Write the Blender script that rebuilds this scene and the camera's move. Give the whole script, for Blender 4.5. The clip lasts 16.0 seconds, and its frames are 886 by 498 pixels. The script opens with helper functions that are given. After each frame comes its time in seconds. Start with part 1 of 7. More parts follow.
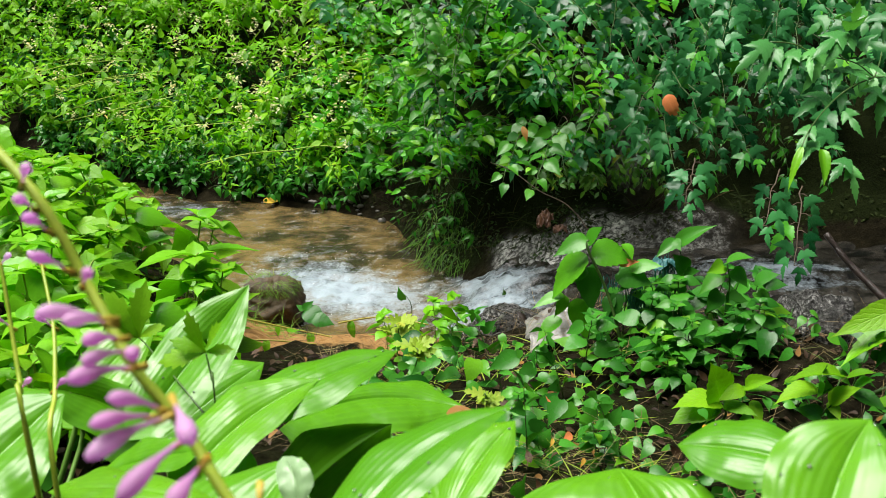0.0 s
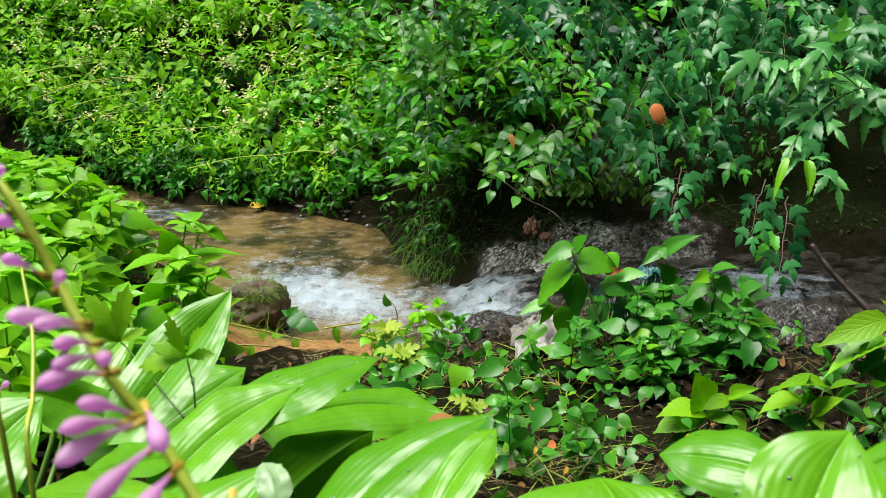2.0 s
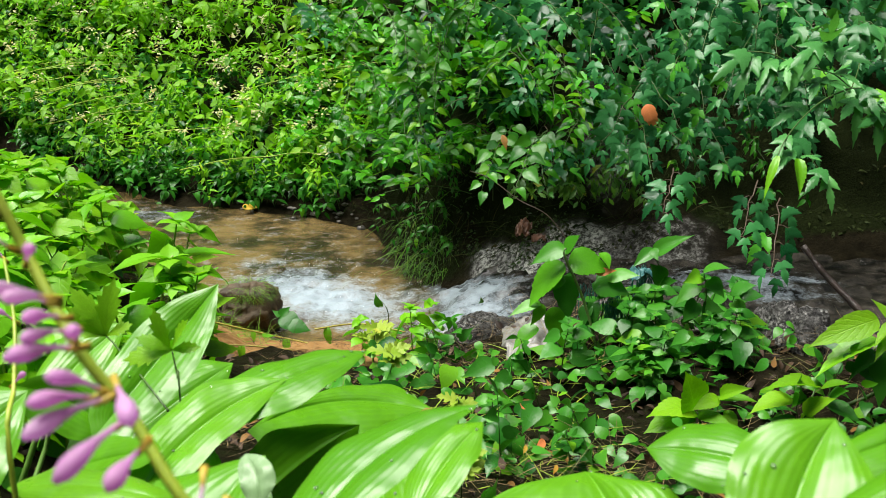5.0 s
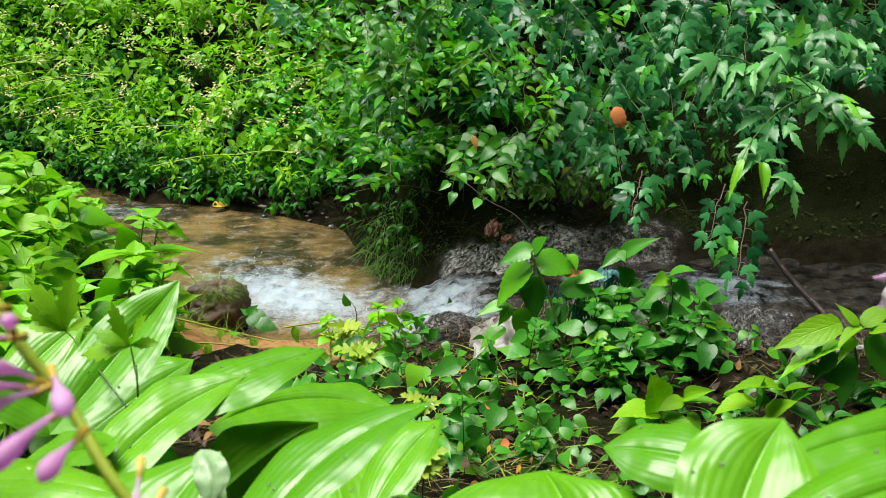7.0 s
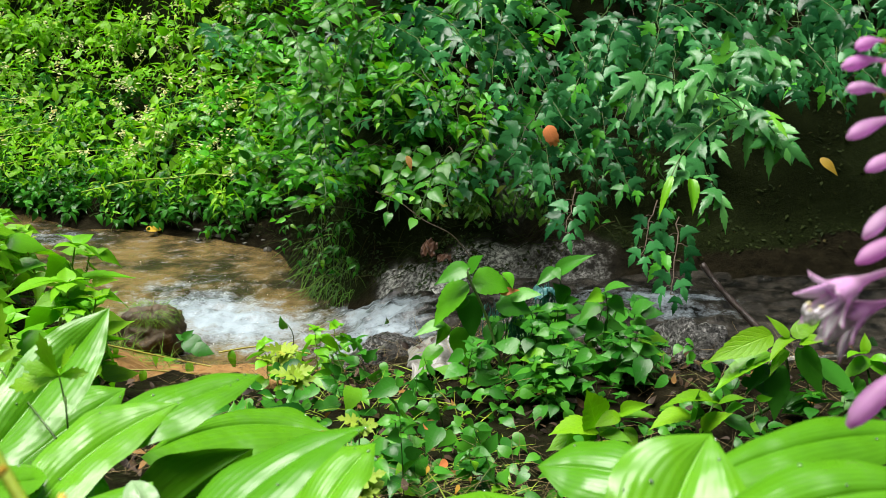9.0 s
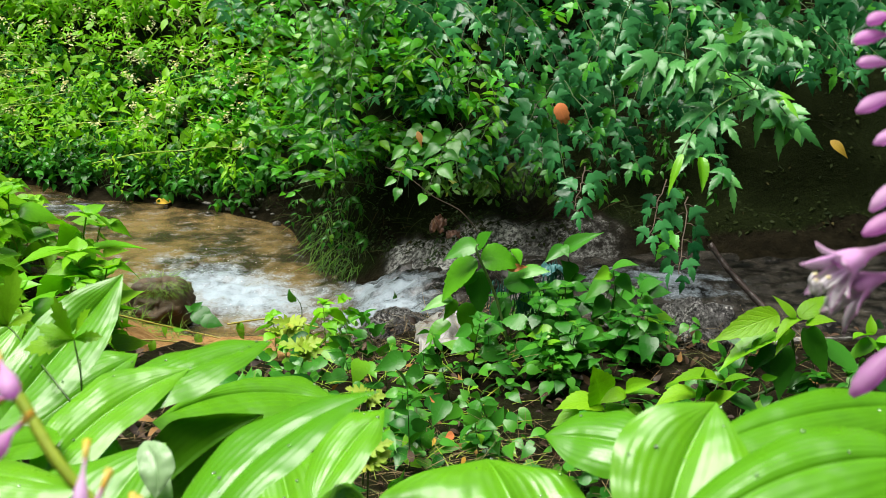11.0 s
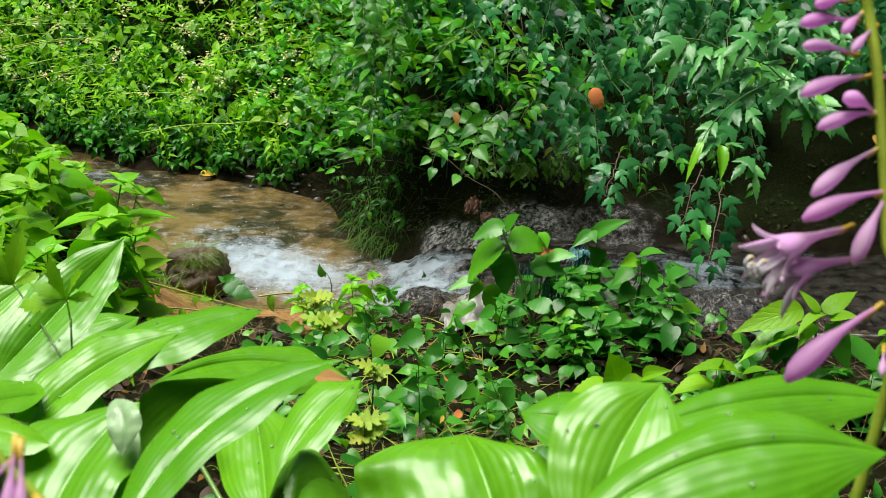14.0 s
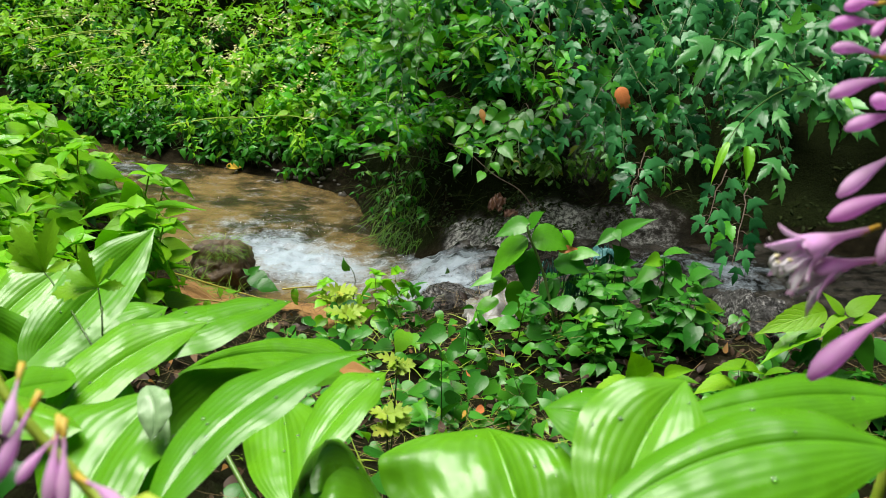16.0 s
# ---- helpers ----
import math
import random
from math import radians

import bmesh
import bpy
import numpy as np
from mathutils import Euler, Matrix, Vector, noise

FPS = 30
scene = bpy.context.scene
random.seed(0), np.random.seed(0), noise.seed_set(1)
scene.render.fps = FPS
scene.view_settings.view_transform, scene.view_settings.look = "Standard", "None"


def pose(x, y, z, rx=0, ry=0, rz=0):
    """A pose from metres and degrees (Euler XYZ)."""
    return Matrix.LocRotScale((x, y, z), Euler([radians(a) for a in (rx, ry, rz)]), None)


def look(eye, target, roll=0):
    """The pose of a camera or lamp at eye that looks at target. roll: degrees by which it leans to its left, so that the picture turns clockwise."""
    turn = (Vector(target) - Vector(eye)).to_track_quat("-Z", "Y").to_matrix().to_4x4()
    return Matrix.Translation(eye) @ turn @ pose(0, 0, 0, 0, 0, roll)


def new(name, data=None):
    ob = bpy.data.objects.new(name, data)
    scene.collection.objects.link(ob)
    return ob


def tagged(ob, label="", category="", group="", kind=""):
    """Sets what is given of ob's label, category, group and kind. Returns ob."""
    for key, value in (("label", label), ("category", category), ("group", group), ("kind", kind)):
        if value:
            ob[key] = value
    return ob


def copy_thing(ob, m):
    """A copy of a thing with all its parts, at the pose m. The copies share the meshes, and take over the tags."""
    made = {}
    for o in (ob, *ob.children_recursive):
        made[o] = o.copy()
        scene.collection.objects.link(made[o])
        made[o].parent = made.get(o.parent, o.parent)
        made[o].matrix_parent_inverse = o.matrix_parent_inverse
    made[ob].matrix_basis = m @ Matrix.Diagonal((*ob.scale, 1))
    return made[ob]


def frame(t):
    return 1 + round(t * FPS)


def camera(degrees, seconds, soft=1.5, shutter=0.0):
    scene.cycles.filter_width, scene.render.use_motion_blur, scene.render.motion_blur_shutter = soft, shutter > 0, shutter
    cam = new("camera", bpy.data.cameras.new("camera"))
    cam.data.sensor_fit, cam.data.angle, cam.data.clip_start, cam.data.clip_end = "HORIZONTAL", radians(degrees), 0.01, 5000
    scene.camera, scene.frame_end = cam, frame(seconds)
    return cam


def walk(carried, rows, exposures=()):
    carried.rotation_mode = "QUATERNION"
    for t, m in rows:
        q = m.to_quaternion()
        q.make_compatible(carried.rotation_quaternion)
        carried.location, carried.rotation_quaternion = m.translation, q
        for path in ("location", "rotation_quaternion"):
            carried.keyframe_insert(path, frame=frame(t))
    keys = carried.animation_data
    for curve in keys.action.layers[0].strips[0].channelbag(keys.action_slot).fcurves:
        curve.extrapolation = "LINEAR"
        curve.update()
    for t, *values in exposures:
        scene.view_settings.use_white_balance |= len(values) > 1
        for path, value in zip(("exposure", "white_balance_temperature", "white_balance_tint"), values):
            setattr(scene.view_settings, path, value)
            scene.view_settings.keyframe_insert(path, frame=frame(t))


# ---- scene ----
cam = camera(41.0, 16.0, soft=0.6)
PATH = [
    (0, (0.236, 0.0, 1.407), (0.107, 1.892, 0.773), -1.0),
    (0.5, (0.239, 0.002, 1.408), (0.113, 1.896, 0.776), -0.7),
    (1, (0.237, 0.003, 1.407), (0.118, 1.897, 0.778), -0.4),
    (1.5, (0.239, 0.003, 1.407), (0.124, 1.899, 0.78), -0.3),
    (2, (0.24, 0.004, 1.406), (0.132, 1.901, 0.782), -0.2),
    (2.5, (0.238, 0.004, 1.404), (0.133, 1.902, 0.784), 0.1),
    (3, (0.238, 0.005, 1.402), (0.136, 1.904, 0.785), 0.1),
    (3.5, (0.241, 0.005, 1.402), (0.141, 1.905, 0.784), 0.1),
    (4, (0.244, 0.008, 1.399), (0.145, 1.907, 0.781), 0.0),
    (6.5, (0.257, 0.004, 1.388), (0.168, 1.906, 0.776), 0.4),
    (7, (0.261, 0.005, 1.39), (0.207, 1.907, 0.776), 1.1),
    (7.5, (0.26, 0.002, 1.394), (0.213, 1.906, 0.781), 0.6),
    (8, (0.257, -0.004, 1.384), (0.231, 1.904, 0.785), 1.5),
    (8.5, (0.268, 0.005, 1.386), (0.277, 1.915, 0.795), 2.2),
    (9, (0.268, 0.004, 1.394), (0.317, 1.917, 0.812), 0.9),
    (9.2, (0.26, -0.007, 1.376), (0.309, 1.912, 0.814), 3.3),
    (11.5, (0.269, -0.011, 1.392), (0.304, 1.889, 0.768), 1.5),
    (12, (0.289, -0.003, 1.382), (0.321, 1.898, 0.761), 2.3),
    (12.5, (0.304, -0.003, 1.383), (0.272, 1.897, 0.758), 1.6),
    (13, (0.319, -0.007, 1.385), (0.264, 1.888, 0.747), 1.5),
    (13.5, (0.325, -0.008, 1.386), (0.272, 1.886, 0.747), 2.5),
    (14, (0.336, -0.018, 1.387), (0.281, 1.874, 0.74), 3.1),
    (14.5, (0.34, -0.023, 1.389), (0.279, 1.868, 0.739), 3.7),
    (15, (0.334, -0.022, 1.388), (0.259, 1.867, 0.737), 3.9),
    (15.5, (0.331, -0.027, 1.388), (0.248, 1.862, 0.735), 3.9),
    (16, (0.332, -0.031, 1.389), (0.24, 1.857, 0.735), 3.7),
]
walk(cam, [(t, look(eye, aim, lean)) for t, eye, aim, lean in PATH], [(0.0, 0.3), (6.0, 0.33), (9.0, 0.37), (12.5, 0.36), (13, 0.14), (13.7, 0.18), (14.5, 0.25), (16, 0.21)])
cam.data.dof.use_dof = True
cam.data.dof.focus_distance = 3.2
cam.data.dof.aperture_fstop = 16.0

# ---- daylight: bright overcast sky, soft sun ----
SUN_ELEVATION, SUN_AZIMUTH = radians(74), radians(268)
world = bpy.data.worlds.new("overcast_sky")
scene.world = world
world.use_nodes = True
wn = world.node_tree.nodes
sky = wn.new("ShaderNodeTexSky")
sky.sky_type, sky.sun_disc = "NISHITA", False
sky.sun_elevation, sky.sun_rotation = SUN_ELEVATION, SUN_AZIMUTH
sky.dust_density, sky.ozone_density = 4.0, 0.6
world.node_tree.links.new(sky.outputs["Color"], wn["Background"].inputs["Color"])
wn["Background"].inputs["Strength"].default_value = 0.042
sun = new("sun", bpy.data.lights.new("sun", "SUN"))
sun.data.energy, sun.data.angle, sun.data.color = 7.0, radians(40), (1.0, 0.96, 0.9)
to_sun = Vector((math.sin(SUN_AZIMUTH) * math.cos(SUN_ELEVATION), math.cos(SUN_AZIMUTH) * math.cos(SUN_ELEVATION), math.sin(SUN_ELEVATION)))
sun.matrix_world = look(to_sun * 20, (0, 0, 0))


# ---- materials ----
def nodes_of(name):
    m = bpy.data.materials.new(name)
    m.use_nodes = True
    nt = m.node_tree
    return m, nt, nt.nodes["Principled BSDF"], nt.nodes["Material Output"]


def add(nt, kind, **values):
    n = nt.nodes.new(kind)
    for key, value in values.items():
        if key in n.inputs:
            n.inputs[key].default_value = value
    return n


def math_node(nt, op, a, b=None):
    n = nt.nodes.new("ShaderNodeMath")
    n.operation = op
    for i, v in enumerate((a, b)):
        if v is None:
            continue
        if isinstance(v, (int, float)):
            n.inputs[i].default_value = v
        else:
            nt.links.new(v, n.inputs[i])
    return n.outputs[0]


def mix_colour(nt, fac, a, b, mode="MIX"):
    n = nt.nodes.new("ShaderNodeMix")
    n.data_type, n.blend_type = "RGBA", mode
    for sock, v in ((n.inputs[0], fac), (n.inputs[6], a), (n.inputs[7], b)):
        if isinstance(v, (int, float)):
            sock.default_value = v
        elif isinstance(v, tuple):
            sock.default_value = (*v, 1.0) if len(v) == 3 else v
        else:
            nt.links.new(v, sock)
    return n.outputs[2]


def noise_node(nt, scale, detail=4.0, rough=0.55, vector=None):
    n = nt.nodes.new("ShaderNodeTexNoise")
    n.inputs["Scale"].default_value, n.inputs["Detail"].default_value = scale, detail
    n.inputs["Roughness"].default_value = rough
    if vector is not None:
        nt.links.new(vector, n.inputs["Vector"])
    return n.outputs["Fac"]


def ramp(nt, fac, low, high, a=0.0, b=1.0):
    n = nt.nodes.new("ShaderNodeMapRange")
    n.clamp = True
    nt.links.new(fac, n.inputs["Value"])
    for k, v in zip(("From Min", "From Max", "To Min", "To Max"), (low, high, a, b)):
        n.inputs[k].default_value = v
    return n.outputs[0]


def bump(nt, height, bsdf, strength=0.5, distance=0.01, below=None):
    n = nt.nodes.new("ShaderNodeBump")
    n.inputs["Strength"].default_value, n.inputs["Distance"].default_value = strength, distance
    nt.links.new(height, n.inputs["Height"])
    if below is not None:
        nt.links.new(below, n.inputs["Normal"])
    nt.links.new(n.outputs["Normal"], bsdf.inputs["Normal"])
    return n.outputs["Normal"]


def leaf_material(name, dark, light, accent, rough=0.38, through_light=0.27, side_veins=9.0, vein=0.25, parallel=False, accent_share=0.08, glow=(1.1, 1.3, 0.5), ripple=0.0, relief=0.5, gloss=0.34, ripple_scale=30.0):
    """A leaf: two tones drawn leaf by leaf, some leaves in an accent tone, veins along u and v, light passing through the blade."""
    m, nt, bsdf, out = nodes_of(name)
    info, geo = nt.nodes.new("ShaderNodeObjectInfo"), nt.nodes.new("ShaderNodeNewGeometry")
    pick = math_node(nt, "FRACT", math_node(nt, "ADD", info.outputs["Random"], geo.outputs["Random Per Island"]))
    pick2 = math_node(nt, "FRACT", math_node(nt, "MULTIPLY", pick, 7.31))
    tone = mix_colour(nt, pick, dark, light)
    tone = mix_colour(nt, ramp(nt, pick2, 1.0 - accent_share, 1.0 - accent_share * 0.4), tone, accent)
    uv = nt.nodes.new("ShaderNodeUVMap")
    sep = nt.nodes.new("ShaderNodeSeparateXYZ")
    nt.links.new(uv.outputs["UV"], sep.inputs[0])
    across = math_node(nt, "ABSOLUTE", math_node(nt, "SUBTRACT", sep.outputs[1], 0.5))
    if parallel:
        phase = math_node(nt, "MULTIPLY", across, side_veins * 2 * math.pi * 2)
    else:
        phase = math_node(nt, "MULTIPLY", math_node(nt, "SUBTRACT", sep.outputs[0], math_node(nt, "MULTIPLY", across, 0.7)), side_veins * 2 * math.pi)
    wave = math_node(nt, "MULTIPLY", math_node(nt, "ADD", math_node(nt, "SINE", phase), 1.0), 0.5)
    line = math_node(nt, "POWER", wave, 6.0)
    rib = ramp(nt, across, 0.0, 0.035, 1.0, 0.0)
    lines = math_node(nt, "MAXIMUM", math_node(nt, "MULTIPLY", line, 0.55), rib)
    tex = nt.nodes.new("ShaderNodeTexCoord")
    blotch = noise_node(nt, 38.0, 5.0, 0.6, tex.outputs["Object"])
    fleck = noise_node(nt, 260.0, 3.0, 0.6, tex.outputs["Object"])
    tone = mix_colour(nt, ramp(nt, blotch, 0.35, 0.75, 0.0, 0.55), tone, mix_colour(nt, 1.0, tone, (0.62, 0.72, 0.5), "MULTIPLY"))
    pale = mix_colour(nt, 1.0, tone, (1.5, 1.4, 1.5), "MULTIPLY")
    tone = mix_colour(nt, math_node(nt, "MULTIPLY", lines, vein), tone, pale)
    nt.links.new(tone, bsdf.inputs["Base Color"])
    rgh = ramp(nt, blotch, 0.3, 0.75, rough - 0.12, rough + 0.1)
    nt.links.new(rgh, bsdf.inputs["Roughness"])
    bsdf.inputs["Specular IOR Level"].default_value = gloss
    height = math_node(nt, "SUBTRACT", math_node(nt, "MULTIPLY", fleck, 0.35), lines)
    first = bump(nt, height, bsdf, relief, 0.0012)
    if ripple:
        bump(nt, noise_node(nt, ripple_scale, 2.0, 0.5, tex.outputs["Object"]), bsdf, ripple, 0.012, first)
    tr = nt.nodes.new("ShaderNodeBsdfTranslucent")
    nt.links.new(mix_colour(nt, 1.0, tone, glow, "MULTIPLY"), tr.inputs["Color"])
    mix = nt.nodes.new("ShaderNodeMixShader")
    mix.inputs[0].default_value = through_light
    nt.links.new(bsdf.outputs[0], mix.inputs[1])
    nt.links.new(tr.outputs[0], mix.inputs[2])
    nt.links.new(mix.outputs[0], out.inputs["Surface"])
    return m


def plain_material(name, a, b, scale=40.0, rough=0.6, relief=0.4, depth=0.003, metal=0.0):
    m, nt, bsdf, out = nodes_of(name)
    tex = nt.nodes.new("ShaderNodeTexCoord")
    info = nt.nodes.new("ShaderNodeObjectInfo")
    big = noise_node(nt, scale, 5.0, 0.6, tex.outputs["Object"])
    fine = noise_node(nt, scale * 9, 4.0, 0.6, tex.outputs["Object"])
    tone = mix_colour(nt, ramp(nt, big, 0.3, 0.7), a, b)
    tone = mix_colour(nt, ramp(nt, fine, 0.35, 0.75, 0.0, 0.5), tone, mix_colour(nt, 1.0, tone, (0.55, 0.55, 0.55), "MULTIPLY"))
    tone = mix_colour(nt, math_node(nt, "MULTIPLY", info.outputs["Random"], 0.35), tone, mix_colour(nt, 1.0, tone, (0.6, 0.6, 0.6), "MULTIPLY"))
    nt.links.new(tone, bsdf.inputs["Base Color"])
    nt.links.new(ramp(nt, fine, 0.3, 0.7, rough - 0.12, rough + 0.12), bsdf.inputs["Roughness"])
    bsdf.inputs["Metallic"].default_value = metal
    bump(nt, math_node(nt, "ADD", big, math_node(nt, "MULTIPLY", fine, 0.5)), bsdf, relief, depth)
    return m


def ground_material():
    """Wet soil with litter, sand where the attribute kind is red, wet rock with glints painted as speckles where green,
    shade-darkened moss where blue.
    """
    m, nt, bsdf, out = nodes_of("bank_soil")
    tex = nt.nodes.new("ShaderNodeTexCoord")
    att = nt.nodes.new("ShaderNodeAttribute")
    att.attribute_name = "kind"
    sep = nt.nodes.new("ShaderNodeSeparateColor")
    nt.links.new(att.outputs["Color"], sep.inputs[0])
    pos = tex.outputs["Object"]
    n1, n2, n3 = noise_node(nt, 3.5, 5, 0.6, pos), noise_node(nt, 26, 6, 0.65, pos), noise_node(nt, 190, 4, 0.7, pos)
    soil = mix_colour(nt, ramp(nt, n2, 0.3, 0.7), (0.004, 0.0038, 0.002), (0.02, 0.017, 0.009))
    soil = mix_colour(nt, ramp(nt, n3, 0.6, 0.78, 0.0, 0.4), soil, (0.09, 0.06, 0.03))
    sand = mix_colour(nt, ramp(nt, n2, 0.3, 0.7), (0.24, 0.13, 0.045), (0.42, 0.25, 0.1))
    rock = mix_colour(nt, ramp(nt, n2, 0.3, 0.7), (0.012, 0.013, 0.011), (0.075, 0.075, 0.066))
    # wet glints on the rock, painted in as pale speckles
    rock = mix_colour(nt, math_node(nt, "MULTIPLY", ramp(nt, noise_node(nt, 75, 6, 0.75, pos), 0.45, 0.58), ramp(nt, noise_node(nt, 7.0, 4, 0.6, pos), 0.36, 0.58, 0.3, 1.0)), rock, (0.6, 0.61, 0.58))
    # moss near black: shade under the shrubs is put into its colour
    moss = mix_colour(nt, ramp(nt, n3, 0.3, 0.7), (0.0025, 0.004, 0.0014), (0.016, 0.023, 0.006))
    rag = math_node(nt, "MULTIPLY", math_node(nt, "SUBTRACT", n2, 0.5), 0.7)
    tone = mix_colour(nt, ramp(nt, math_node(nt, "ADD", sep.outputs[0], rag), 0.4, 0.6), soil, sand)
    tone = mix_colour(nt, ramp(nt, math_node(nt, "ADD", sep.outputs[1], rag), 0.35, 0.65), tone, rock)
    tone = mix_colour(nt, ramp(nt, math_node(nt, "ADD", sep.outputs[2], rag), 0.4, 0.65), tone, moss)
    nt.links.new(tone, bsdf.inputs["Base Color"])
    nt.links.new(ramp(nt, n2, 0.3, 0.7, 0.8, 0.4), bsdf.inputs["Roughness"])
    nt.links.new(ramp(nt, sep.outputs[1], 0.2, 0.8, 0.02, 0.5), bsdf.inputs["Specular IOR Level"])
    bump(nt, math_node(nt, "ADD", n2, math_node(nt, "MULTIPLY", n3, 0.5)), bsdf, 0.8, 0.02)
    return m


def water_material():
    """Silty stream water, ochre over the shallows and dark in the deeps, turning white, as froth and as painted sky
    glints, where the attribute froth is high.
    """
    m, nt, bsdf, out = nodes_of("stream_water")
    tex = nt.nodes.new("ShaderNodeTexCoord")
    att = nt.nodes.new("ShaderNodeAttribute")
    att.attribute_name = "kind"
    sep = nt.nodes.new("ShaderNodeSeparateColor")
    nt.links.new(att.outputs["Color"], sep.inputs[0])
    pos = tex.outputs["Object"]
    warp = nt.nodes.new("ShaderNodeMapping")
    warp.inputs["Scale"].default_value = (1.0, 1.1, 1.0)
    nt.links.new(pos, warp.inputs["Vector"])
    n1 = noise_node(nt, 3.6, 4, 0.55, warp.outputs[0])
    n2 = noise_node(nt, 17, 5, 0.6, warp.outputs[0])
    n3 = noise_node(nt, 90, 5, 0.7, warp.outputs[0])
    n4 = noise_node(nt, 300, 3, 0.7, pos)
    mud = mix_colour(nt, ramp(nt, math_node(nt, "ADD", n1, math_node(nt, "MULTIPLY", math_node(nt, "SUBTRACT", n2, 0.5), 0.35)), 0.42, 0.58), (0.025, 0.021, 0.011), (0.14, 0.099, 0.038))
    clear = mix_colour(nt, ramp(nt, n2, 0.38, 0.66), (0.006, 0.006, 0.005), (0.05, 0.045, 0.036))
    body = mix_colour(nt, sep.outputs[1], mud, clear)
    lace = math_node(nt, "ADD", math_node(nt, "MULTIPLY", math_node(nt, "SUBTRACT", n3, 0.5), 0.9), math_node(nt, "MULTIPLY", math_node(nt, "SUBTRACT", n2, 0.5), 1.2))
    froth = ramp(nt, math_node(nt, "ADD", sep.outputs[0], lace), 0.33, 0.95)
    specks = ramp(nt, n4, 0.68, 0.74, 0.0, 0.6)
    froth = math_node(nt, "MAXIMUM", froth, math_node(nt, "MULTIPLY", specks, sep.outputs[2]))
    tone = mix_colour(nt, froth, body, (0.27, 0.33, 0.37))
    nt.links.new(tone, bsdf.inputs["Base Color"])
    nt.links.new(ramp(nt, froth, 0.0, 1.0, 0.06, 0.5), bsdf.inputs["Roughness"])
    bsdf.inputs["IOR"].default_value = 1.33
    bump(nt, math_node(nt, "ADD", n2, math_node(nt, "MULTIPLY", n3, 0.3)), bsdf, 0.5, 0.012)
    return m


M_SOIL = ground_material()
M_WATER = water_material()
M_HOSTA = leaf_material("hosta_blade", (0.075, 0.275, 0.006), (0.13, 0.375, 0.01), (0.15, 0.4, 0.012), 0.36, 0.26, 6.5, 0.3, True, ripple=0.8, relief=0.08, gloss=0.56, ripple_scale=16.0)
# pale blade colour: white sky sheen of a folded leaf tip, painted in
M_HOSTA_SHEEN = leaf_material("sheen_hosta_blade", (0.2, 0.36, 0.16), (0.3, 0.44, 0.24), (0.3, 0.42, 0.24), 0.35, 0.2, 6.5, 0.3, True, ripple=0.8, relief=0.3, gloss=0.5)
M_HOSTA_STALK = plain_material("hosta_stalk", (0.12, 0.26, 0.04), (0.17, 0.33, 0.06), 60, 0.4, 0.15, 0.001)
M_SCAPE = plain_material("scape_skin", (0.26, 0.4, 0.025), (0.4, 0.52, 0.05), 50, 0.45, 0.15, 0.001)
M_NETTLE = leaf_material("nettle_blade", (0.012, 0.1, 0.008), (0.06, 0.27, 0.024), (0.12, 0.33, 0.012), 0.33, 0.25, 7.0, 0.15, ripple=0.06, relief=0.13, gloss=0.27)
M_BRIGHT = leaf_material("bright_weed_blade", (0.1, 0.32, 0.004), (0.24, 0.52, 0.01), (0.34, 0.54, 0.012), 0.42, 0.38, 7.0, 0.2, accent_share=0.03, ripple=0.06, relief=0.6)
M_FRESH = leaf_material("fresh_weed_blade", (0.022, 0.15, 0.012), (0.085, 0.33, 0.02), (0.15, 0.4, 0.014), 0.36, 0.28, 7.0, 0.2, ripple=0.06, relief=0.13, gloss=0.36)
M_LOW = leaf_material("low_weed_blade", (0.11, 0.38, 0.008), (0.2, 0.52, 0.012), (0.2, 0.48, 0.012), 0.38, 0.3, 7.0, 0.22, ripple=0.06, relief=0.13, gloss=0.42)
M_MIDWEED = leaf_material("tall_weed_blade", (0.05, 0.25, 0.01), (0.12, 0.42, 0.016), (0.18, 0.45, 0.014), 0.36, 0.3, 7.0, 0.2, ripple=0.06, relief=0.13, gloss=0.42)
M_CUTWEED = leaf_material("cut_weed_blade", (0.18, 0.45, 0.01), (0.27, 0.55, 0.016), (0.3, 0.55, 0.016), 0.42, 0.42, 7.0, 0.2, relief=0.3)
M_FERN = leaf_material("bank_fern", (0.02, 0.09, 0.006), (0.09, 0.24, 0.014), (0.2, 0.24, 0.02), 0.4)
M_SHRUB = leaf_material("shrub_blade", (0.008, 0.085, 0.005), (0.09, 0.42, 0.016), (0.16, 0.42, 0.012), 0.26, 0.32, 8.0, 0.12, accent_share=0.2, ripple=0.1, relief=0.3, gloss=0.26)
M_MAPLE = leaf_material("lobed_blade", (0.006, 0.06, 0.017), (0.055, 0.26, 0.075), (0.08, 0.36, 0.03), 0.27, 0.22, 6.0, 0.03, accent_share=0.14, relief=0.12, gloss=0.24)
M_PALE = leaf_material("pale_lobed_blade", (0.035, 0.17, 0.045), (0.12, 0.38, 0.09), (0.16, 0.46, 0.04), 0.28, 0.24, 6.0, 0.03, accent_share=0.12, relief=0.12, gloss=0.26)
M_MEADOW = leaf_material("meadow_blade", (0.16, 0.46, 0.005), (0.29, 0.64, 0.012), (0.46, 0.64, 0.025), 0.42, 0.4)
M_LIME = leaf_material("lime_blade", (0.26, 0.42, 0.03), (0.36, 0.48, 0.05), (0.42, 0.45, 0.05), 0.45)
M_STEM = plain_material("green_stem", (0.03, 0.09, 0.012), (0.08, 0.16, 0.025), 60, 0.5, 0.2, 0.001)
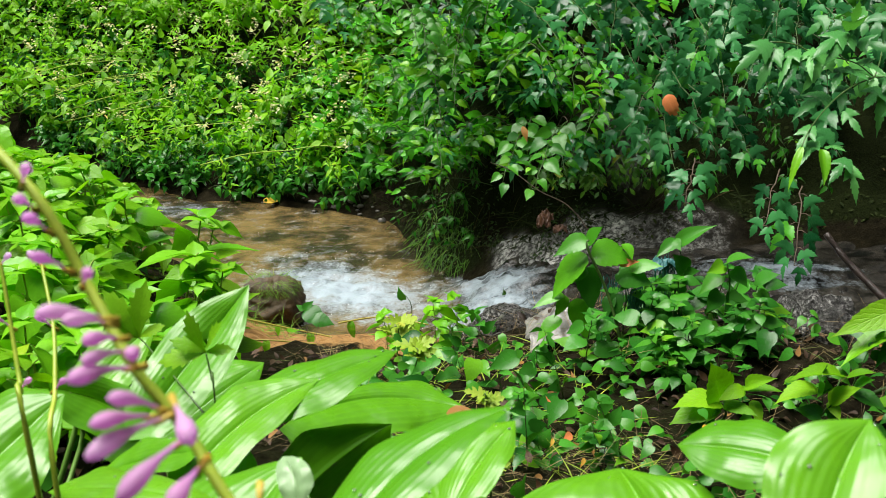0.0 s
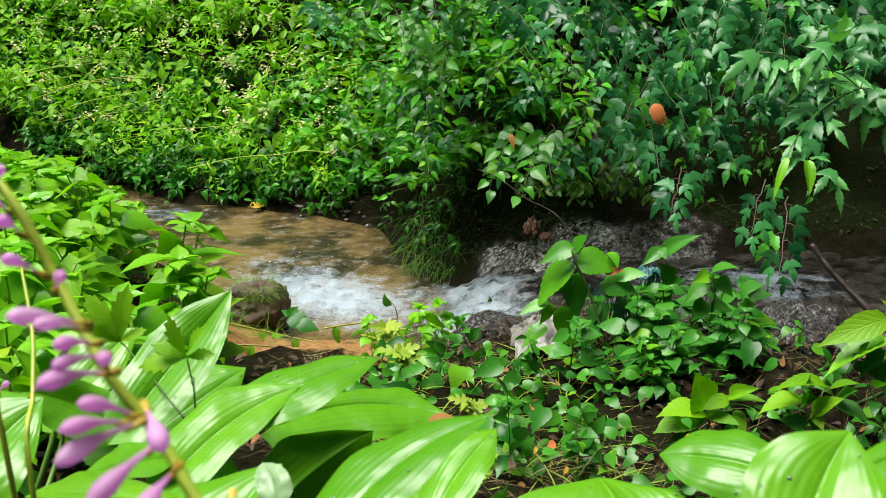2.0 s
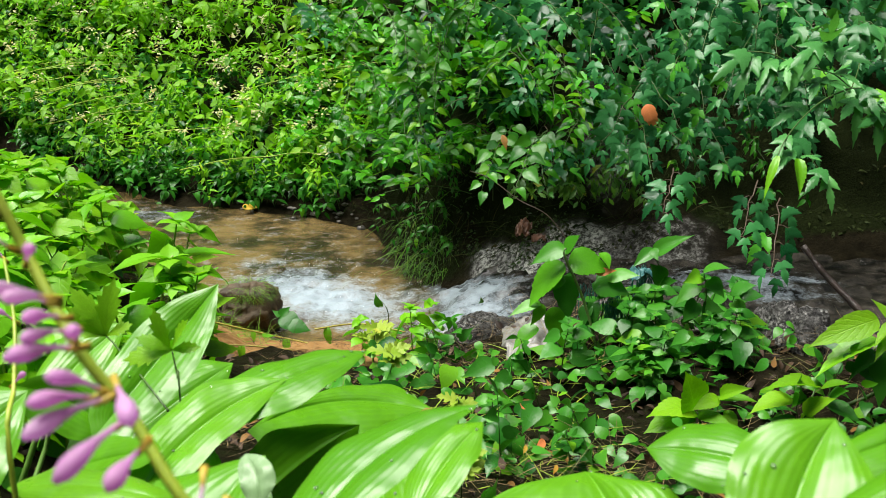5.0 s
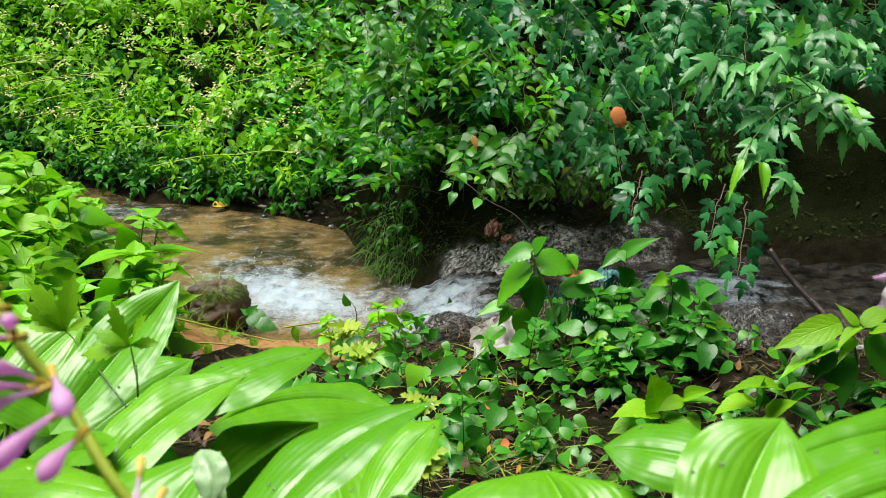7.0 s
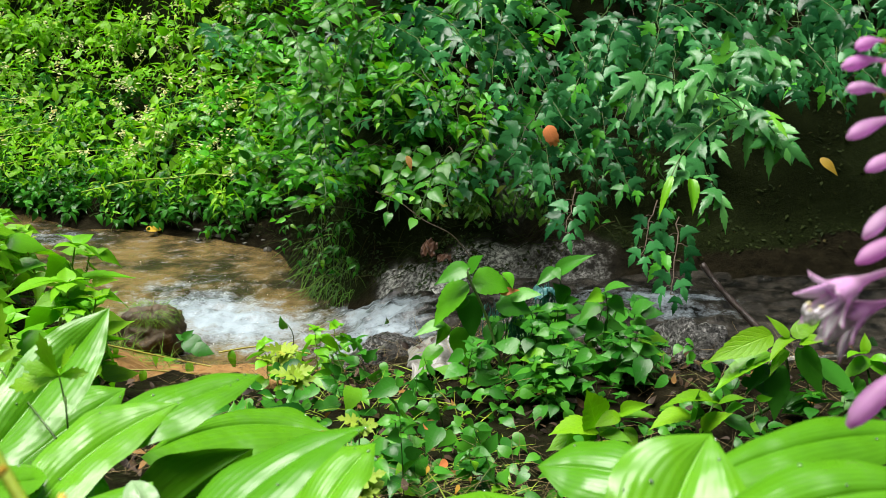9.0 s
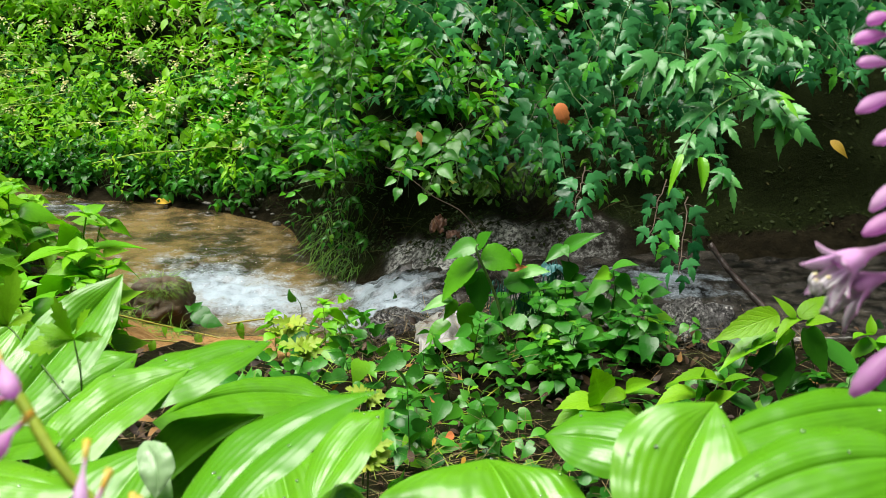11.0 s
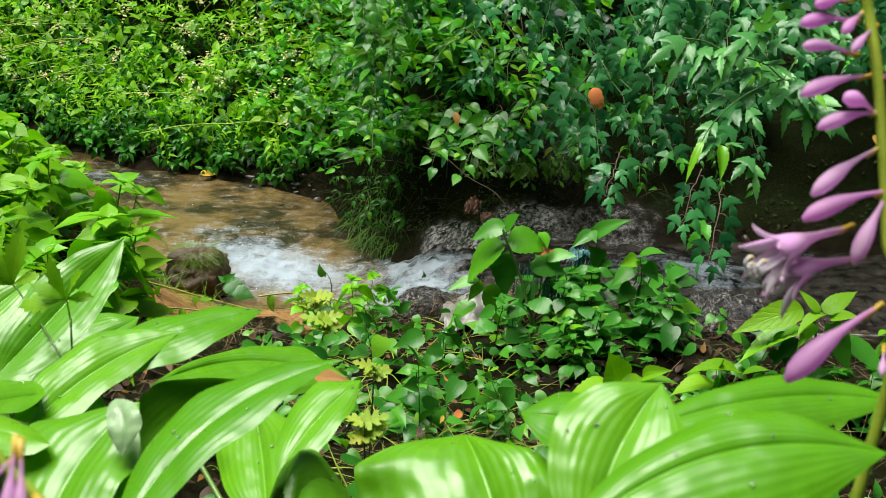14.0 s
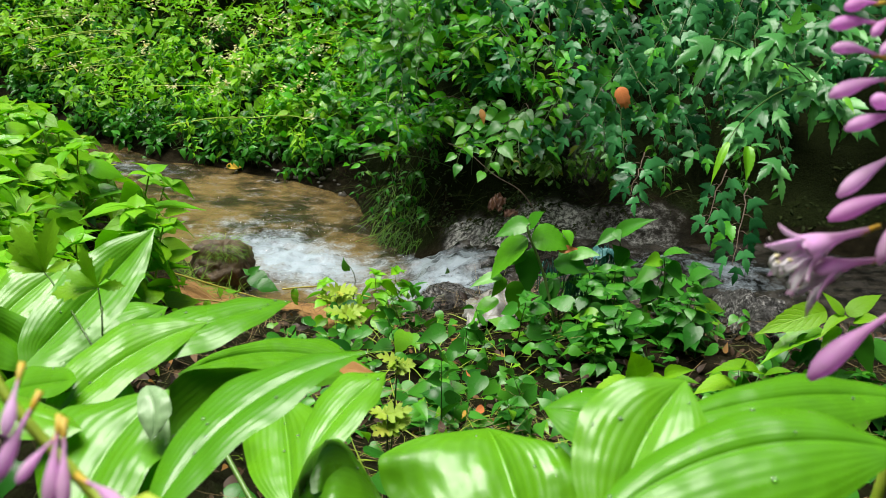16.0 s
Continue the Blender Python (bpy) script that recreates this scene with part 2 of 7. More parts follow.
M_TWIG = plain_material("brown_twig", (0.06, 0.04, 0.025), (0.16, 0.11, 0.07), 60, 0.6, 0.5, 0.002)
M_DEAD = leaf_material("dead_leaf", (0.016, 0.009, 0.005), (0.07, 0.037, 0.016), (0.26, 0.13, 0.03), 0.55, 0.1, 9.0, 0.25, False, 0.12, (1.0, 1.0, 1.0))
M_STRAW = leaf_material("dry_straw", (0.09, 0.062, 0.025), (0.36, 0.26, 0.12), (0.16, 0.2, 0.05), 0.6, 0.1, 9.0, 0.0, False, 0.2, (1.0, 1.0, 1.0))
M_GRASS = leaf_material("bank_grass", (0.03, 0.1, 0.008), (0.12, 0.3, 0.02), (0.18, 0.24, 0.03), 0.4)
M_TUFT = leaf_material("stone_moss_blade", (0.06, 0.17, 0.01), (0.18, 0.34, 0.02), (0.3, 0.3, 0.04), 0.45)
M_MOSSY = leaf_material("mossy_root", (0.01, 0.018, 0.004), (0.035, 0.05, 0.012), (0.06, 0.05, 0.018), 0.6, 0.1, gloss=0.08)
M_BLOSSOM = leaf_material("cream_blossom", (0.5, 0.52, 0.18), (0.78, 0.76, 0.45), (0.6, 0.5, 0.12), 0.6, 0.3, 9.0, 0.0, False, 0.15, (1.0, 1.0, 0.9))
M_ORANGE = leaf_material("orange_leaf", (0.66, 0.2, 0.06), (0.74, 0.26, 0.1), (0.7, 0.24, 0.08), 0.35, 0.15, 7.0, 0.3, False, 0.08, (1.0, 0.8, 0.6), relief=0.15)
M_YELLOW = leaf_material("yellow_leaf", (0.6, 0.36, 0.03), (0.7, 0.46, 0.06), (0.6, 0.3, 0.03), 0.45, 0.2, 9.0, 0.3, False, 0.08, (1.0, 0.8, 0.6))
M_NETF = leaf_material("teal_fibre", (0.015, 0.1, 0.1), (0.06, 0.24, 0.24), (0.12, 0.32, 0.32), 0.4, 0.1, 9.0, 0.0, False, 0.1, (1.0, 1.0, 1.0))
STRAW = [(0, 0, 0.004), (0.3, 0.3, 0.006), (0.7, 0.7, 0.005), (1, 1, 0.001)]
M_LIMESTEM = plain_material("lime_stem", (0.22, 0.36, 0.03), (0.36, 0.48, 0.06), 40, 0.5, 0.2, 0.001)


# ---- building helpers ----
def part(name, bm, material, parent=None, label="", smooth=True):
    """Links a bmesh as one mesh object under a thing or a part."""
    me = bpy.data.meshes.new(name)
    bm.to_mesh(me)
    bm.free()
    me.materials.append(material)
    if smooth:
        me.polygons.foreach_set("use_smooth", [True] * len(me.polygons))
    ob = new(name, me)
    ob.parent = parent
    return tagged(ob, label)


def thing(name, place, label, category, group=""):
    ob = new(name)
    ob.location = place
    ob.empty_display_size = 0.05
    return tagged(ob, label, category, group)


def tube(bm, points, r0, r1, sides=6, bulge=None):
    """A tapered tube along points; bulge(s) scales the radius along it."""
    points = [Vector(p) for p in points]
    rings = []
    n = len(points)
    for i, p in enumerate(points):
        d = (points[min(i + 1, n - 1)] - points[max(i - 1, 0)]).normalized()
        side = d.cross(Vector((0, 0.3, 1))).normalized()
        up = side.cross(d)
        s = i / (n - 1)
        r = (r0 + (r1 - r0) * s) * (bulge(s) if bulge else 1.0)
        rings.append([bm.verts.new(p + (side * math.cos(a) + up * math.sin(a)) * r) for a in [2 * math.pi * k / sides for k in range(sides)]])
    for a, b in zip(rings, rings[1:]):
        for k in range(sides):
            bm.faces.new((a[k], a[(k + 1) % sides], b[(k + 1) % sides], b[k]))
    bm.faces.new(rings[0][::-1])
    bm.faces.new(rings[-1])
    return bm


def bent(a, b, sag=0.0, n=8, wobble=0.0, rng=None):
    """Points from a to b, lifted by sag at the middle."""
    a, b = Vector(a), Vector(b)
    out = []
    for i in range(n + 1):
        s = i / n
        p = a.lerp(b, s) + Vector((0, 0, sag * 4 * s * (1 - s)))
        if wobble and 0 < i < n:
            p += Vector((rng.uniform(-1, 1), rng.uniform(-1, 1), rng.uniform(-1, 1))) * wobble
        out.append(p)
    return out


def smooth_path(pts, steps=6):
    pts = [Vector(p) for p in pts]
    fine = []
    for i in range(len(pts) - 1):
        p0, p1, p2, p3 = pts[max(i - 1, 0)], pts[i], pts[i + 1], pts[min(i + 2, len(pts) - 1)]
        for k in range(steps):
            t = k / steps
            fine.append(0.5 * ((2 * p1) + (p2 - p0) * t + (2 * p0 - 5 * p1 + 4 * p2 - p3) * t * t + (3 * p1 - p0 - 3 * p2 + p3) * t ** 3))
    fine.append(pts[-1])
    return fine


# stations along a blade: place of the midrib, place of the margin, half width (all as shares of the length)
OVATE = [(0, 0, 0.015), (0.05, 0.03, 0.1), (0.12, 0.1, 0.19), (0.17, 0.19, 0.205), (0.22, 0.21, 0.225), (0.29, 0.315, 0.24), (0.33, 0.325, 0.235), (0.41, 0.44, 0.235), (0.45, 0.45, 0.215), (0.53, 0.565, 0.205),
         (0.57, 0.57, 0.18), (0.65, 0.68, 0.16), (0.69, 0.69, 0.13), (0.77, 0.79, 0.1), (0.86, 0.87, 0.05), (0.93, 0.93, 0.022), (1, 1, 0.003)]
LANCE = [(0, 0, 0.015), (0.1, 0.09, 0.09), (0.22, 0.22, 0.15), (0.36, 0.37, 0.17), (0.5, 0.51, 0.155), (0.65, 0.66, 0.12), (0.8, 0.81, 0.07), (0.92, 0.92, 0.025), (1, 1, 0.004)]
SMALL = [(0, 0, 0.015), (0.1, 0.09, 0.14), (0.25, 0.27, 0.22), (0.42, 0.44, 0.225), (0.6, 0.62, 0.165), (0.8, 0.82, 0.075), (1, 1, 0.004)]
POINTED = [(0, 0, 0.02), (0.06, 0.04, 0.13), (0.16, 0.17, 0.22), (0.21, 0.215, 0.235), (0.31, 0.34, 0.26), (0.36, 0.36, 0.245), (0.46, 0.49, 0.235), (0.52, 0.52, 0.2), (0.64, 0.67, 0.16), (0.78, 0.79, 0.085), (0.9, 0.9, 0.03), (1, 1, 0.003)]
BROAD = [(0, 0, 0.03), (0.02, -0.05, 0.14), (0.07, 0.03, 0.26), (0.15, 0.16, 0.33), (0.2, 0.2, 0.335), (0.29, 0.32, 0.36), (0.34, 0.34, 0.34), (0.44, 0.47, 0.32), (0.49, 0.49, 0.28), (0.59, 0.62, 0.24), (0.7, 0.71, 0.16), (0.82, 0.83, 0.085), (0.92, 0.92, 0.03), (1, 1, 0.003)]
RAGGED = [(0, 0, 0.05), (0.04, 0.1, 0.24), (0.2, 0.18, 0.33), (0.32, 0.36, 0.4), (0.48, 0.46, 0.36), (0.6, 0.66, 0.39), (0.74, 0.74, 0.31), (0.84, 0.95, 0.27), (0.88, 0.88, 0.15), (0.96, 1.03, 0.1), (1, 1, 0.01)]
FINGER = [(0, 0, 0.015), (0.15, 0.14, 0.07), (0.35, 0.38, 0.16), (0.42, 0.5, 0.24), (0.5, 0.53, 0.17), (0.58, 0.7, 0.23), (0.68, 0.71, 0.14), (0.76, 0.86, 0.15), (0.85, 0.87, 0.07), (1, 1, 0.004)]
LOBED = [(0, 0, 0.02), (0.02, -0.05, 0.12), (0.05, 0.0, 0.2), (0.08, 0.03, 0.19), (0.11, 0.1, 0.3), (0.14, 0.13, 0.28), (0.17, 0.25, 0.4), (0.2, 0.26, 0.36), (0.23, 0.42, 0.46), (0.27, 0.37, 0.27), (0.31, 0.33, 0.14),
         (0.36, 0.36, 0.09), (0.43, 0.47, 0.17), (0.47, 0.47, 0.14), (0.53, 0.6, 0.2), (0.58, 0.6, 0.14), (0.66, 0.72, 0.16), (0.72, 0.73, 0.1), (0.8, 0.84, 0.085), (0.88, 0.88, 0.04), (1, 1, 0.003)]
LOBED_FAR = [(0, 0, 0.02), (0.03, -0.04, 0.14), (0.09, 0.1, 0.29), (0.14, 0.14, 0.26), (0.2, 0.42, 0.46), (0.27, 0.36, 0.22), (0.35, 0.35, 0.09), (0.5, 0.58, 0.19), (0.56, 0.58, 0.13), (0.72, 0.78, 0.11), (1, 1, 0.003)]
CUT = [(0, 0, 0.02), (0.03, -0.1, 0.2), (0.06, -0.06, 0.4), (0.1, 0.08, 0.3), (0.14, 0.12, 0.44), (0.18, 0.3, 0.5), (0.22, 0.3, 0.3), (0.27, 0.3, 0.14), (0.36, 0.5, 0.36), (0.42, 0.66, 0.34),
       (0.47, 0.58, 0.17), (0.55, 0.62, 0.1), (0.66, 0.8, 0.22), (0.72, 0.84, 0.12), (0.82, 0.9, 0.13), (0.9, 0.93, 0.05), (1, 1, 0.004)]


def blade(stations, fold=0.25, droop=0.25, curl=0.0, pucker=0.0, sides=2, twist=0.0):
    """Vertices, quads and uv of a leaf one metre long along x, seen from +z."""
    cols = [v / sides for v in range(-sides, sides + 1)]
    verts, uv, faces = [], [], []
    for i, (s, e, w) in enumerate(stations):
        for v in cols:
            a = abs(v)
            x = s + (e - s) * a
            z = fold * w * a - droop * x * x + curl * w * a * a
            if 0 < a < 1:
                z += pucker * (1 if i % 2 else -1)
            y = w * v
            ang = twist * x
            verts.append((x, y * math.cos(ang) - z * math.sin(ang) * 0.3, z + y * math.sin(ang)))
            uv.append((x, 0.5 + 0.5 * v))
    c = len(cols)
    for i in range(len(stations) - 1):
        for k in range(c - 1):
            a = i * c + k
            faces.append((a, a + c, a + c + 1, a + 1))
    return np.array(verts), np.array(faces), np.array(uv)


def fast_mesh(name, verts, faces, uv, material):
    me = bpy.data.meshes.new(name)
    nf, k = faces.shape
    me.vertices.add(len(verts))
    me.vertices.foreach_set("co", np.ascontiguousarray(verts, dtype=np.float32).ravel())
    me.loops.add(nf * k)
    me.loops.foreach_set("vertex_index", faces.astype(np.int32).ravel())
    me.polygons.add(nf)
    me.polygons.foreach_set("loop_start", np.arange(0, nf * k, k, dtype=np.int32))
    me.polygons.foreach_set("loop_total", np.full(nf, k, dtype=np.int32))
    me.update(calc_edges=True)
    if uv is not None:
        layer = me.uv_layers.new(name="UVMap")
        layer.data.foreach_set("uv", np.ascontiguousarray(uv[faces.ravel()], dtype=np.float32).ravel())
    me.polygons.foreach_set("use_smooth", [True] * nf)
    me.materials.append(material)
    me.validate()
    return me


def blade_meshes(name, stations, material, count, seed, fold=(0.1, 0.45), droop=(0.1, 0.5), sides=2, pucker=0.012):
    rng = random.Random(seed)
    return [fast_mesh(name, *blade(stations, rng.uniform(*fold), rng.uniform(*droop), rng.uniform(-0.3, 0.1), pucker, sides, rng.uniform(-0.35, 0.35)), material) for _ in range(count)]


def facing(place, along, normal, size, width=1.0):
    """Pose of a blade: its tip points along, its upper side faces normal."""
    x = Vector(along).normalized()
    y = Vector(normal).cross(x)
    y = y.normalized() if y.length > 1e-4 else x.orthogonal().normalized()
    z = x.cross(y)
    m = Matrix((x, y, z)).transposed().to_4x4()
    return Matrix.Translation(place) @ m @ Matrix.Diagonal((size, size * width, size, 1))


def leaf_part(name, mesh, parent, m, label=""):
    ob = new(name, mesh)
    ob.parent = parent
    ob.matrix_basis = m
    return tagged(ob, label)


def scattered(name, stations, material, places, alongs, normals, sizes, label, seed, sides=1, variants=5, fold=(0.1, 0.5), droop=(0.1, 0.6), category="foliage"):
    """One mesh of very many leaves, each a blade of its own."""
    rng = random.Random(seed)
    X = np.asarray(alongs, dtype=float)
    X /= np.linalg.norm(X, axis=1)[:, None]
    Y = np.cross(np.asarray(normals, dtype=float), X)
    Y /= np.linalg.norm(Y, axis=1)[:, None] + 1e-9
    Z = np.cross(X, Y)
    places, sizes = np.asarray(places), np.asarray(sizes)
    V, Fc, U, base = [], [], [], 0
    for k in range(variants):
        v, f, u = blade(stations, rng.uniform(*fold), rng.uniform(*droop), rng.uniform(-0.3, 0.1), 0.01, sides, rng.uniform(-0.4, 0.4))
        i = np.arange(k, len(places), variants)
        if not len(i):
            continue
        w = places[i][:, None, :] + sizes[i][:, None, None] * (v[None, :, 0:1] * X[i][:, None, :] + v[None, :, 1:2] * Y[i][:, None, :] + v[None, :, 2:3] * Z[i][:, None, :])
        V.append(w.reshape(-1, 3))
        Fc.append((f[None] + (np.arange(len(i)) * len(v))[:, None, None] + base).reshape(-1, f.shape[1]))
        U.append(np.tile(u, (len(i), 1)))
        base += len(i) * len(v)
    ob = new(name, fast_mesh(name, np.concatenate(V), np.concatenate(Fc), np.concatenate(U), material))
    return tagged(ob, label, category, kind="stuff")


def sprays(r, roots, ways, lengths, pairs, size, droop=0.5, hang=0.3, flat=1.0, jitter=0.35):
    """Leaves set in crossed pairs along many bending stems: places, directions, upper sides and sizes; and the stems' own paths."""
    P, A, N, S, stems = [], [], [], [], []
    roots, ways = np.asarray(roots, dtype=float), np.asarray(ways, dtype=float)
    ways = ways / np.linalg.norm(ways, axis=1)[:, None]
    for o, w, length in zip(roots, ways, lengths):
        k = max(2, int(round(pairs * r.uniform(0.75, 1.25))))
        turn = r.uniform(0, math.pi)
        path = []
        for s in np.linspace(0, 1, k + 1):
            path.append(o + w * length * s + np.array([0, 0, -droop * length * s * s]))
        path = np.array(path)
        stems.append(path)
        for i in range(1, k + 1):
            d = path[i] - path[i - 1]
            d = d / np.linalg.norm(d)
            side = np.cross(d, [0.1, 0.2, 1.0])
            side /= np.linalg.norm(side) + 1e-6
            up = np.cross(side, d)
            for q in (0, 1):
                a = turn + i * math.pi / 2 * (1.0 - flat) + q * math.pi + r.normal(0, 0.35)
                out = side * math.cos(a) + up * math.sin(a) * (1.0 if flat < 0.5 else 0.4)
                P.append(path[i] + out * size * 0.12)
                A.append(out + d * r.uniform(0.2, 0.7) + np.array([0, 0, -hang * r.uniform(0.3, 1.6)]))
                N.append(up * 0.8 + np.array([0, -0.55, 0.6]) + r.normal(0, jitter, 3))
                S.append(size * r.uniform(0.6, 1.15) * (1.0 - 0.35 * i / k))
    return np.array(P), np.array(A), np.array(N), np.array(S), stems


def stem_lines(name, stems, radius, material, label, category="stems"):
    """Three-sided stems along many paths, as one mesh."""
    V, Fc, base = [], [], 0
    ang = [0.3, 2.4, 4.5]
    for p in stems:
        k = len(p)
        ring = np.array([[math.cos(a), math.sin(a) * 0.5, math.sin(a)] for a in ang])
        v = p[:, None, :] + ring[None] * (radius * np.linspace(1, 0.45, k))[:, None, None]
        V.append(v.reshape(-1, 3))
        for i in range(k - 1):
            for q in range(3):
                a = base + i * 3 + q
                b = base + i * 3 + (q + 1) % 3
                Fc.append((a, b, b + 3, a + 3))
        base += k * 3
    v = np.concatenate(V)
    ob = new(name, fast_mesh(name, v, np.array(Fc), np.zeros((len(v), 2)), material))
    return tagged(ob, label, category, kind="stuff")


def smooth_step(a, b, v):
    s = np.clip((v - a) / (b - a), 0, 1)
    return s * s * (3 - 2 * s)


def wavy(x, y, f, seed):
    """Cheap smooth noise on arrays, about -1 to 1."""
    r = np.random.RandomState(seed)
    out = 0
    for k in range(6):
        a, ph, g = r.uniform(0, 6.28), r.uniform(0, 6.28), f * r.uniform(0.6, 1.7)
        out = out + np.sin((x * math.cos(a) + y * math.sin(a)) * g + ph + 0.7 * np.sin((x * math.sin(a) - y * math.cos(a)) * g * 0.7 + ph * 2))
    return out / 3.2


# ---- ground: near bank, stream bed, far bank, added unseen slopes, one sheet ----
FAR_X, FAR_Y = [-30, -4, -1.73, -1.29, -0.88, -0.46, -0.31, -0.21, -0.12, 0.1, 0.32, 0.67, 1.05, 1.5, 3, 30], [30, 7.2, 5.45, 5.2, 5.1, 4.97, 4.84, 4.5, 4.22, 4.02, 3.86, 3.86, 3.84, 3.75, 3.6, 3.0]
NEAR_X, NEAR_Y = [-30, -4, -1.73, -0.97, -0.7, -0.5, -0.2, 0.0, 0.1, 0.4, 0.8, 1.1, 1.5, 3, 30], [27, 5.9, 4.8, 4.2, 3.82, 3.66, 3.64, 3.52, 3.42, 3.34, 3.2, 3.1, 3.0, 2.9, 2.3]
WATER_X, WATER_Z = [-30, -0.12, 0.02, 0.2, 0.42, 0.8, 1.5, 3, 30], [-0.10, -0.10, -0.065, 0.02, 0.085, 0.13, 0.17, 0.22, 1.0]


def water_level(x):
    return np.interp(x, WATER_X, WATER_Z)


def land(x, y):
    """Height of the ground, and how much of it is sand, rock and shade-darkened moss."""
    x, y = np.asarray(x, dtype=float), np.asarray(y, dtype=float)
    wz, yf, yn = water_level(x), np.interp(x, FAR_X, FAR_Y), np.interp(x, NEAR_X, NEAR_Y)
    yf = yf + 0.04 * wavy(x, y * 0, 9, 3)
    yn = yn + 0.05 * wavy(x, y * 0, 8, 4)
    mid = 0.5 * (yf + yn)
    dn, df = yn - y, y - yf
    near = wz + np.interp(dn, [-0.3, 0, 0.12, 0.5], [-0.08, -0.004, 0.03, 0.1])
    near = near + (np.interp(dn, [0, 0.5, 1.0, 2.0, 2.7, 4, 30], [0, 0.05, 0.2, 0.42, 0.5, 0.55, 0.55]) - wz * smooth_step(0.2, 1.0, dn) - 0.1 * smooth_step(0.3, 1.2, dn)) * (dn > 0)
    steep = np.interp(df, [-0.3, 0, 0.1, 0.22, 0.3, 0.5, 0.75, 1.2, 2.5, 6, 30], [-0.1, -0.004, 0.06, 0.11, 0.28, 0.48, 0.66, 1.15, 1.9, 3.0, 3.6])
    gentle = np.interp(df, [-0.3, 0, 0.15, 0.5, 1.2, 2.5, 6, 30], [-0.1, -0.004, 0.05, 0.13, 0.4, 1.1, 2.8, 3.6])
    k = smooth_step(-0.5, 0.15, x)
    far = wz + k * steep + (1 - k) * gentle
    z = np.where(y < mid, near, far)
    rough = np.clip(np.maximum(dn, df) * 4, 0.1, 1)
    z = z + (y > mid) * k * smooth_step(0.0, 0.25, df) * (0.035 * wavy(x, y * 1.5, 6, 16) + 0.03 * wavy(x, y, 17, 17) + 0.014 * wavy(x, y, 45, 18))
    z = z + rough * (0.018 * wavy(x, y, 9, 11) + 0.012 * wavy(x, y, 27, 12) + 0.006 * wavy(x, y, 70, 13))
    # unseen slopes added behind the camera and all round to block low sky light
    z = z + 8.0 * smooth_step(0.5, -9.0, y) ** 1.3 + 5.0 * smooth_step(5.5, 13.0, y) + 6.0 * smooth_step(5.0, 14.0, x) + 4.0 * smooth_step(-7.0, -16.0, x)
    sand = np.maximum(smooth_step(0.22, -0.05, dn), smooth_step(0.75, 0.4, dn) * smooth_step(-0.95, -0.7, x)) * smooth_step(0.0, -0.12, df) * smooth_step(0.0, -0.12, x) * smooth_step(-0.74, -0.6, x + 0.06 * wavy(x, y, 12, 19))
    rock = smooth_step(0.06, 0.24, x) * smooth_step(1.15, 0.85, x) * smooth_step(-0.2, 0.0, df) * smooth_step(0.25, 0.1, df + 0.05 * wavy(x, y, 14, 21)) * (1 - 0.56 * smooth_step(0.42, 0.75, x))
    rock = np.maximum(rock, smooth_step(-0.05, 0.25, x) * smooth_step(0.3, 0.0, dn) * (y < mid))
    # moss mask also lays the undercut's shade over the far bank
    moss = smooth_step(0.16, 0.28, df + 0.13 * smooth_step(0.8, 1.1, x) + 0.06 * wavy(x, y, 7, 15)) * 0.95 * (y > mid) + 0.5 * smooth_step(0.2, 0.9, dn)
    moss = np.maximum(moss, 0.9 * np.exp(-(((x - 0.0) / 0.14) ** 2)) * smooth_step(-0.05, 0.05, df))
    bare = np.exp(-(((x - 0.62) / 0.14) ** 2 + ((df - 0.36) / 0.16) ** 2)) * (y > mid)
    rock, moss = np.maximum(rock, 0.62 * bare), moss * (1 - 0.8 * bare)
    return z, sand, rock, moss


def axis(parts):
    out = []
    for a, b, step in parts:
        out += list(np.arange(a, b - 1e-6, step))
    return np.array(out + [parts[-1][1]])


def sheet(name, xs, ys, height, material):
    X, Y = np.meshgrid(xs, ys)
    z, *kinds = height(X, Y)
    verts = np.stack([X, Y, z], axis=2).reshape(-1, 3)
    c = len(xs)
    i, j = np.meshgrid(np.arange(len(xs) - 1), np.arange(len(ys) - 1))
    a = (j * c + i).ravel()
    faces = np.stack([a, a + 1, a + c + 1, a + c], axis=1)
    me = fast_mesh(name, verts, faces, None, material)
    col = np.ones((len(verts), 4), dtype=np.float32)
    for n, kd in enumerate(kinds):
        col[:, n] = np.broadcast_to(kd, X.shape).ravel()
    att = me.color_attributes.new("kind", "FLOAT_COLOR", "POINT")
    att.data.foreach_set("color", col.ravel())
    return new(name, me)


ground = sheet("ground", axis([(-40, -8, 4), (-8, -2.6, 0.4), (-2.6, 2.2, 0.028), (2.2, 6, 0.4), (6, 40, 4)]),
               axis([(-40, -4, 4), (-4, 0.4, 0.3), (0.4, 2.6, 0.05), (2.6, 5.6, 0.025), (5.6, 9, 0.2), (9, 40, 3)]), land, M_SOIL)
tagged(ground, "dark wet soil banks with moss painted shade-dark, litter and sandy bed", "ground", kind="structure")


def height_at(x, y):
    return float(land(x, y)[0])


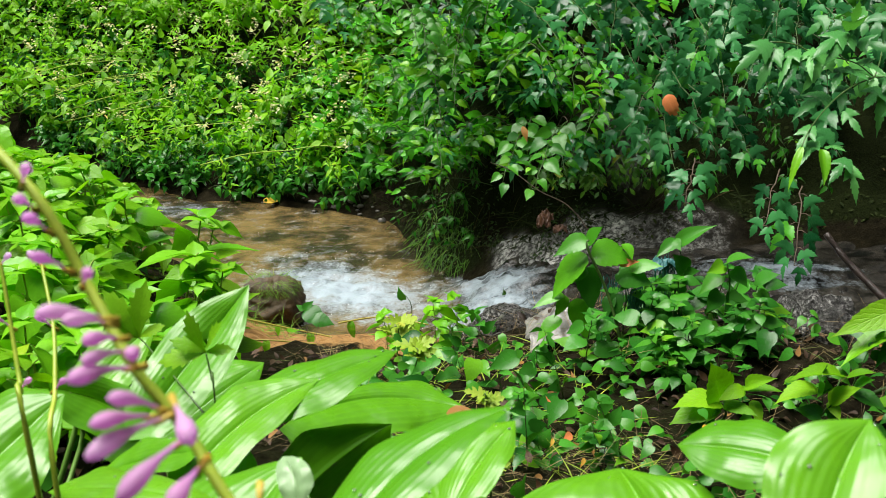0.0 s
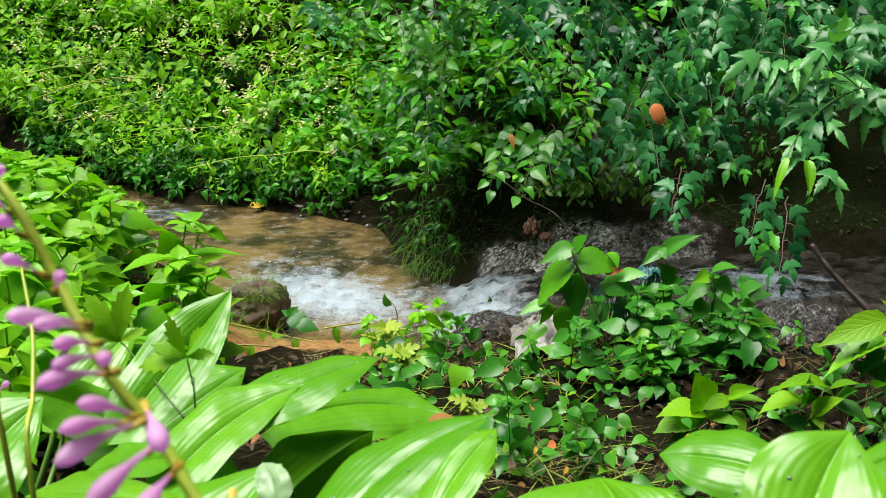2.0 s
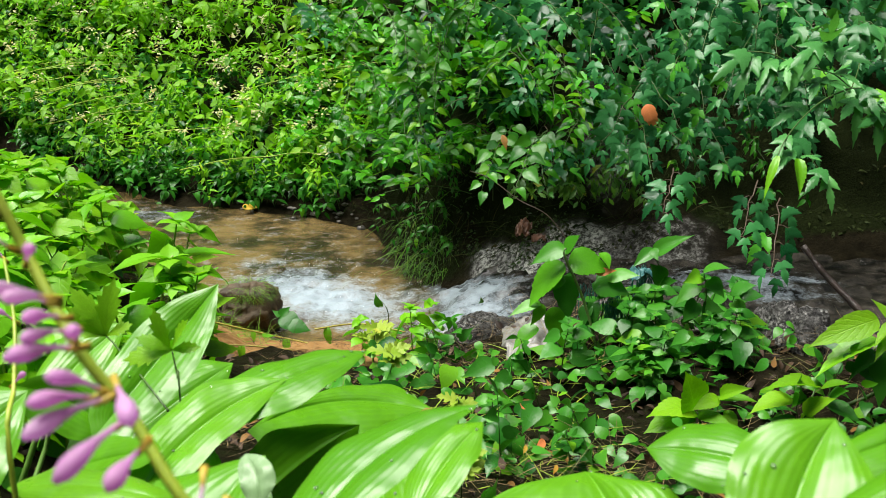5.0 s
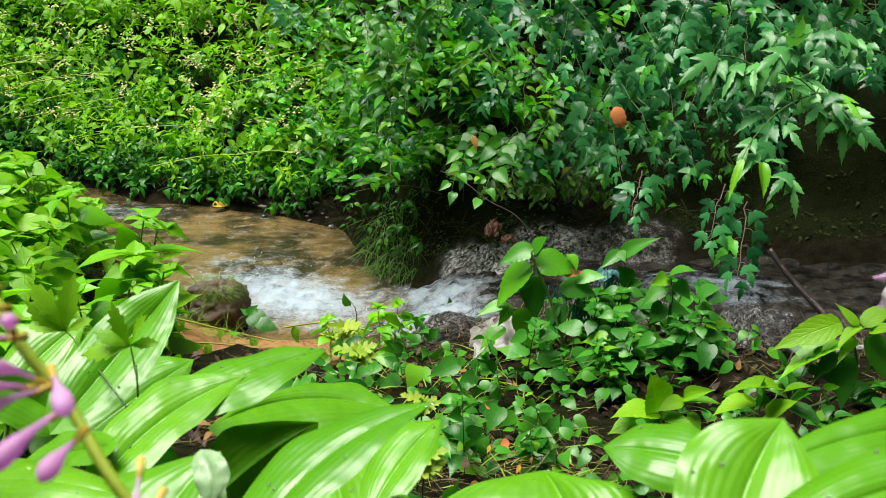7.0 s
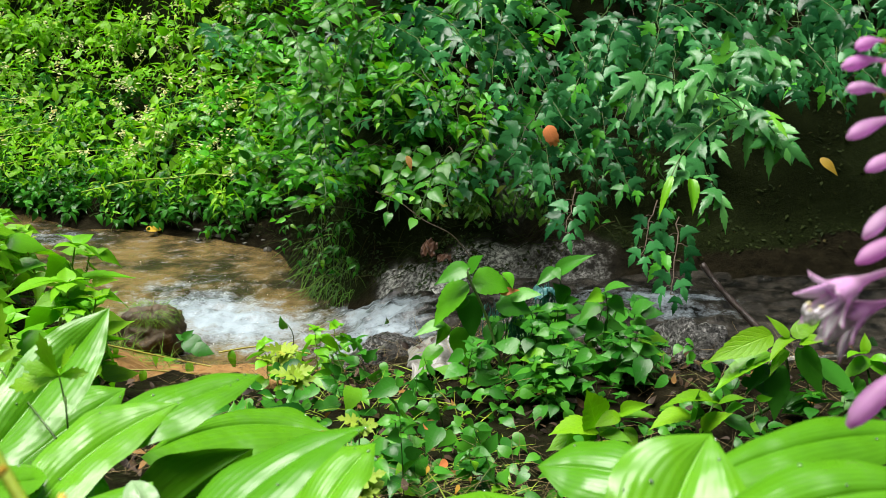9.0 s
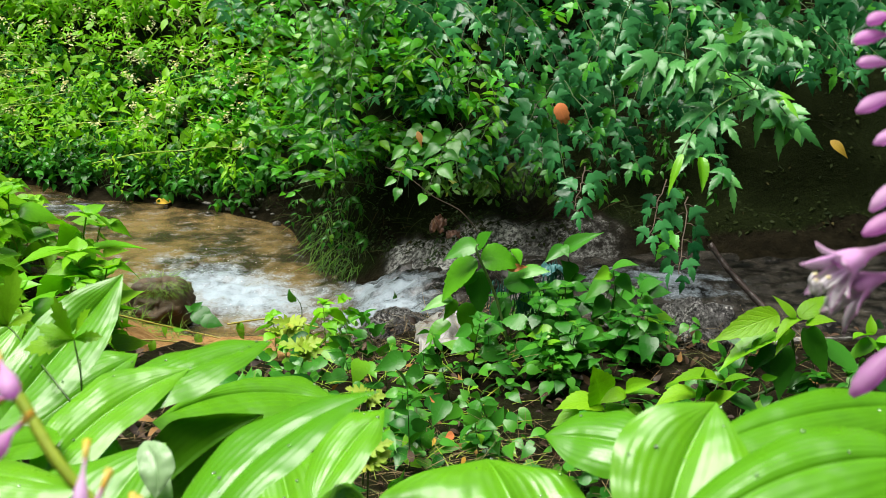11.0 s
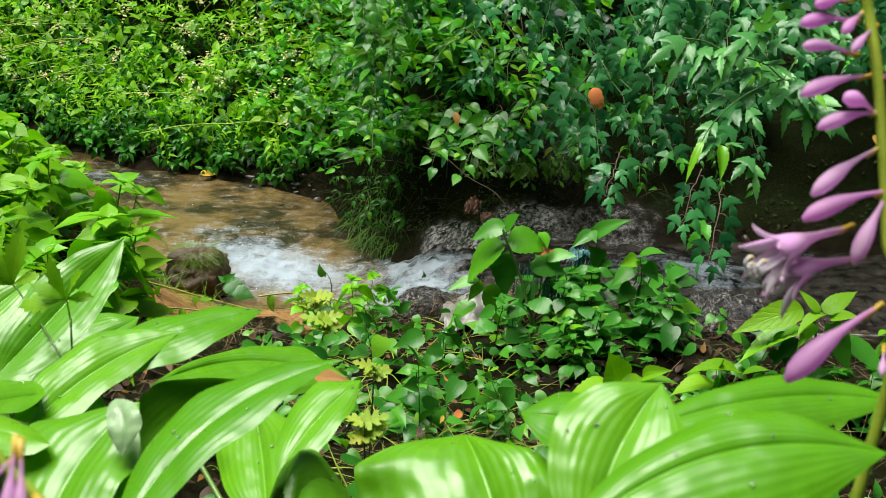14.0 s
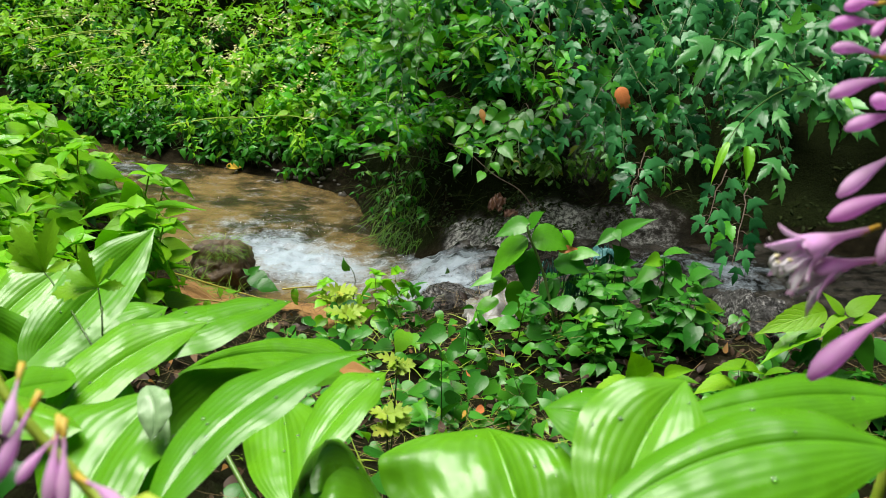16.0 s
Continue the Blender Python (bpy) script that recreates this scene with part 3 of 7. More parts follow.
# ---- the stream: silty pool, little fall, darker run above it ----
def stream(x, y):
    z = water_level(x) + 0.0 * y
    yf, yn = np.interp(x, FAR_X, FAR_Y), np.interp(x, NEAR_X, NEAR_Y)
    fall = np.exp(-(((x - 0.15) / 0.21) ** 2)) * smooth_step(3.3, 3.5, y)
    run = smooth_step(-0.12, 0.15, x)
    churn = np.exp(-(((x + 0.38) / 0.42) ** 2 + ((y - 3.97 + 0.45 * (x + 0.3)) / 0.3) ** 2))
    z = z + fall * (0.022 * wavy(x * 0.6, y, 30, 21) + 0.01 * wavy(x, y * 1.4, 70, 22) + 0.002 * wavy(x, y, 150, 23))
    z = z + churn * (0.007 * wavy(x, y, 45, 24) + 0.005 * wavy(x, y, 110, 25)) + 0.003 * wavy(x, y * 1.6, 30, 26) + run * 0.007 * wavy(x, y * 1.7, 34, 27)
    boil = np.exp(-(((x - 0.95) / 0.3) ** 2 + ((y - 3.5) / 0.16) ** 2))
    z = z + 0.05 * boil
    # froth also paints sky glints: far-left ripples, bulge of the run
    froth = np.maximum.reduce([0.95 * churn ** 0.9, 0.95 * fall * (0.86 + 0.2 * wavy(x * 0.35, y, 60, 28)), 0.45 * np.exp(-(((x + 0.62) / 0.34) ** 2 + ((y - 4.3) / 0.3) ** 2)), 0.5 * np.exp(-(((x + 1.3) / 0.3) ** 2 + ((y - 5.05) / 0.2) ** 2)),
                               0.85 * np.exp(-(((x - 1.08) / 0.22) ** 2 + ((y - 3.46) / 0.15) ** 2)) * (0.8 + 0.3 * wavy(x * 0.5, y, 40, 29)), 0.62 * np.exp(-(((x - 0.93) / 0.2) ** 2 + ((y - 3.64) / 0.1) ** 2)) * (0.8 + 0.4 * wavy(x * 0.5, y, 45, 30)), 0.5 * np.exp(-(((x - 0.75) / 0.3) ** 2 + ((y - 3.55) / 0.12) ** 2)), 0.06 * run + 0 * x, 0.26 - 0.2 * run + 0 * x])
    froth = froth * smooth_step(-0.06, 0.05, yf - y)
    return z, froth, run, smooth_step(0.3, -0.1, x) + 0.3


water = sheet("water", axis([(-8, -2.2, 0.25), (-2.2, 1.7, 0.0125), (1.7, 4, 0.2)]), axis([(2.5, 3.0, 0.1), (3.0, 5.0, 0.0125), (5.0, 5.8, 0.04), (5.8, 9, 0.3)]), stream, M_WATER)
tagged(water, "silty brown stream water with white froth below a little fall", "water", kind="structure")


# ---- hostas on the near bank ----
def hosta_blade(base, mid, tip, left, right, seed, hole=None, nu=30, nv=40):
    """A ribbed blade whose midrib runs base, mid, tip; left and right are the margins abreast of mid. Veins are pressed in along it, the rim waves."""
    rng = random.Random(seed)
    ph, ph2 = rng.uniform(0, 6), rng.uniform(0, 6)
    s0 = (mid - base).length / ((mid - base).length + (tip - mid).length)
    s0 = min(0.62, max(0.36, s0))
    ctrl = (mid - base * (1 - s0) ** 2 - tip * s0 ** 2) / (2 * s0 * (1 - s0))
    length = (mid - base).length + (tip - mid).length
    sides = {-1: left - mid, 1: right - mid}
    up = (tip - base).cross(left - right).normalized()
    if up.z < 0:
        up = -up
    width = (left - right).length
    peak = 0.42

    def shape(s):
        w = (max(0.0, s) / peak) ** 0.62 * math.exp(0.62 * (1 - s / peak)) * (1 - max(0.0, (s - 0.55) / 0.45) ** 1.9)
        return max(0.0, w)

    top = shape(s0)
    verts, uv, faces = [], [], []
    for i in range(nu + 1):
        s = (i / nu) ** 0.9
        m = base * (1 - s) ** 2 + ctrl * (2 * s * (1 - s)) + tip * s ** 2
        w = shape(s) / top
        ahead = (ctrl - base) * (1 - s) + (tip - ctrl) * s
        ahead = ahead.normalized()
        for j in range(-nv, nv + 1):
            v = j / nv
            a = abs(v)
            side = sides[-1 if v < 0 else 1]
            p = m + side * (a * w) - ahead * (0.13 * length * a ** 1.5 * (1 - s) ** 5)
            rib = abs(math.sin(math.pi * 6.5 * a ** 0.9)) ** 0.8 * min(1.0, w) * (1 - 0.5 * a)
            belly = math.sin(math.pi * min(1.0, a * 0.9)) * w
            wave = math.sin(s * 9 + ph + (1.7 if v > 0 else 0)) * 0.6 + math.sin(s * 19 + ph2 + (2.9 if v > 0 else 0)) * 0.4
            p = p + up * (width * (0.0045 * rib + 0.06 * belly + 0.05 * wave * a ** 2.2 * min(1.0, w)) - width * 0.02 * math.exp(-(a * 14) ** 2) * min(1.0, w))
            verts.append(p)
            uv.append((s, 0.5 + 0.5 * v))
    c = 2 * nv + 1
    for i in range(nu):
        for k in range(c - 1):
            if hole and hole[0] <= i < hole[0] + hole[2] and hole[1] <= k < hole[1] + hole[3] - (i - hole[0]):
                continue
            a = i * c + k
            faces.append((a, a + c, a + c + 1, a + 1))
    return np.array(verts), np.array(faces), np.array(uv)


def drop_mesh():
    bm = bmesh.new()
    bmesh.ops.create_icosphere(bm, subdivisions=2, radius=1.0)
    for v in bm.verts:
        v.co.z *= 0.6
    me = bpy.data.meshes.new("water_drop")
    bm.to_mesh(me)
    bm.free()
    me.polygons.foreach_set("use_smooth", [True] * len(me.polygons))
    me.materials.append(M_DROP)
    return me


M_DROP, _nt, _b, _o = nodes_of("rain_drop")
_b.inputs["Base Color"].default_value = (0.8, 0.9, 0.8, 1)
_b.inputs["Roughness"].default_value, _b.inputs["Transmission Weight"].default_value, _b.inputs["IOR"].default_value = 0.08, 0.85, 1.33
DROP = drop_mesh()


def hosta_leaf(plant, base, mid, tip, left, right, seed=0, hole=None, drops=5, label="", material=None):
    """One blade with its rain drops, and its stalk down to the crown of the plant."""
    o = plant.location
    base, mid, tip, left, right = [Vector(p) - o for p in (base, mid, tip, left, right)]
    verts, faces, uv = hosta_blade(base, mid, tip, left, right, seed, hole)
    ob = leaf_part("leaf", fast_mesh("leaf", verts, faces, uv, material or M_HOSTA), plant, Matrix.Identity(4), label)
    rng = random.Random(seed + 99)
    for _ in range((drops + 1) // 2):
        i = rng.randrange(len(verts))
        leaf_part("water_drop", DROP, ob, Matrix.Translation(Vector(verts[i]) + Vector((0, -0.0004, 0.0006))) @ Matrix.Diagonal((*[rng.uniform(0.0008, 0.0019)] * 3, 1)))
    ahead = (mid - base).normalized()
    pts = [Vector((0, 0, 0)), base * 0.5 + Vector((0, 0, -0.1)), base + Vector((0, 0.01, -0.06)), base + ahead * 0.004 - Vector((0, 0, 0.002))]
    part("stalk", tube(bmesh.new(), smooth_path(pts, 5), 0.0045, 0.003, 7), M_HOSTA_STALK, plant)
    return ob


def on_ground(x, y, dz=0.0):
    return (x, y, height_at(x, y) + dz)


HOSTA_LABEL = "broad ribbed bright green hosta with rain drops on the near bank"
hosta_a = thing("hosta", on_ground(0.02, 0.95), HOSTA_LABEL, "plant", "hostas")
hosta_leaf(hosta_a, (-0.195, 1.202, 0.793), (-0.146, 1.280, 0.849), (-0.092, 1.335, 0.913), (-0.180, 1.293, 0.871), (-0.100, 1.247, 0.841), seed=1, hole=(15, 38, 2, 7), label="upright leaf with a small hole")
hosta_leaf(hosta_a, (-0.061, 1.113, 0.842), (0.031, 1.172, 0.870), (0.099, 1.231, 0.873), (0.006, 1.211, 0.870), (0.055, 1.133, 0.862), seed=2, drops=9)
hosta_leaf(hosta_a, (-0.094, 1.003, 0.819), (-0.058, 1.081, 0.847), (0.021, 1.157, 0.871), (-0.084, 1.113, 0.862), (-0.025, 1.055, 0.844), seed=3)
hosta_leaf(hosta_a, (0.005, 1.080, 0.771), (0.044, 1.120, 0.795), (0.099, 1.150, 0.822), (0.010, 1.100, 0.830), (0.076, 1.150, 0.758), seed=5, label="shaded leaf hanging under the others")
hosta_leaf(hosta_a, (0.094, 0.736, 0.906), (0.138, 0.807, 0.950), (0.234, 0.877, 0.979), (0.115, 0.846, 0.946), (0.168, 0.781, 0.955), seed=6, drops=14)
hosta_leaf(hosta_a, (0.177, 0.923, 0.853), (0.204, 0.974, 0.880), (0.233, 1.020, 0.893), (0.183, 1.007, 0.882), (0.226, 0.955, 0.879), seed=7)
hosta_leaf(hosta_a, (0.159, 0.927, 0.795), (0.143, 0.992, 0.812), (0.119, 1.070, 0.833), (0.091, 1.024, 0.802), (0.195, 0.992, 0.832), seed=8)
hosta_leaf(hosta_a, (0.173, 0.814, 0.827), (0.209, 0.846, 0.890), (0.264, 0.840, 0.836), (0.199, 0.892, 0.880), (0.222, 0.794, 0.876), seed=9)
hosta_leaf(hosta_a, (-0.002, 0.806, 0.829), (0.009, 0.884, 0.871), (0.044, 0.930, 0.900), (-0.054, 0.930, 0.864), (0.061, 0.858, 0.876), seed=10)
hosta_leaf(hosta_a, (0.036, 0.842, 0.794), (0.032, 0.881, 0.839), (0.028, 0.920, 0.863), (0.004, 0.887, 0.838), (0.060, 0.874, 0.851), seed=11)
hosta_leaf(hosta_a, (-0.193, 1.263, 0.741), (-0.133, 1.328, 0.774), (-0.091, 1.380, 0.790), (-0.167, 1.367, 0.787), (-0.100, 1.289, 0.764), seed=14)
hosta_leaf(hosta_a, (-0.040, 0.885, 0.881), (-0.124, 0.917, 0.874), (-0.202, 0.950, 0.848), (-0.140, 0.970, 0.860), (-0.119, 0.885, 0.863), seed=16)
hosta_leaf(hosta_a, (-0.089, 1.028, 0.850), (-0.143, 1.060, 0.824), (-0.204, 1.080, 0.795), (-0.155, 1.100, 0.823), (-0.140, 1.028, 0.818), seed=17)
hosta_leaf(hosta_a, (-0.061, 1.002, 0.802), (-0.062, 1.048, 0.814), (-0.053, 1.100, 0.825), (-0.097, 1.068, 0.809), (-0.025, 1.035, 0.816), seed=18)
# small extra blade that paints the sheen on the folded tip
hosta_leaf(hosta_a, (0.040, 0.883, 0.922), (0.051, 0.863, 0.912), (0.052, 0.850, 0.890), (0.037, 0.863, 0.907), (0.066, 0.863, 0.917), seed=27, drops=2, label="folded hosta leaf tip with its white sky sheen painted pale", material=M_HOSTA_SHEEN)

hosta_b = thing("hosta", on_ground(-0.45, 1.05), HOSTA_LABEL, "plant", "hostas")
hosta_leaf(hosta_b, (-0.367, 1.413, 0.697), (-0.323, 1.478, 0.749), (-0.277, 1.530, 0.781), (-0.352, 1.510, 0.770), (-0.287, 1.446, 0.732), seed=12)
hosta_leaf(hosta_b, (-0.275, 1.187, 0.839), (-0.228, 1.213, 0.804), (-0.186, 1.200, 0.771), (-0.215, 1.232, 0.820), (-0.233, 1.168, 0.788), seed=13)
hosta_leaf(hosta_b, (-0.324, 1.020, 0.806), (-0.300, 1.085, 0.823), (-0.260, 1.150, 0.853), (-0.350, 1.137, 0.846), (-0.251, 1.039, 0.801), seed=15)

hosta_c = thing("hosta", on_ground(0.5, 0.72), HOSTA_LABEL, "plant", "hostas")
hosta_leaf(hosta_c, (-0.054, 1.383, 0.707), (0.057, 1.487, 0.692), (0.166, 1.500, 0.668), (0.071, 1.546, 0.687), (0.080, 1.422, 0.665), seed=4)
hosta_leaf(hosta_c, (0.384, 0.954, 0.759), (0.351, 1.035, 0.809), (0.336, 1.080, 0.811), (0.233, 1.044, 0.787), (0.415, 1.022, 0.819), seed=21, drops=12)
hosta_leaf(hosta_c, (0.500, 0.985, 0.869), (0.446, 1.018, 0.868), (0.391, 1.050, 0.854), (0.453, 1.063, 0.876), (0.428, 0.991, 0.845), seed=22)
hosta_leaf(hosta_c, (0.421, 0.640, 0.970), (0.438, 0.685, 1.013), (0.470, 0.730, 1.044), (0.402, 0.710, 1.030), (0.482, 0.655, 1.009), seed=23, drops=10)
hosta_leaf(hosta_c, (0.464, 0.705, 1.024), (0.546, 0.740, 1.034), (0.651, 0.770, 1.023), (0.553, 0.765, 1.037), (0.542, 0.710, 1.018), seed=24, drops=10)
hosta_leaf(hosta_c, (0.409, 0.550, 1.044), (0.483, 0.585, 1.071), (0.580, 0.600, 1.069), (0.484, 0.615, 1.077), (0.487, 0.545, 1.037), seed=25, drops=14)
hosta_leaf(hosta_c, (0.196, 0.818, 0.895), (0.210, 0.850, 0.902), (0.229, 0.850, 0.882), (0.202, 0.883, 0.886), (0.214, 0.818, 0.880), seed=26)


# ---- weeds: upright stem, leaves in crossed pairs ----
GRASS = [(0, 0, 0.012), (0.25, 0.25, 0.014), (0.5, 0.5, 0.012), (0.75, 0.75, 0.008), (1, 1, 0.001)]
NETTLE = blade_meshes("leaf", BROAD, M_NETTLE, 6, 31)
MIDLEAF = blade_meshes("leaf", OVATE, M_MIDWEED, 6, 43)
LOWLEAF = blade_meshes("leaf", OVATE, M_LOW, 6, 40)
FRESH = blade_meshes("leaf", BROAD, M_FRESH, 6, 38)
BRIGHT = blade_meshes("leaf", OVATE, M_BRIGHT, 6, 32)
CARPET = blade_meshes("leaf", BROAD, M_LOW, 6, 41)
CARPET_BRIGHT = blade_meshes("leaf", BROAD, M_BRIGHT, 6, 42)
MAPLE = blade_meshes("leaf", LOBED, M_MAPLE, 7, 33, (0.05, 0.4), (0.15, 0.6))
PALE = blade_meshes("leaf", LOBED, M_PALE, 6, 39, (0.05, 0.4), (0.15, 0.6))
SHRUB = blade_meshes("leaf", OVATE, M_SHRUB, 6, 34, (0.1, 0.4), (0.2, 0.6))
CUTLEAF = blade_meshes("leaf", FINGER, M_CUTWEED, 4, 36, (0.0, 0.25), (0.05, 0.3))
LIMELEAF = blade_meshes("leaf", CUT, M_LIME, 3, 37, (0.0, 0.25), (0.05, 0.3))


def weed(place, height, meshes, size, label, seed, lean=(0, 0), pairs=5, category="weed", group="weeds", stem=None, top=True, first=0.3):
    """An upright weed: a stem, crossed pairs of leaves growing towards a leafy top."""
    rng = random.Random(seed)
    ob = thing("weed", place, label, category, group)
    tip = Vector((lean[0], lean[1], height))
    path = [Vector((lean[0] * s ** 1.6, lean[1] * s ** 1.6, height * s)) + Vector((rng.uniform(-1, 1), rng.uniform(-1, 1), 0)) * 0.006 * s for s in [k / 7 for k in range(8)]]
    bm = tube(bmesh.new(), path, 0.0035, 0.0018, 6)
    turn = rng.uniform(0, 3.1)
    for p in range(pairs):
        s = first + (1 - first) * p / max(1, pairs - 1)
        at = Vector((lean[0] * s ** 1.6, lean[1] * s ** 1.6, height * s))
        big = size * (1.0 - 0.45 * max(0, s - 0.6) / 0.4) * rng.uniform(0.8, 1.15)
        a = turn + p * math.pi / 2 + rng.uniform(-0.3, 0.3)
        for q in (0, 1):
            b = a + q * math.pi + rng.uniform(-0.25, 0.25)
            out = Vector((math.cos(b), math.sin(b), rng.uniform(-0.25, 0.35)))
            stalk = big * 0.28
            root = at + out.normalized() * stalk + Vector((0, 0, stalk * 0.3))
            tube(bm, [at, at.lerp(root, 0.5) + Vector((0, 0, 0.003)), root], 0.0014, 0.001, 5)
            leaf_part("leaf", rng.choice(meshes), ob, facing(root, out + Vector((0, 0, rng.uniform(-0.5, 0.1))), Vector((-out.x * 0.3, -out.y * 0.3 - 0.7, 1.0)), big * rng.uniform(0.85, 1.1)))
    if top:
        for q in range(4):
            b = turn + q * math.pi / 2 + 0.6
            out = Vector((math.cos(b), math.sin(b), 0.5))
            leaf_part("leaf", rng.choice(meshes), ob, facing(tip, out, Vector((-out.x, -out.y - 0.3, 1.2)), size * rng.uniform(0.35, 0.55)))
    part("stem", bm, stem or M_STEM, ob)
    return ob


def branch(start, end, meshes, size, label, seed, count=16, sag=0.06, name="shrub_branch", category="branch", group="shrub branches", stem=None, droop=0.8, face=(0, -0.55, 0.9), petiole=0.35):
    """A leafy branch from start to end, its leaves hanging from short stalks on both sides."""
    rng = random.Random(seed)
    start, end = Vector(start), Vector(end)
    ob = thing(name, start, label, category, group)
    pts = bent((0, 0, 0), end - start, sag, 9, 0.006, rng)
    bm = tube(bmesh.new(), pts, 0.0022, 0.001, 6)
    way = (end - start).normalized()
    side = way.cross(Vector((0, 0, 1))).normalized()
    for i in range(count):
        s = 0.12 + 0.88 * i / (count - 1)
        k = min(8, int(s * 9))
        at = pts[k].lerp(pts[k + 1], s * 9 - k)
        sgn = 1 if i % 2 else -1
        out = side * sgn * rng.uniform(0.4, 1.0) + way * rng.uniform(0.2, 0.8) + Vector((0, -0.25, -droop * rng.uniform(0.5, 1.2)))
        if i == count - 1:
            out = way + Vector((0, 0, -droop * 0.6))
        big = size * rng.uniform(0.65, 1.12) * (1.0 if s < 0.8 else 0.75)
        root = at + (side * sgn * 0.6 + way * 0.3 + Vector((0, -0.3, 0.15))).normalized() * big * petiole
        tube(bm, [at, at.lerp(root, 0.5) + Vector((0, 0, 0.004)), root], 0.0012, 0.0008, 4)
        nrm = Vector(face) + Vector((rng.uniform(-0.7, 0.7), rng.uniform(-0.6, 0.5), rng.uniform(-0.4, 0.4)))
        leaf_part("leaf", rng.choice(meshes), ob, facing(root, out, nrm, big))
    part("stem", bm, stem or M_STEM, ob)
    return ob


# ---- far bank: hanging shrubs with lobed leaves over the darker run ----
rng = random.Random(5)
for i in range(64):
    x = rng.uniform(0.35, 1.75)
    low = 0.47 if x < 1.0 else (0.55 if x < 1.25 else 0.78)
    z = rng.uniform(low, 1.22)
    y = 3.2 + 0.25 * rng.random() + 0.45 * max(0, 0.8 - z)
    bx, by = x + rng.uniform(-0.25, 0.3), y + rng.uniform(0.3, 0.6)
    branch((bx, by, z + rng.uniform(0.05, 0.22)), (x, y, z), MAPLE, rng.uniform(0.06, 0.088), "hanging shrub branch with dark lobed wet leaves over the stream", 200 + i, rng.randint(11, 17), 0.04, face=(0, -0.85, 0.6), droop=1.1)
for i in range(40):
    x = rng.uniform(-0.6, 0.5)
    z = rng.uniform(0.46 if x > -0.4 else 0.3, 1.2)
    y = max(4.15 - 0.5 * smooth_step(-0.5, 0.6, x), float(np.interp(x, FAR_X, FAR_Y)) - 0.3) + rng.uniform(-0.1, 0.2) - 0.12 * z
    branch((x + rng.uniform(-0.2, 0.2), y + rng.uniform(0.25, 0.5), z + rng.uniform(0.0, 0.2)), (x, y, z), SHRUB if rng.random() < 0.85 else MAPLE, rng.uniform(0.05, 0.078),
           "leafy green shrub branch leaning out from the far bank", 300 + i, rng.randint(9, 14), 0.05, face=(0, -0.7, 0.9), droop=0.15)

for i in range(16):
    x, z = rng.uniform(-0.1, 0.5), rng.uniform(0.42, 0.95)
    y = 3.95 - 0.5 * smooth_step(-0.5, 0.6, x) + rng.uniform(-0.1, 0.15)
    branch((x + rng.uniform(-0.2, 0.2), y + rng.uniform(0.25, 0.5), z + rng.uniform(0.0, 0.15)), (x, y, z), SHRUB if rng.random() < 0.7 else FRESH, rng.uniform(0.045, 0.065),
           "leafy green shrub branch leaning out from the far bank", 350 + i, rng.randint(9, 14), 0.05, face=(0, -0.7, 0.9), droop=0.15)

# one long spray reaching out towards the near bank
SPRAY_LABEL = "long drooping spray of pale lobed leaves"
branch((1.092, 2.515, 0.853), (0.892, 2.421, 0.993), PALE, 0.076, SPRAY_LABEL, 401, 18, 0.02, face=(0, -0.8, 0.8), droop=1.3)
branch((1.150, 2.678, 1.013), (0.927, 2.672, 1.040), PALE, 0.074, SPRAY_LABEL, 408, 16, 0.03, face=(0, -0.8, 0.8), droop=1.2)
branch((1.021, 3.240, 0.510), (0.964, 3.025, 0.351), MAPLE, 0.078, "slender shrub shoot hanging down to the water", 405, 9, 0.0, droop=1.1, petiole=0.4, stem=M_TWIG)
branch((0.958, 3.252, 0.556), (0.881, 3.053, 0.453), MAPLE, 0.078, "slender shrub shoot hanging down to the water", 406, 7, 0.0, droop=1.1, petiole=0.4, stem=M_TWIG)
branch((0.722, 3.247, 0.589), (0.674, 3.059, 0.513), MAPLE, 0.078, "slender shrub shoot hanging down to the water", 407, 7, 0.0, droop=1.1, petiole=0.4, stem=M_TWIG)

# the mass of leaves behind the branches
nr = np.random.RandomState(8)


def bank_cloud(n, x0, x1, lift, spread, low=0.0):
    x = nr.uniform(x0, x1, n)
    yf = np.interp(x, FAR_X, FAR_Y)
    d = nr.uniform(0, 1, n) ** 0.8 * spread
    y = yf + d
    z = land(x, y)[0] + low + nr.uniform(0, 1, n) ** 1.3 * lift
    return x, y, z


def loose(n, tilt=0.8, down=0.4, toward=0.5):
    a = nr.uniform(0, 2 * math.pi, n)
    along = np.stack([np.cos(a), np.sin(a) * 0.8 - 0.3, nr.normal(-down, 0.35, n)], 1)
    normal = np.stack([nr.normal(0, tilt * 0.5, n), nr.normal(-toward, tilt * 0.4, n), np.full(n, 1.0)], 1)
    return along, normal


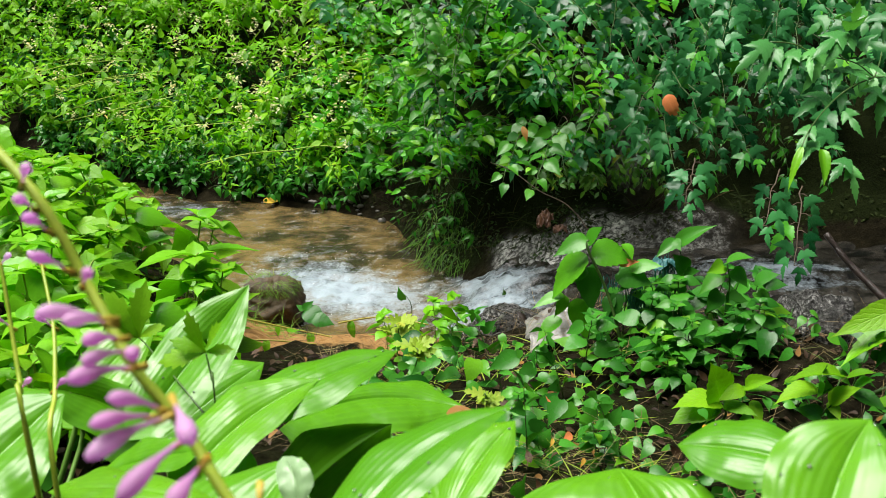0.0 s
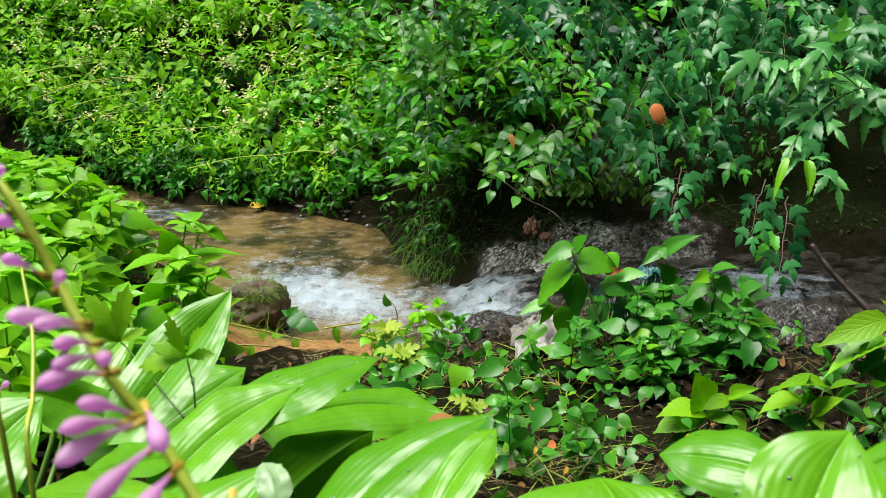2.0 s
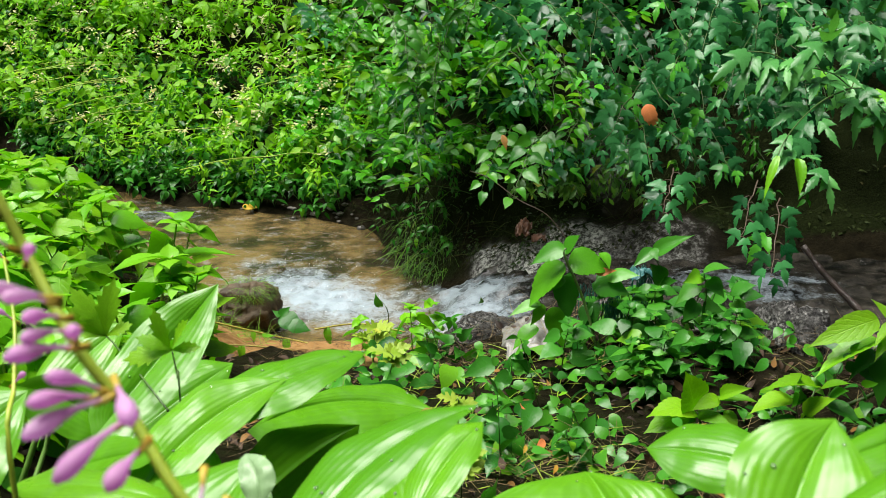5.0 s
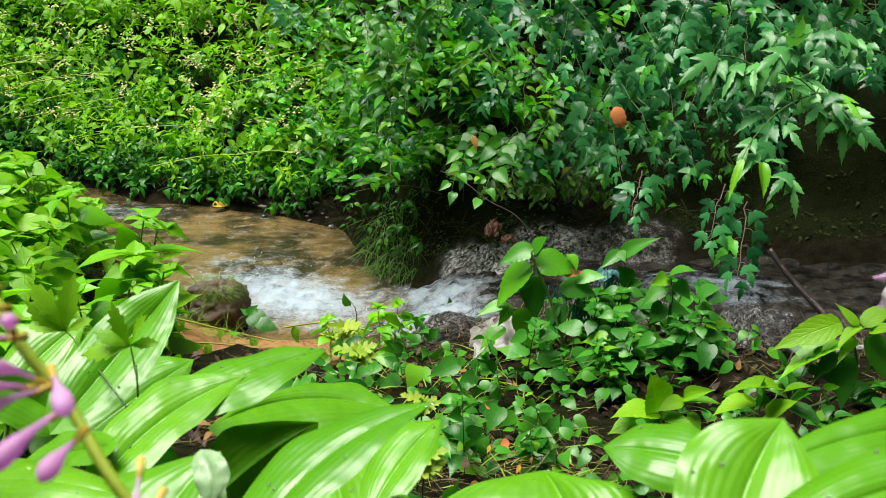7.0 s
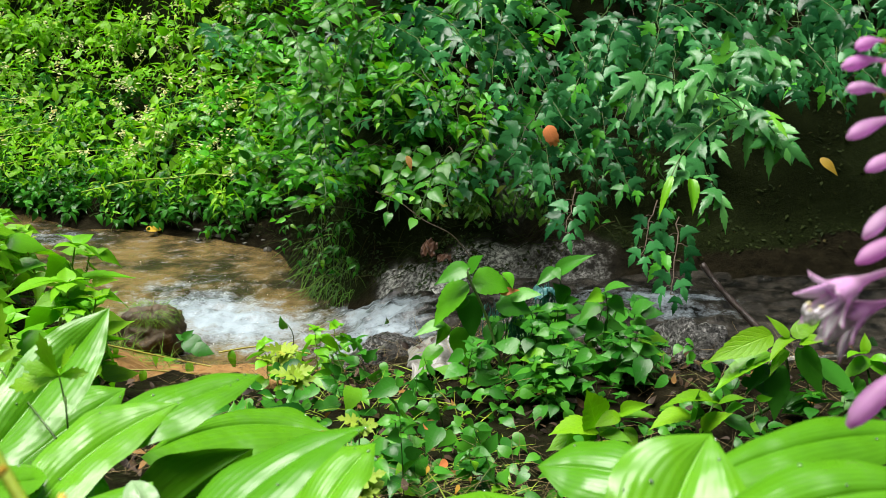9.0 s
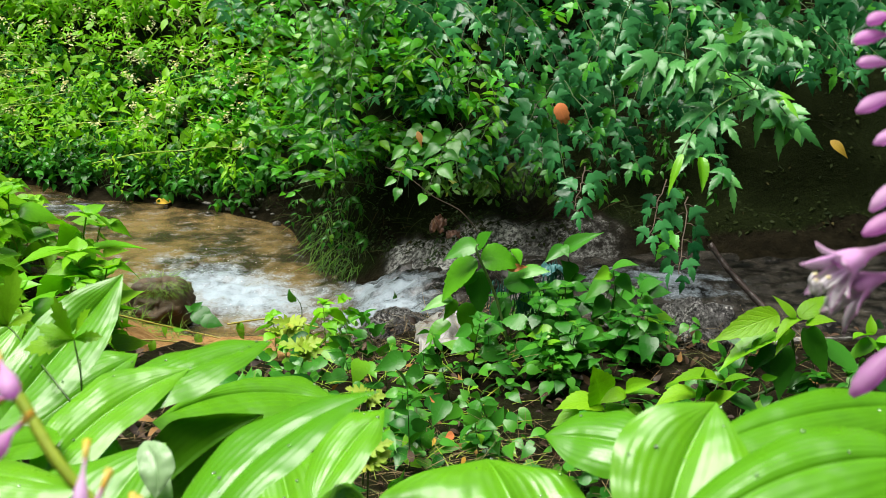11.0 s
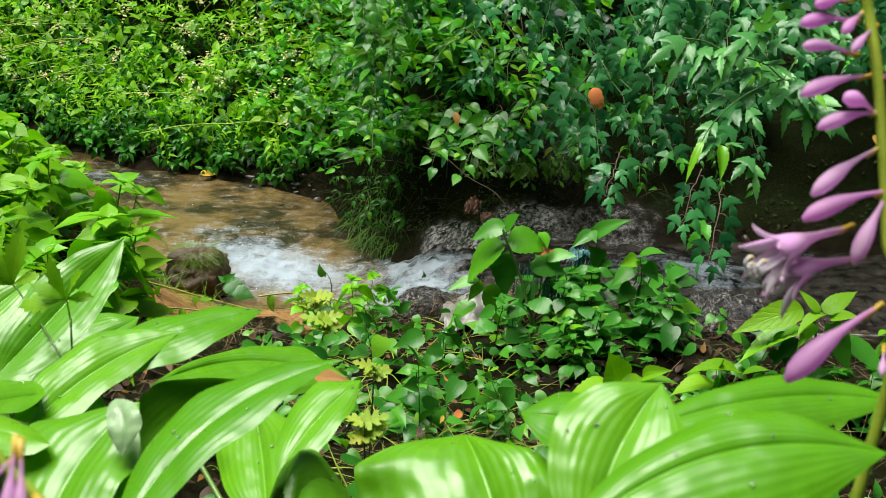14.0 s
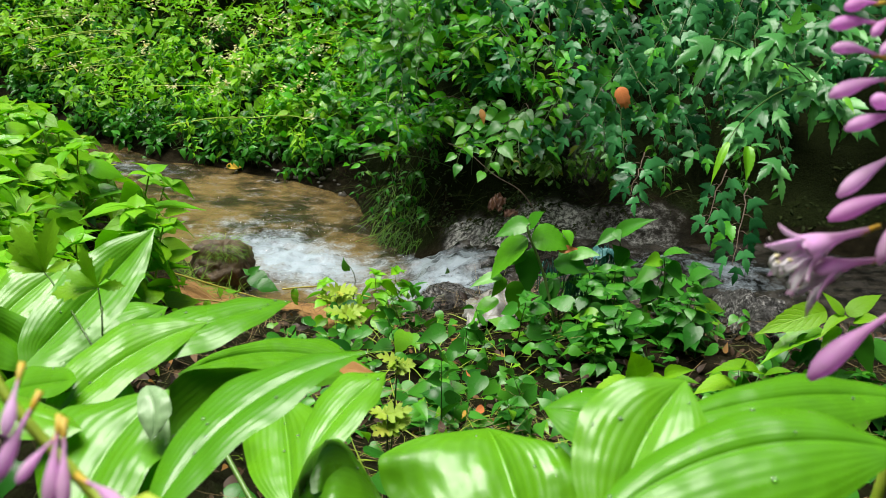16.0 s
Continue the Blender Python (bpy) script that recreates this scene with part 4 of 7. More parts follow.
def bank_sprays(name, stations, material, n, x0, x1, spread, lift, length, pairs, size, label, seed, way, droop, hang, keep_fn=None, flat=1.0, stem=None, low=0.0, power=0.8):
    r = np.random.RandomState(seed)
    x = r.uniform(x0, x1, n)
    y = np.interp(x, FAR_X, FAR_Y) + 0.03 + r.uniform(0, 1, n) ** power * spread
    z = land(x, y)[0] + low + r.uniform(0, 1, n) * lift
    ways = np.stack([r.normal(way[0], 0.35, n), r.normal(way[1], 0.3, n), r.normal(way[2], 0.3, n)], 1)
    P, A, N, S, stems = sprays(r, np.stack([x, y, z], 1), ways, r.uniform(0.6, 1.25, n) * length, pairs, size, droop, hang, flat)
    if keep_fn is not None:
        ok = keep_fn(P[:, 0], P[:, 1], P[:, 2])
        P, A, N, S = P[ok], A[ok], N[ok], S[ok]
        stems = [s for s in stems if keep_fn(s[-1:, 0], s[-1:, 1], s[-1:, 2])[0]]
    scattered(name, stations, material, P, A, N, S, label, seed)
    if stem:
        stem_lines("stems", stems, 0.0018, stem, "thin green stems among the leaves")


def above_run(x, y, z):
    return z > np.interp(x, [-0.6, -0.3, 0.1, 0.3, 1.0, 1.3, 1.8], [0.08, 0.14, 0.36, 0.42, 0.44, 0.62, 0.8])


def dense(x, y, z):
    return above_run(x, y, z) & (wavy(x * 1.2, (z + 0.4 * y) * 1.3, 11, 73) + 0.5 * wavy(x, z * 1.4, 23, 74) > -0.25)


def clumps(x, y, z):
    return wavy(x * 1.2, (y + z) * 1.3, 7, 71) + 0.6 * wavy(x, z * 1.6, 15, 72) > -0.3


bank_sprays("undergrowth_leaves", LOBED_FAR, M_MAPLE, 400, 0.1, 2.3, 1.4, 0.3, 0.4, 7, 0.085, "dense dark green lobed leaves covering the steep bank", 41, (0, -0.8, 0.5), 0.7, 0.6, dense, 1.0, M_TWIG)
bank_sprays("undergrowth_leaves", POINTED, M_SHRUB, 430, -0.75, 0.75, 1.5, 0.25, 0.36, 6, 0.085, "dense green leaves covering the bank behind the pool", 42, (0, -0.6, 0.7), 0.35, 0.02, dense, 0.6, M_STEM)
bank_sprays("meadow_leaves", LANCE, M_MEADOW, 800, -3.6, -0.45, 2.4, 0.05, 0.42, 10, 0.052, "narrow bright yellow-green weed leaves on the gentle far bank", 43, (0.1, -0.3, 1.0), 0.25, 0.2, clumps, 0.0, M_STEM)
bank_sprays("meadow_leaves", POINTED, M_BRIGHT, 460, -3.4, -0.4, 2.2, 0.05, 0.38, 6, 0.1, "broad bright weed leaves on the gentle far bank", 47, (0.05, -0.3, 1.0), 0.2, 0.25, clumps, 0.0, M_STEM)
bank_sprays("meadow_leaves", POINTED, M_NETTLE, 380, -3.4, -0.42, 0.9, 0.02, 0.25, 5, 0.075, "broad green weed leaves near the water's edge", 57, (0.05, -0.4, 0.8), 0.3, 0.25, lambda x, y, z: y > np.interp(x, FAR_X, FAR_Y) - 0.02, 0.2, M_STEM)

bank_sprays("meadow_leaves", LANCE, M_MEADOW, 420, -3.4, -0.6, 1.9, 0.22, 0.3, 8, 0.05, "small bright yellow-green leaves at the top of the weeds", 66, (0.15, -0.35, 0.9), 0.3, 0.1, clumps, 0.0, M_LIMESTEM)
bank_sprays("meadow_leaves", POINTED, M_BRIGHT, 150, -3.4, -1.5, 1.6, 0.05, 0.4, 7, 0.09, "broad bright weed leaves on the gentle far bank", 64, (0.05, -0.3, 1.0), 0.2, 0.2, None, 0.0, M_STEM)
bank_sprays("undergrowth_leaves", POINTED, M_SHRUB, 110, -0.3, 0.25, 0.9, 0.2, 0.34, 6, 0.08, "dense green leaves covering the bank behind the pool", 65, (0, -0.6, 0.6), 0.4, 0.05, above_run, 0.6, M_STEM)
bank_sprays("meadow_leaves", POINTED, M_NETTLE, 190, -2.4, -0.4, 0.3, 0.02, 0.2, 4, 0.06, "broad green weed leaves near the water's edge", 69, (0.05, -0.4, 0.7), 0.4, 0.3, lambda x, y, z: y > np.interp(x, FAR_X, FAR_Y) - 0.05, 0.2, M_STEM)
bank_sprays("bank_ferns", FINGER, M_FERN, 80, 0.12, 0.75, 0.2, 0.15, 0.16, 4, 0.05, "small pale green leaves hanging on the undercut bank", 58, (0, -0.8, 0.2), 0.8, 0.5, lambda x, y, z: z > 0.32, 1.0, M_STEM, 0.12)
bank_sprays("bank_ferns", SMALL, M_NETTLE, 150, -0.5, 1.3, 0.4, 0.05, 0.12, 3, 0.045, "small dark leaves growing on the undercut bank", 59, (0, -0.8, 0.3), 0.6, 0.5, lambda x, y, z: z > np.where(x < 0.1, 0.0, np.where(x > 0.2, 0.3, 0.2)), 1.0, M_STEM, 0.02)


# ---- left of the pool: a crowd of bright weeds on the near bank ----
rng = random.Random(12)
WEED_LABEL = "fresh green weed with toothed leaves beside the pool"
protos = [weed(on_ground(-0.95 - 0.13 * k, 3.0 + 0.12 * k), 0.28, CARPET if k % 2 else CARPET_BRIGHT, 0.12, WEED_LABEL, 500 + k, (0.03 * (k - 1), -0.03), 5, first=0.3, stem=M_LIMESTEM) for k in range(4)]


dark_protos = [weed(on_ground(0.4 + 0.2 * k, 2.7), 0.28, FRESH if k == 1 else NETTLE, 0.13, "dark green weed with toothed leaves on the near bank", 520 + k, (0.02, -0.03), 5, first=0.15) for k in range(3)]


def weed_crowd(n, x0, x1, y0, y1, edge, smin, smax, kinds):
    for _ in range(n):
        y = rng.uniform(y0, y1)
        x = rng.uniform(x0, min(x1, edge(y)))
        s = rng.uniform(smin, smax) * (1.0 if x > 0 else float(np.interp(np.interp(x, NEAR_X, NEAR_Y) - y, [0.0, 0.3, 0.9], [0.5, 0.75, 1.0])))
        if y > np.interp(x, NEAR_X, NEAR_Y) - 0.06:
            continue
        copy_thing(rng.choice(kinds), Matrix.Translation(on_ground(x, y, -0.01)) @ pose(0, 0, 0, rng.uniform(-9, 9), rng.uniform(-9, 9), rng.uniform(0, 360)) @ Matrix.Diagonal((s, s, s, 1)))


weed_crowd(215, -2.1, -0.4, 1.9, 4.5, lambda y: float(np.interp(y, [1.9, 2.6, 3.2, 3.7, 4.2], [-0.36, -0.46, -0.66, -0.9, -1.12])), 0.75, 1.2, protos)
weed_crowd(26, -2.5, -1.5, 3.8, 4.9, lambda y: float(np.interp(y, [3.8, 4.9], [-1.45, -1.8])), 1.3, 1.7, protos)
weed_crowd(52, -3.0, -1.4, 4.1, 5.5, lambda y: float(np.interp(y, [4.1, 4.8, 5.5], [-1.1, -1.6, -2.3])), 0.8, 1.2, protos)
weed_crowd(36, -1.4, -0.45, 1.5, 2.6, lambda y: -0.42, 0.7, 1.1, protos)
# ---- middle of the near bank: clump of weeds hiding the fall ----
weed_crowd(9, 0.56, 0.9, 2.45, 2.72, lambda y: 0.9, 0.3, 0.45, dark_protos)
weed_crowd(12, 0.5, 0.86, 2.66, 2.98, lambda y: 0.86, 0.4, 0.66, dark_protos)
weed_crowd(5, 0.44, 0.62, 2.4, 2.65, lambda y: 0.9, 0.3, 0.45, dark_protos)
weed_crowd(8, 0.0, 1.4, 1.9, 2.5, lambda y: 1.4, 0.35, 0.55, dark_protos)
for ob in dark_protos:
    ob.scale = (0.55, 0.55, 0.55)
weed_crowd(6, -0.15, 0.08, 2.75, 3.3, lambda y: 0.3, 0.4, 0.6, protos[1::2])

# low cover on the near bank
n = 1500
x, y = nr.uniform(-2.6, 2.4, n), nr.uniform(0.7, 3.4, n)
z = land(x, y)[0] + nr.uniform(0, 1, n) ** 1.8 * 0.16
keep = (y < np.interp(x, NEAR_X, NEAR_Y) - 0.08) & ~((x > -0.85) & (x < -0.05) & (y > 2.8)) & (wavy(x, y, 9, 51) > -0.15) & ~((x > 0.2) & (x < 0.44) & (y > 2.65)) & ~((x > 0.74) & (x < 1.3) & (y > 2.6))
a, b = loose(n, 0.8, 0.2, 0.5)
scattered("ground_cover_leaves", BROAD, M_NETTLE, np.stack([x, y, z], 1)[keep], a[keep], b[keep], nr.uniform(0.03, 0.07, n)[keep], "low green leaves covering the near bank", 44)
r = np.random.RandomState(61)
n = 78
x, y = r.uniform(-0.12, 1.4, n), r.uniform(1.85, 2.95, n)
keep = (y < np.interp(x, NEAR_X, NEAR_Y) - 0.12) & ~((x > 0.72) & (y > 2.55)) & ~((x > 0.2) & (x < 0.44) & (y > 2.6)) & (wavy(x, y, 8, 62) > -0.1)
roots = np.stack([x, y, land(x, y)[0] - 0.005], 1)[keep]
ways = np.stack([r.normal(0, 0.35, n), r.normal(-0.25, 0.3, n), np.full(n, 1.0)], 1)[keep]
P, A, N, S, stems = sprays(r, roots, ways, r.uniform(0.08, 0.24, n)[keep], 4, 0.058, 0.15, 0.1, 0.0, 0.7)
scattered("ground_cover_leaves", BROAD, M_FRESH, P[::3], A[::3], N[::3], S[::3], "small pointed green leaves of low weeds on the near bank", 54)
scattered("ground_cover_leaves", BROAD, M_NETTLE, P[1::3], A[1::3], N[1::3], S[1::3], "small dark pointed leaves of low weeds on the near bank", 56)
scattered("ground_cover_leaves", BROAD, M_NETTLE, P[2::3], A[2::3], N[2::3], S[2::3], "small dark pointed leaves of low weeds on the near bank", 63)
stem_lines("stems", stems, 0.0016, M_STEM, "thin stems of the low weeds")
r = np.random.RandomState(83)
n = 480
x, y = r.uniform(-0.05, 1.0, n), r.uniform(1.7, 3.05, n)
keep = (wavy(x, y, 12, 84) > 0.05) & (y < np.interp(x, NEAR_X, NEAR_Y) - 0.1) & ~((x > 0.22) & (x < 0.42) & (y > 2.65))
a, b = loose(n, 1.0, 0.2, 0.8)
scattered("ground_cover_leaves", BROAD, M_FRESH, np.stack([x, y, land(x, y)[0] + r.uniform(0.01, 0.09, n)], 1)[keep], a[keep], b[keep], r.uniform(0.022, 0.045, n)[keep], "small heart-shaped green leaves creeping over straw on the near bank", 85)
r = np.random.RandomState(87)
n = 230
x, y = r.uniform(-0.1, 0.5, n), r.uniform(1.9, 2.75, n)
keep = wavy(x, y, 14, 88) > -0.1
a, b = loose(n, 1.0, 0.1, 0.8)
scattered("ground_cover_leaves", POINTED, M_FRESH, np.stack([x, y, land(x, y)[0] + r.uniform(0.01, 0.08, n)], 1)[keep], a[keep], b[keep], r.uniform(0.025, 0.055, n)[keep], "fresh green toothed leaves creeping over straw on the near bank", 89)
n = 420
x, y = r.uniform(-0.1, 0.5, n), r.uniform(1.7, 3.0, n)
a, b = loose(n, 0.7, -0.5, 0.2)
scattered("bank_grass", GRASS, M_LIME, np.stack([x, y, land(x, y)[0]], 1), a, b, r.uniform(0.04, 0.12, n), "short yellow-green grass growing through the straw", 90, droop=(0.2, 0.9), category="grass")
n = 2600
x, y = nr.uniform(-1.2, 2.0, n), nr.uniform(1.0, 3.5, n)
z = land(x, y)[0] + nr.uniform(0.004, 0.03, n)
keep = (y < np.interp(x, NEAR_X, NEAR_Y) - 0.02) & ~((x > -0.85) & (x < -0.05) & (y > 2.85))
a, b = loose(n, 0.7, 0.0, 0.2)
scattered("leaf_litter", SMALL, M_DEAD, np.stack([x, y, z], 1)[keep], a[keep], b[keep], nr.uniform(0.015, 0.04, n)[keep], "brown fallen leaves lying on the near bank", 45, fold=(0.2, 1.2), droop=(-0.4, 0.6), category="leaf litter")
n = 4200
x, y = nr.uniform(-0.3, 1.3, n), nr.uniform(1.3, 3.3, n)
z = land(x, y)[0] + nr.uniform(0.004, 0.06, n)
keep = (y < np.interp(x, NEAR_X, NEAR_Y) - 0.02) & (wavy(x, y, 6, 55) > -0.3) & ~((x > -0.85) & (x < -0.05) & (y > 2.85))
a, b = loose(n, 0.7, 0.0, 0.2)
scattered("straw", STRAW, M_STRAW, np.stack([x, y, z], 1)[keep], a[keep], b[keep], nr.uniform(0.03, 0.11, n)[keep], "dry straw and thin roots on the near bank", 46, droop=(-0.3, 0.3), category="litter")

# ---- far left: bigger leaves standing out of the meadow, grass, pale blossom ----
n = 170
x, y, z = bank_cloud(n, -3.2, -0.35, 0.25, 2.0, 0.0)
along = np.stack([nr.normal(0.3, 0.5, n), nr.normal(-0.4, 0.4, n), nr.uniform(0.5, 1.4, n)], 1)
scattered("meadow_grass", GRASS, M_MEADOW, np.stack([x, y, z], 1), along, np.stack([nr.normal(0, 0.6, n), np.full(n, -1.0), np.full(n, 0.5)], 1), nr.uniform(0.14, 0.34, n), "tall bright grass among the weeds", 48, droop=(0.2, 0.9), category="grass")
r = np.random.RandomState(91)
n = 130
x, y, z = bank_cloud(n, -2.6, -0.5, 0.25, 1.3, 0.22)
per = 14
centres = np.repeat(np.stack([x, y, z], 1), per, axis=0) + r.normal(0, 0.016, (n * per, 3))
a, b = loose(n * per, 1.0, 0.0, 0.5)
scattered("blossom", SMALL, M_BLOSSOM, centres, a, b, r.uniform(0.013, 0.024, n * per), "small clusters of tiny cream blossoms over the weeds", 49, category="blossom")
stems = []
for k in range(13):
    x0, y0 = r.uniform(-2.9, -0.9), r.uniform(4.9, 6.0)
    y0 = max(y0, float(np.interp(x0, FAR_X, FAR_Y)) + 0.1)
    z0 = height_at(x0, y0) + 0.1
    length, rise = r.uniform(0.6, 1.2), r.uniform(0.2, 0.35)
    stems.append(np.array([(x0 + length * s, y0 - 0.5 * s * r.uniform(0.8, 1.0), z0 + rise * (1.25 * s - 0.45 * s * s)) for s in np.linspace(0, 1, 12)]))
stem_lines("grass_stems", stems, 0.0036, M_LIMESTEM, "long arching pale green grass stems over the weeds", "grass")

# ---- grass and roots hanging from the bank beside the fall ----
n = 300
x = nr.uniform(-0.2, 0.06, n)
y = np.interp(x, FAR_X, FAR_Y) + nr.uniform(0.02, 0.3, n)
z = land(x, y)[0] + nr.uniform(0.0, 0.04, n)
along = np.stack([nr.normal(-0.1, 0.6, n), nr.normal(-0.7, 0.4, n), nr.uniform(-0.5, 0.5, n)], 1)
scattered("hanging_grass", GRASS, M_GRASS, np.stack([x, y, z], 1), along, np.stack([nr.normal(0, 0.6, n), np.full(n, -0.6), np.full(n, 1.0)], 1), nr.uniform(0.05, 0.1, n), "limp green grass hanging over the water's edge", 50, droop=(0.9, 2.0), category="grass")
n = 700
x = nr.uniform(-0.6, 1.0, n)
y = np.interp(x, FAR_X, FAR_Y) + nr.uniform(0.05, 0.5, n)
z = land(x, y)[0] + nr.uniform(0.0, 0.04, n)
along = np.stack([nr.normal(0, 0.9, n), nr.normal(-0.5, 0.3, n), nr.normal(-0.2, 0.5, n)], 1)
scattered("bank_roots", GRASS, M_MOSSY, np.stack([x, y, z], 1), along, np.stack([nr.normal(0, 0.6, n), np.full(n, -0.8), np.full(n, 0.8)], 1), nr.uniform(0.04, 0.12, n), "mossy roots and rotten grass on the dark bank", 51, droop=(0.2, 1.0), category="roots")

n = 2200
x = nr.uniform(-0.45, 1.9, n)
y = np.interp(x, FAR_X, FAR_Y) + 0.06 + nr.uniform(0, 1, n) ** 1.2 * 0.6
keep = wavy(x, y, 13, 66) > -0.2
z = land(x, y)[0] + nr.uniform(0.0, 0.01, n)
a, b = loose(n, 1.2, 0.3, 0.8)
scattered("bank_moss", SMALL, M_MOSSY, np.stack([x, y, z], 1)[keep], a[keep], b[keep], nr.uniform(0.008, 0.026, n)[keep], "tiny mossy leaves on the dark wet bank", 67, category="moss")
n = 620
x, y = nr.uniform(-0.85, 0.02, n), nr.uniform(3.05, 3.6, n)
x, y = np.where((x > -0.6) & (x < -0.3) & (y > 3.2), x - 0.35, x), y
z = land(x, y)[0] + nr.uniform(0.0, 0.035, n)
a, b = loose(n, 1.2, 0.0, 0.4)
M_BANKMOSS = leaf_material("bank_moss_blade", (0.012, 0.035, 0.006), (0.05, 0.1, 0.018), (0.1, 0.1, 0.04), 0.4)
r = np.random.RandomState(93)
m = 2400
mx = r.uniform(-0.22, 0.6, m)
my = np.interp(mx, FAR_X, FAR_Y) + 0.03 + r.uniform(0, 1, m) * 0.4
clump = wavy(mx, my, 16, 94) > -0.1
ma, mb = loose(m, 1.2, 0.4, 0.8)
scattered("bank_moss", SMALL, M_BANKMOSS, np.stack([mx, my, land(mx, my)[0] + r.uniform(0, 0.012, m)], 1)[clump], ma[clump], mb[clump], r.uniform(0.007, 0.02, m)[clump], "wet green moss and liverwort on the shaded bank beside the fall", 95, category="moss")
scattered("root_tangle", STRAW, M_DEAD, np.stack([x, y, z], 1), a, b, nr.uniform(0.03, 0.09, n), "dark tangled rootlets and litter beside the wet sand", 68, droop=(-0.4, 0.5), category="roots")


# ---- hosta flower stalks ----
M_PETAL = leaf_material("lilac_petal", (0.82, 0.44, 0.8), (0.9, 0.62, 0.89), (0.92, 0.72, 0.92), 0.45, 0.6, 5.0, 0.2, True, 0.08, (1.0, 0.9, 1.05))
M_PETAL_PALE = leaf_material("white_petal", (0.8, 0.74, 0.84), (0.9, 0.86, 0.92), (0.85, 0.8, 0.88), 0.45, 0.35, 5.0, 0.1, True, 0.08, (1.0, 1.0, 1.0))
M_CALYX = plain_material("yellow_flower_stalk", (0.62, 0.36, 0.03), (0.5, 0.42, 0.06), 60, 0.5, 0.2, 0.001)
M_STAMEN = plain_material("cream_stamen", (0.75, 0.68, 0.32), (0.8, 0.75, 0.45), 60, 0.5, 0.2, 0.001)


def bud(scape, root, tip, fat, label=""):
    """A tubular lilac flower bud with its short yellow stalk."""
    o = scape.location
    root, tip = Vector(root) - o, Vector(tip) - o
    way = tip - root
    pts = [root + way * s + Vector((0, 0, 0.1 * way.length * 4 * s * (1 - s) * 0.6)) for s in [k / 10 for k in range(11)]]
    prof = [0.24, 0.24, 0.26, 0.3, 0.42, 0.62, 0.84, 0.98, 1.0, 0.82, 0.3]
    ob = part("flower_bud", tube(bmesh.new(), pts, fat, fat, 10, lambda s: prof[round(s * 10)]), M_PETAL, scape, label)
    part("flower_stalk", tube(bmesh.new(), [root - way.normalized() * 0.006, root, root + way * 0.16], 0.0018, fat * 0.3, 7), M_CALYX, ob)
    return ob


def open_flower(scape, root, mouth, size, seed, sag=0.0):
    """An open lilac trumpet: a slim tube that widens and splits into six pointed petals, a pale throat, curling stamens."""
    rng = random.Random(seed)
    o = scape.location
    root, mouth = Vector(root) - o, Vector(mouth) - o
    way = mouth - root
    ahead = way.normalized()
    a1 = ahead.cross(Vector((0, 0, 1))).normalized()
    a2 = a1.cross(ahead)
    whole = way.length + size * 1.05
    split = way.length * 1.0 / whole

    def spot(s, ang, shrink=1.0, flare=0.0):
        wide = np.interp(s, [0, 0.3, 0.45, 0.6, 0.75, 0.88, 1.0], [0.11, 0.13, 0.22, 0.4, 0.52, 0.6, 0.66]) + flare * max(0.0, (s - split) / (1 - split)) ** 2
        middle = root + ahead * (whole * s) + a2 * (whole * (0.05 * math.sin(math.pi * s) - sag * s * s))
        return middle + (a1 * math.cos(ang) + a2 * math.sin(ang)) * (size * wide * shrink)

    def shell(s0, s1, ns, half, shrink, flare, ang0, na=6):
        bm = bmesh.new()
        rows = []
        for i in range(ns + 1):
            s = s0 + (s1 - s0) * i / ns
            rows.append([bm.verts.new(spot(s, ang0 + half(s) * (2 * k / na - 1), shrink * (1 + 0.1 * math.cos(math.pi * (2 * k / na - 1) / 2)), flare)) for k in range(na + 1)])
        for p, q in zip(rows, rows[1:]):
            for k in range(na):
                bm.faces.new((p[k], p[k + 1], q[k + 1], q[k]))
        for f in bm.faces:
            f.smooth = True
        return bm

    def narrowing(s):
        f = max(0.0, (s - split) / (1 - split))
        return math.pi / 6 * max(0.02, 1.06 * (1 - f ** 1.5) + 0.1 * math.sin(math.pi * f))

    ob = part("open_flower", shell(0, split, 10, lambda s: math.pi, 1.0, 0.0, 0.3, 18), M_PETAL, scape, "open lilac trumpet flower with white throat")
    part("flower_stalk", tube(bmesh.new(), [root - ahead * 0.01, root, root + way * 0.1], 0.0018, size * 0.12, 7), M_CALYX, ob)
    for k in range(6):
        flare, ang = rng.uniform(0.25, 0.7), k * math.pi / 3 + 0.3
        part("petal", shell(split, 1.0, 8, narrowing, 1.0, flare, ang), M_PETAL, ob)
        part("petal_lining", shell(split * 0.8, 0.97, 8, lambda s: narrowing(s) * 0.8, 0.94, flare, ang), M_PETAL_PALE, ob, "white inner side of the petal")
    for k in range(4):
        side = a1 * rng.uniform(-0.25, 0.25) - a2 * (0.05 + 0.16 * k)
        tip = mouth + ahead * (size * rng.uniform(1.1, 1.5)) + side * size - a2 * (sag * whole)
        curl = [tip + (ahead * math.sin(c) * 0.2 + a2 * (1 - math.cos(c)) * 0.2) * size for c in (0.0, 1.0, 2.0, 3.0, 3.8)]
        line = smooth_path([mouth - ahead * size * 0.8, mouth + ahead * size * 0.2 + side * size * 0.5, *curl], 4)
        stamen = part("stamen", tube(bmesh.new(), line, 0.001, 0.0009, 6), M_PETAL_PALE, ob, "white curling stamen")
        part("anther", tube(bmesh.new(), line[-5:], 0.0013, 0.0013, 6), M_STAMEN, stamen, "pale yellow anther")
    return ob


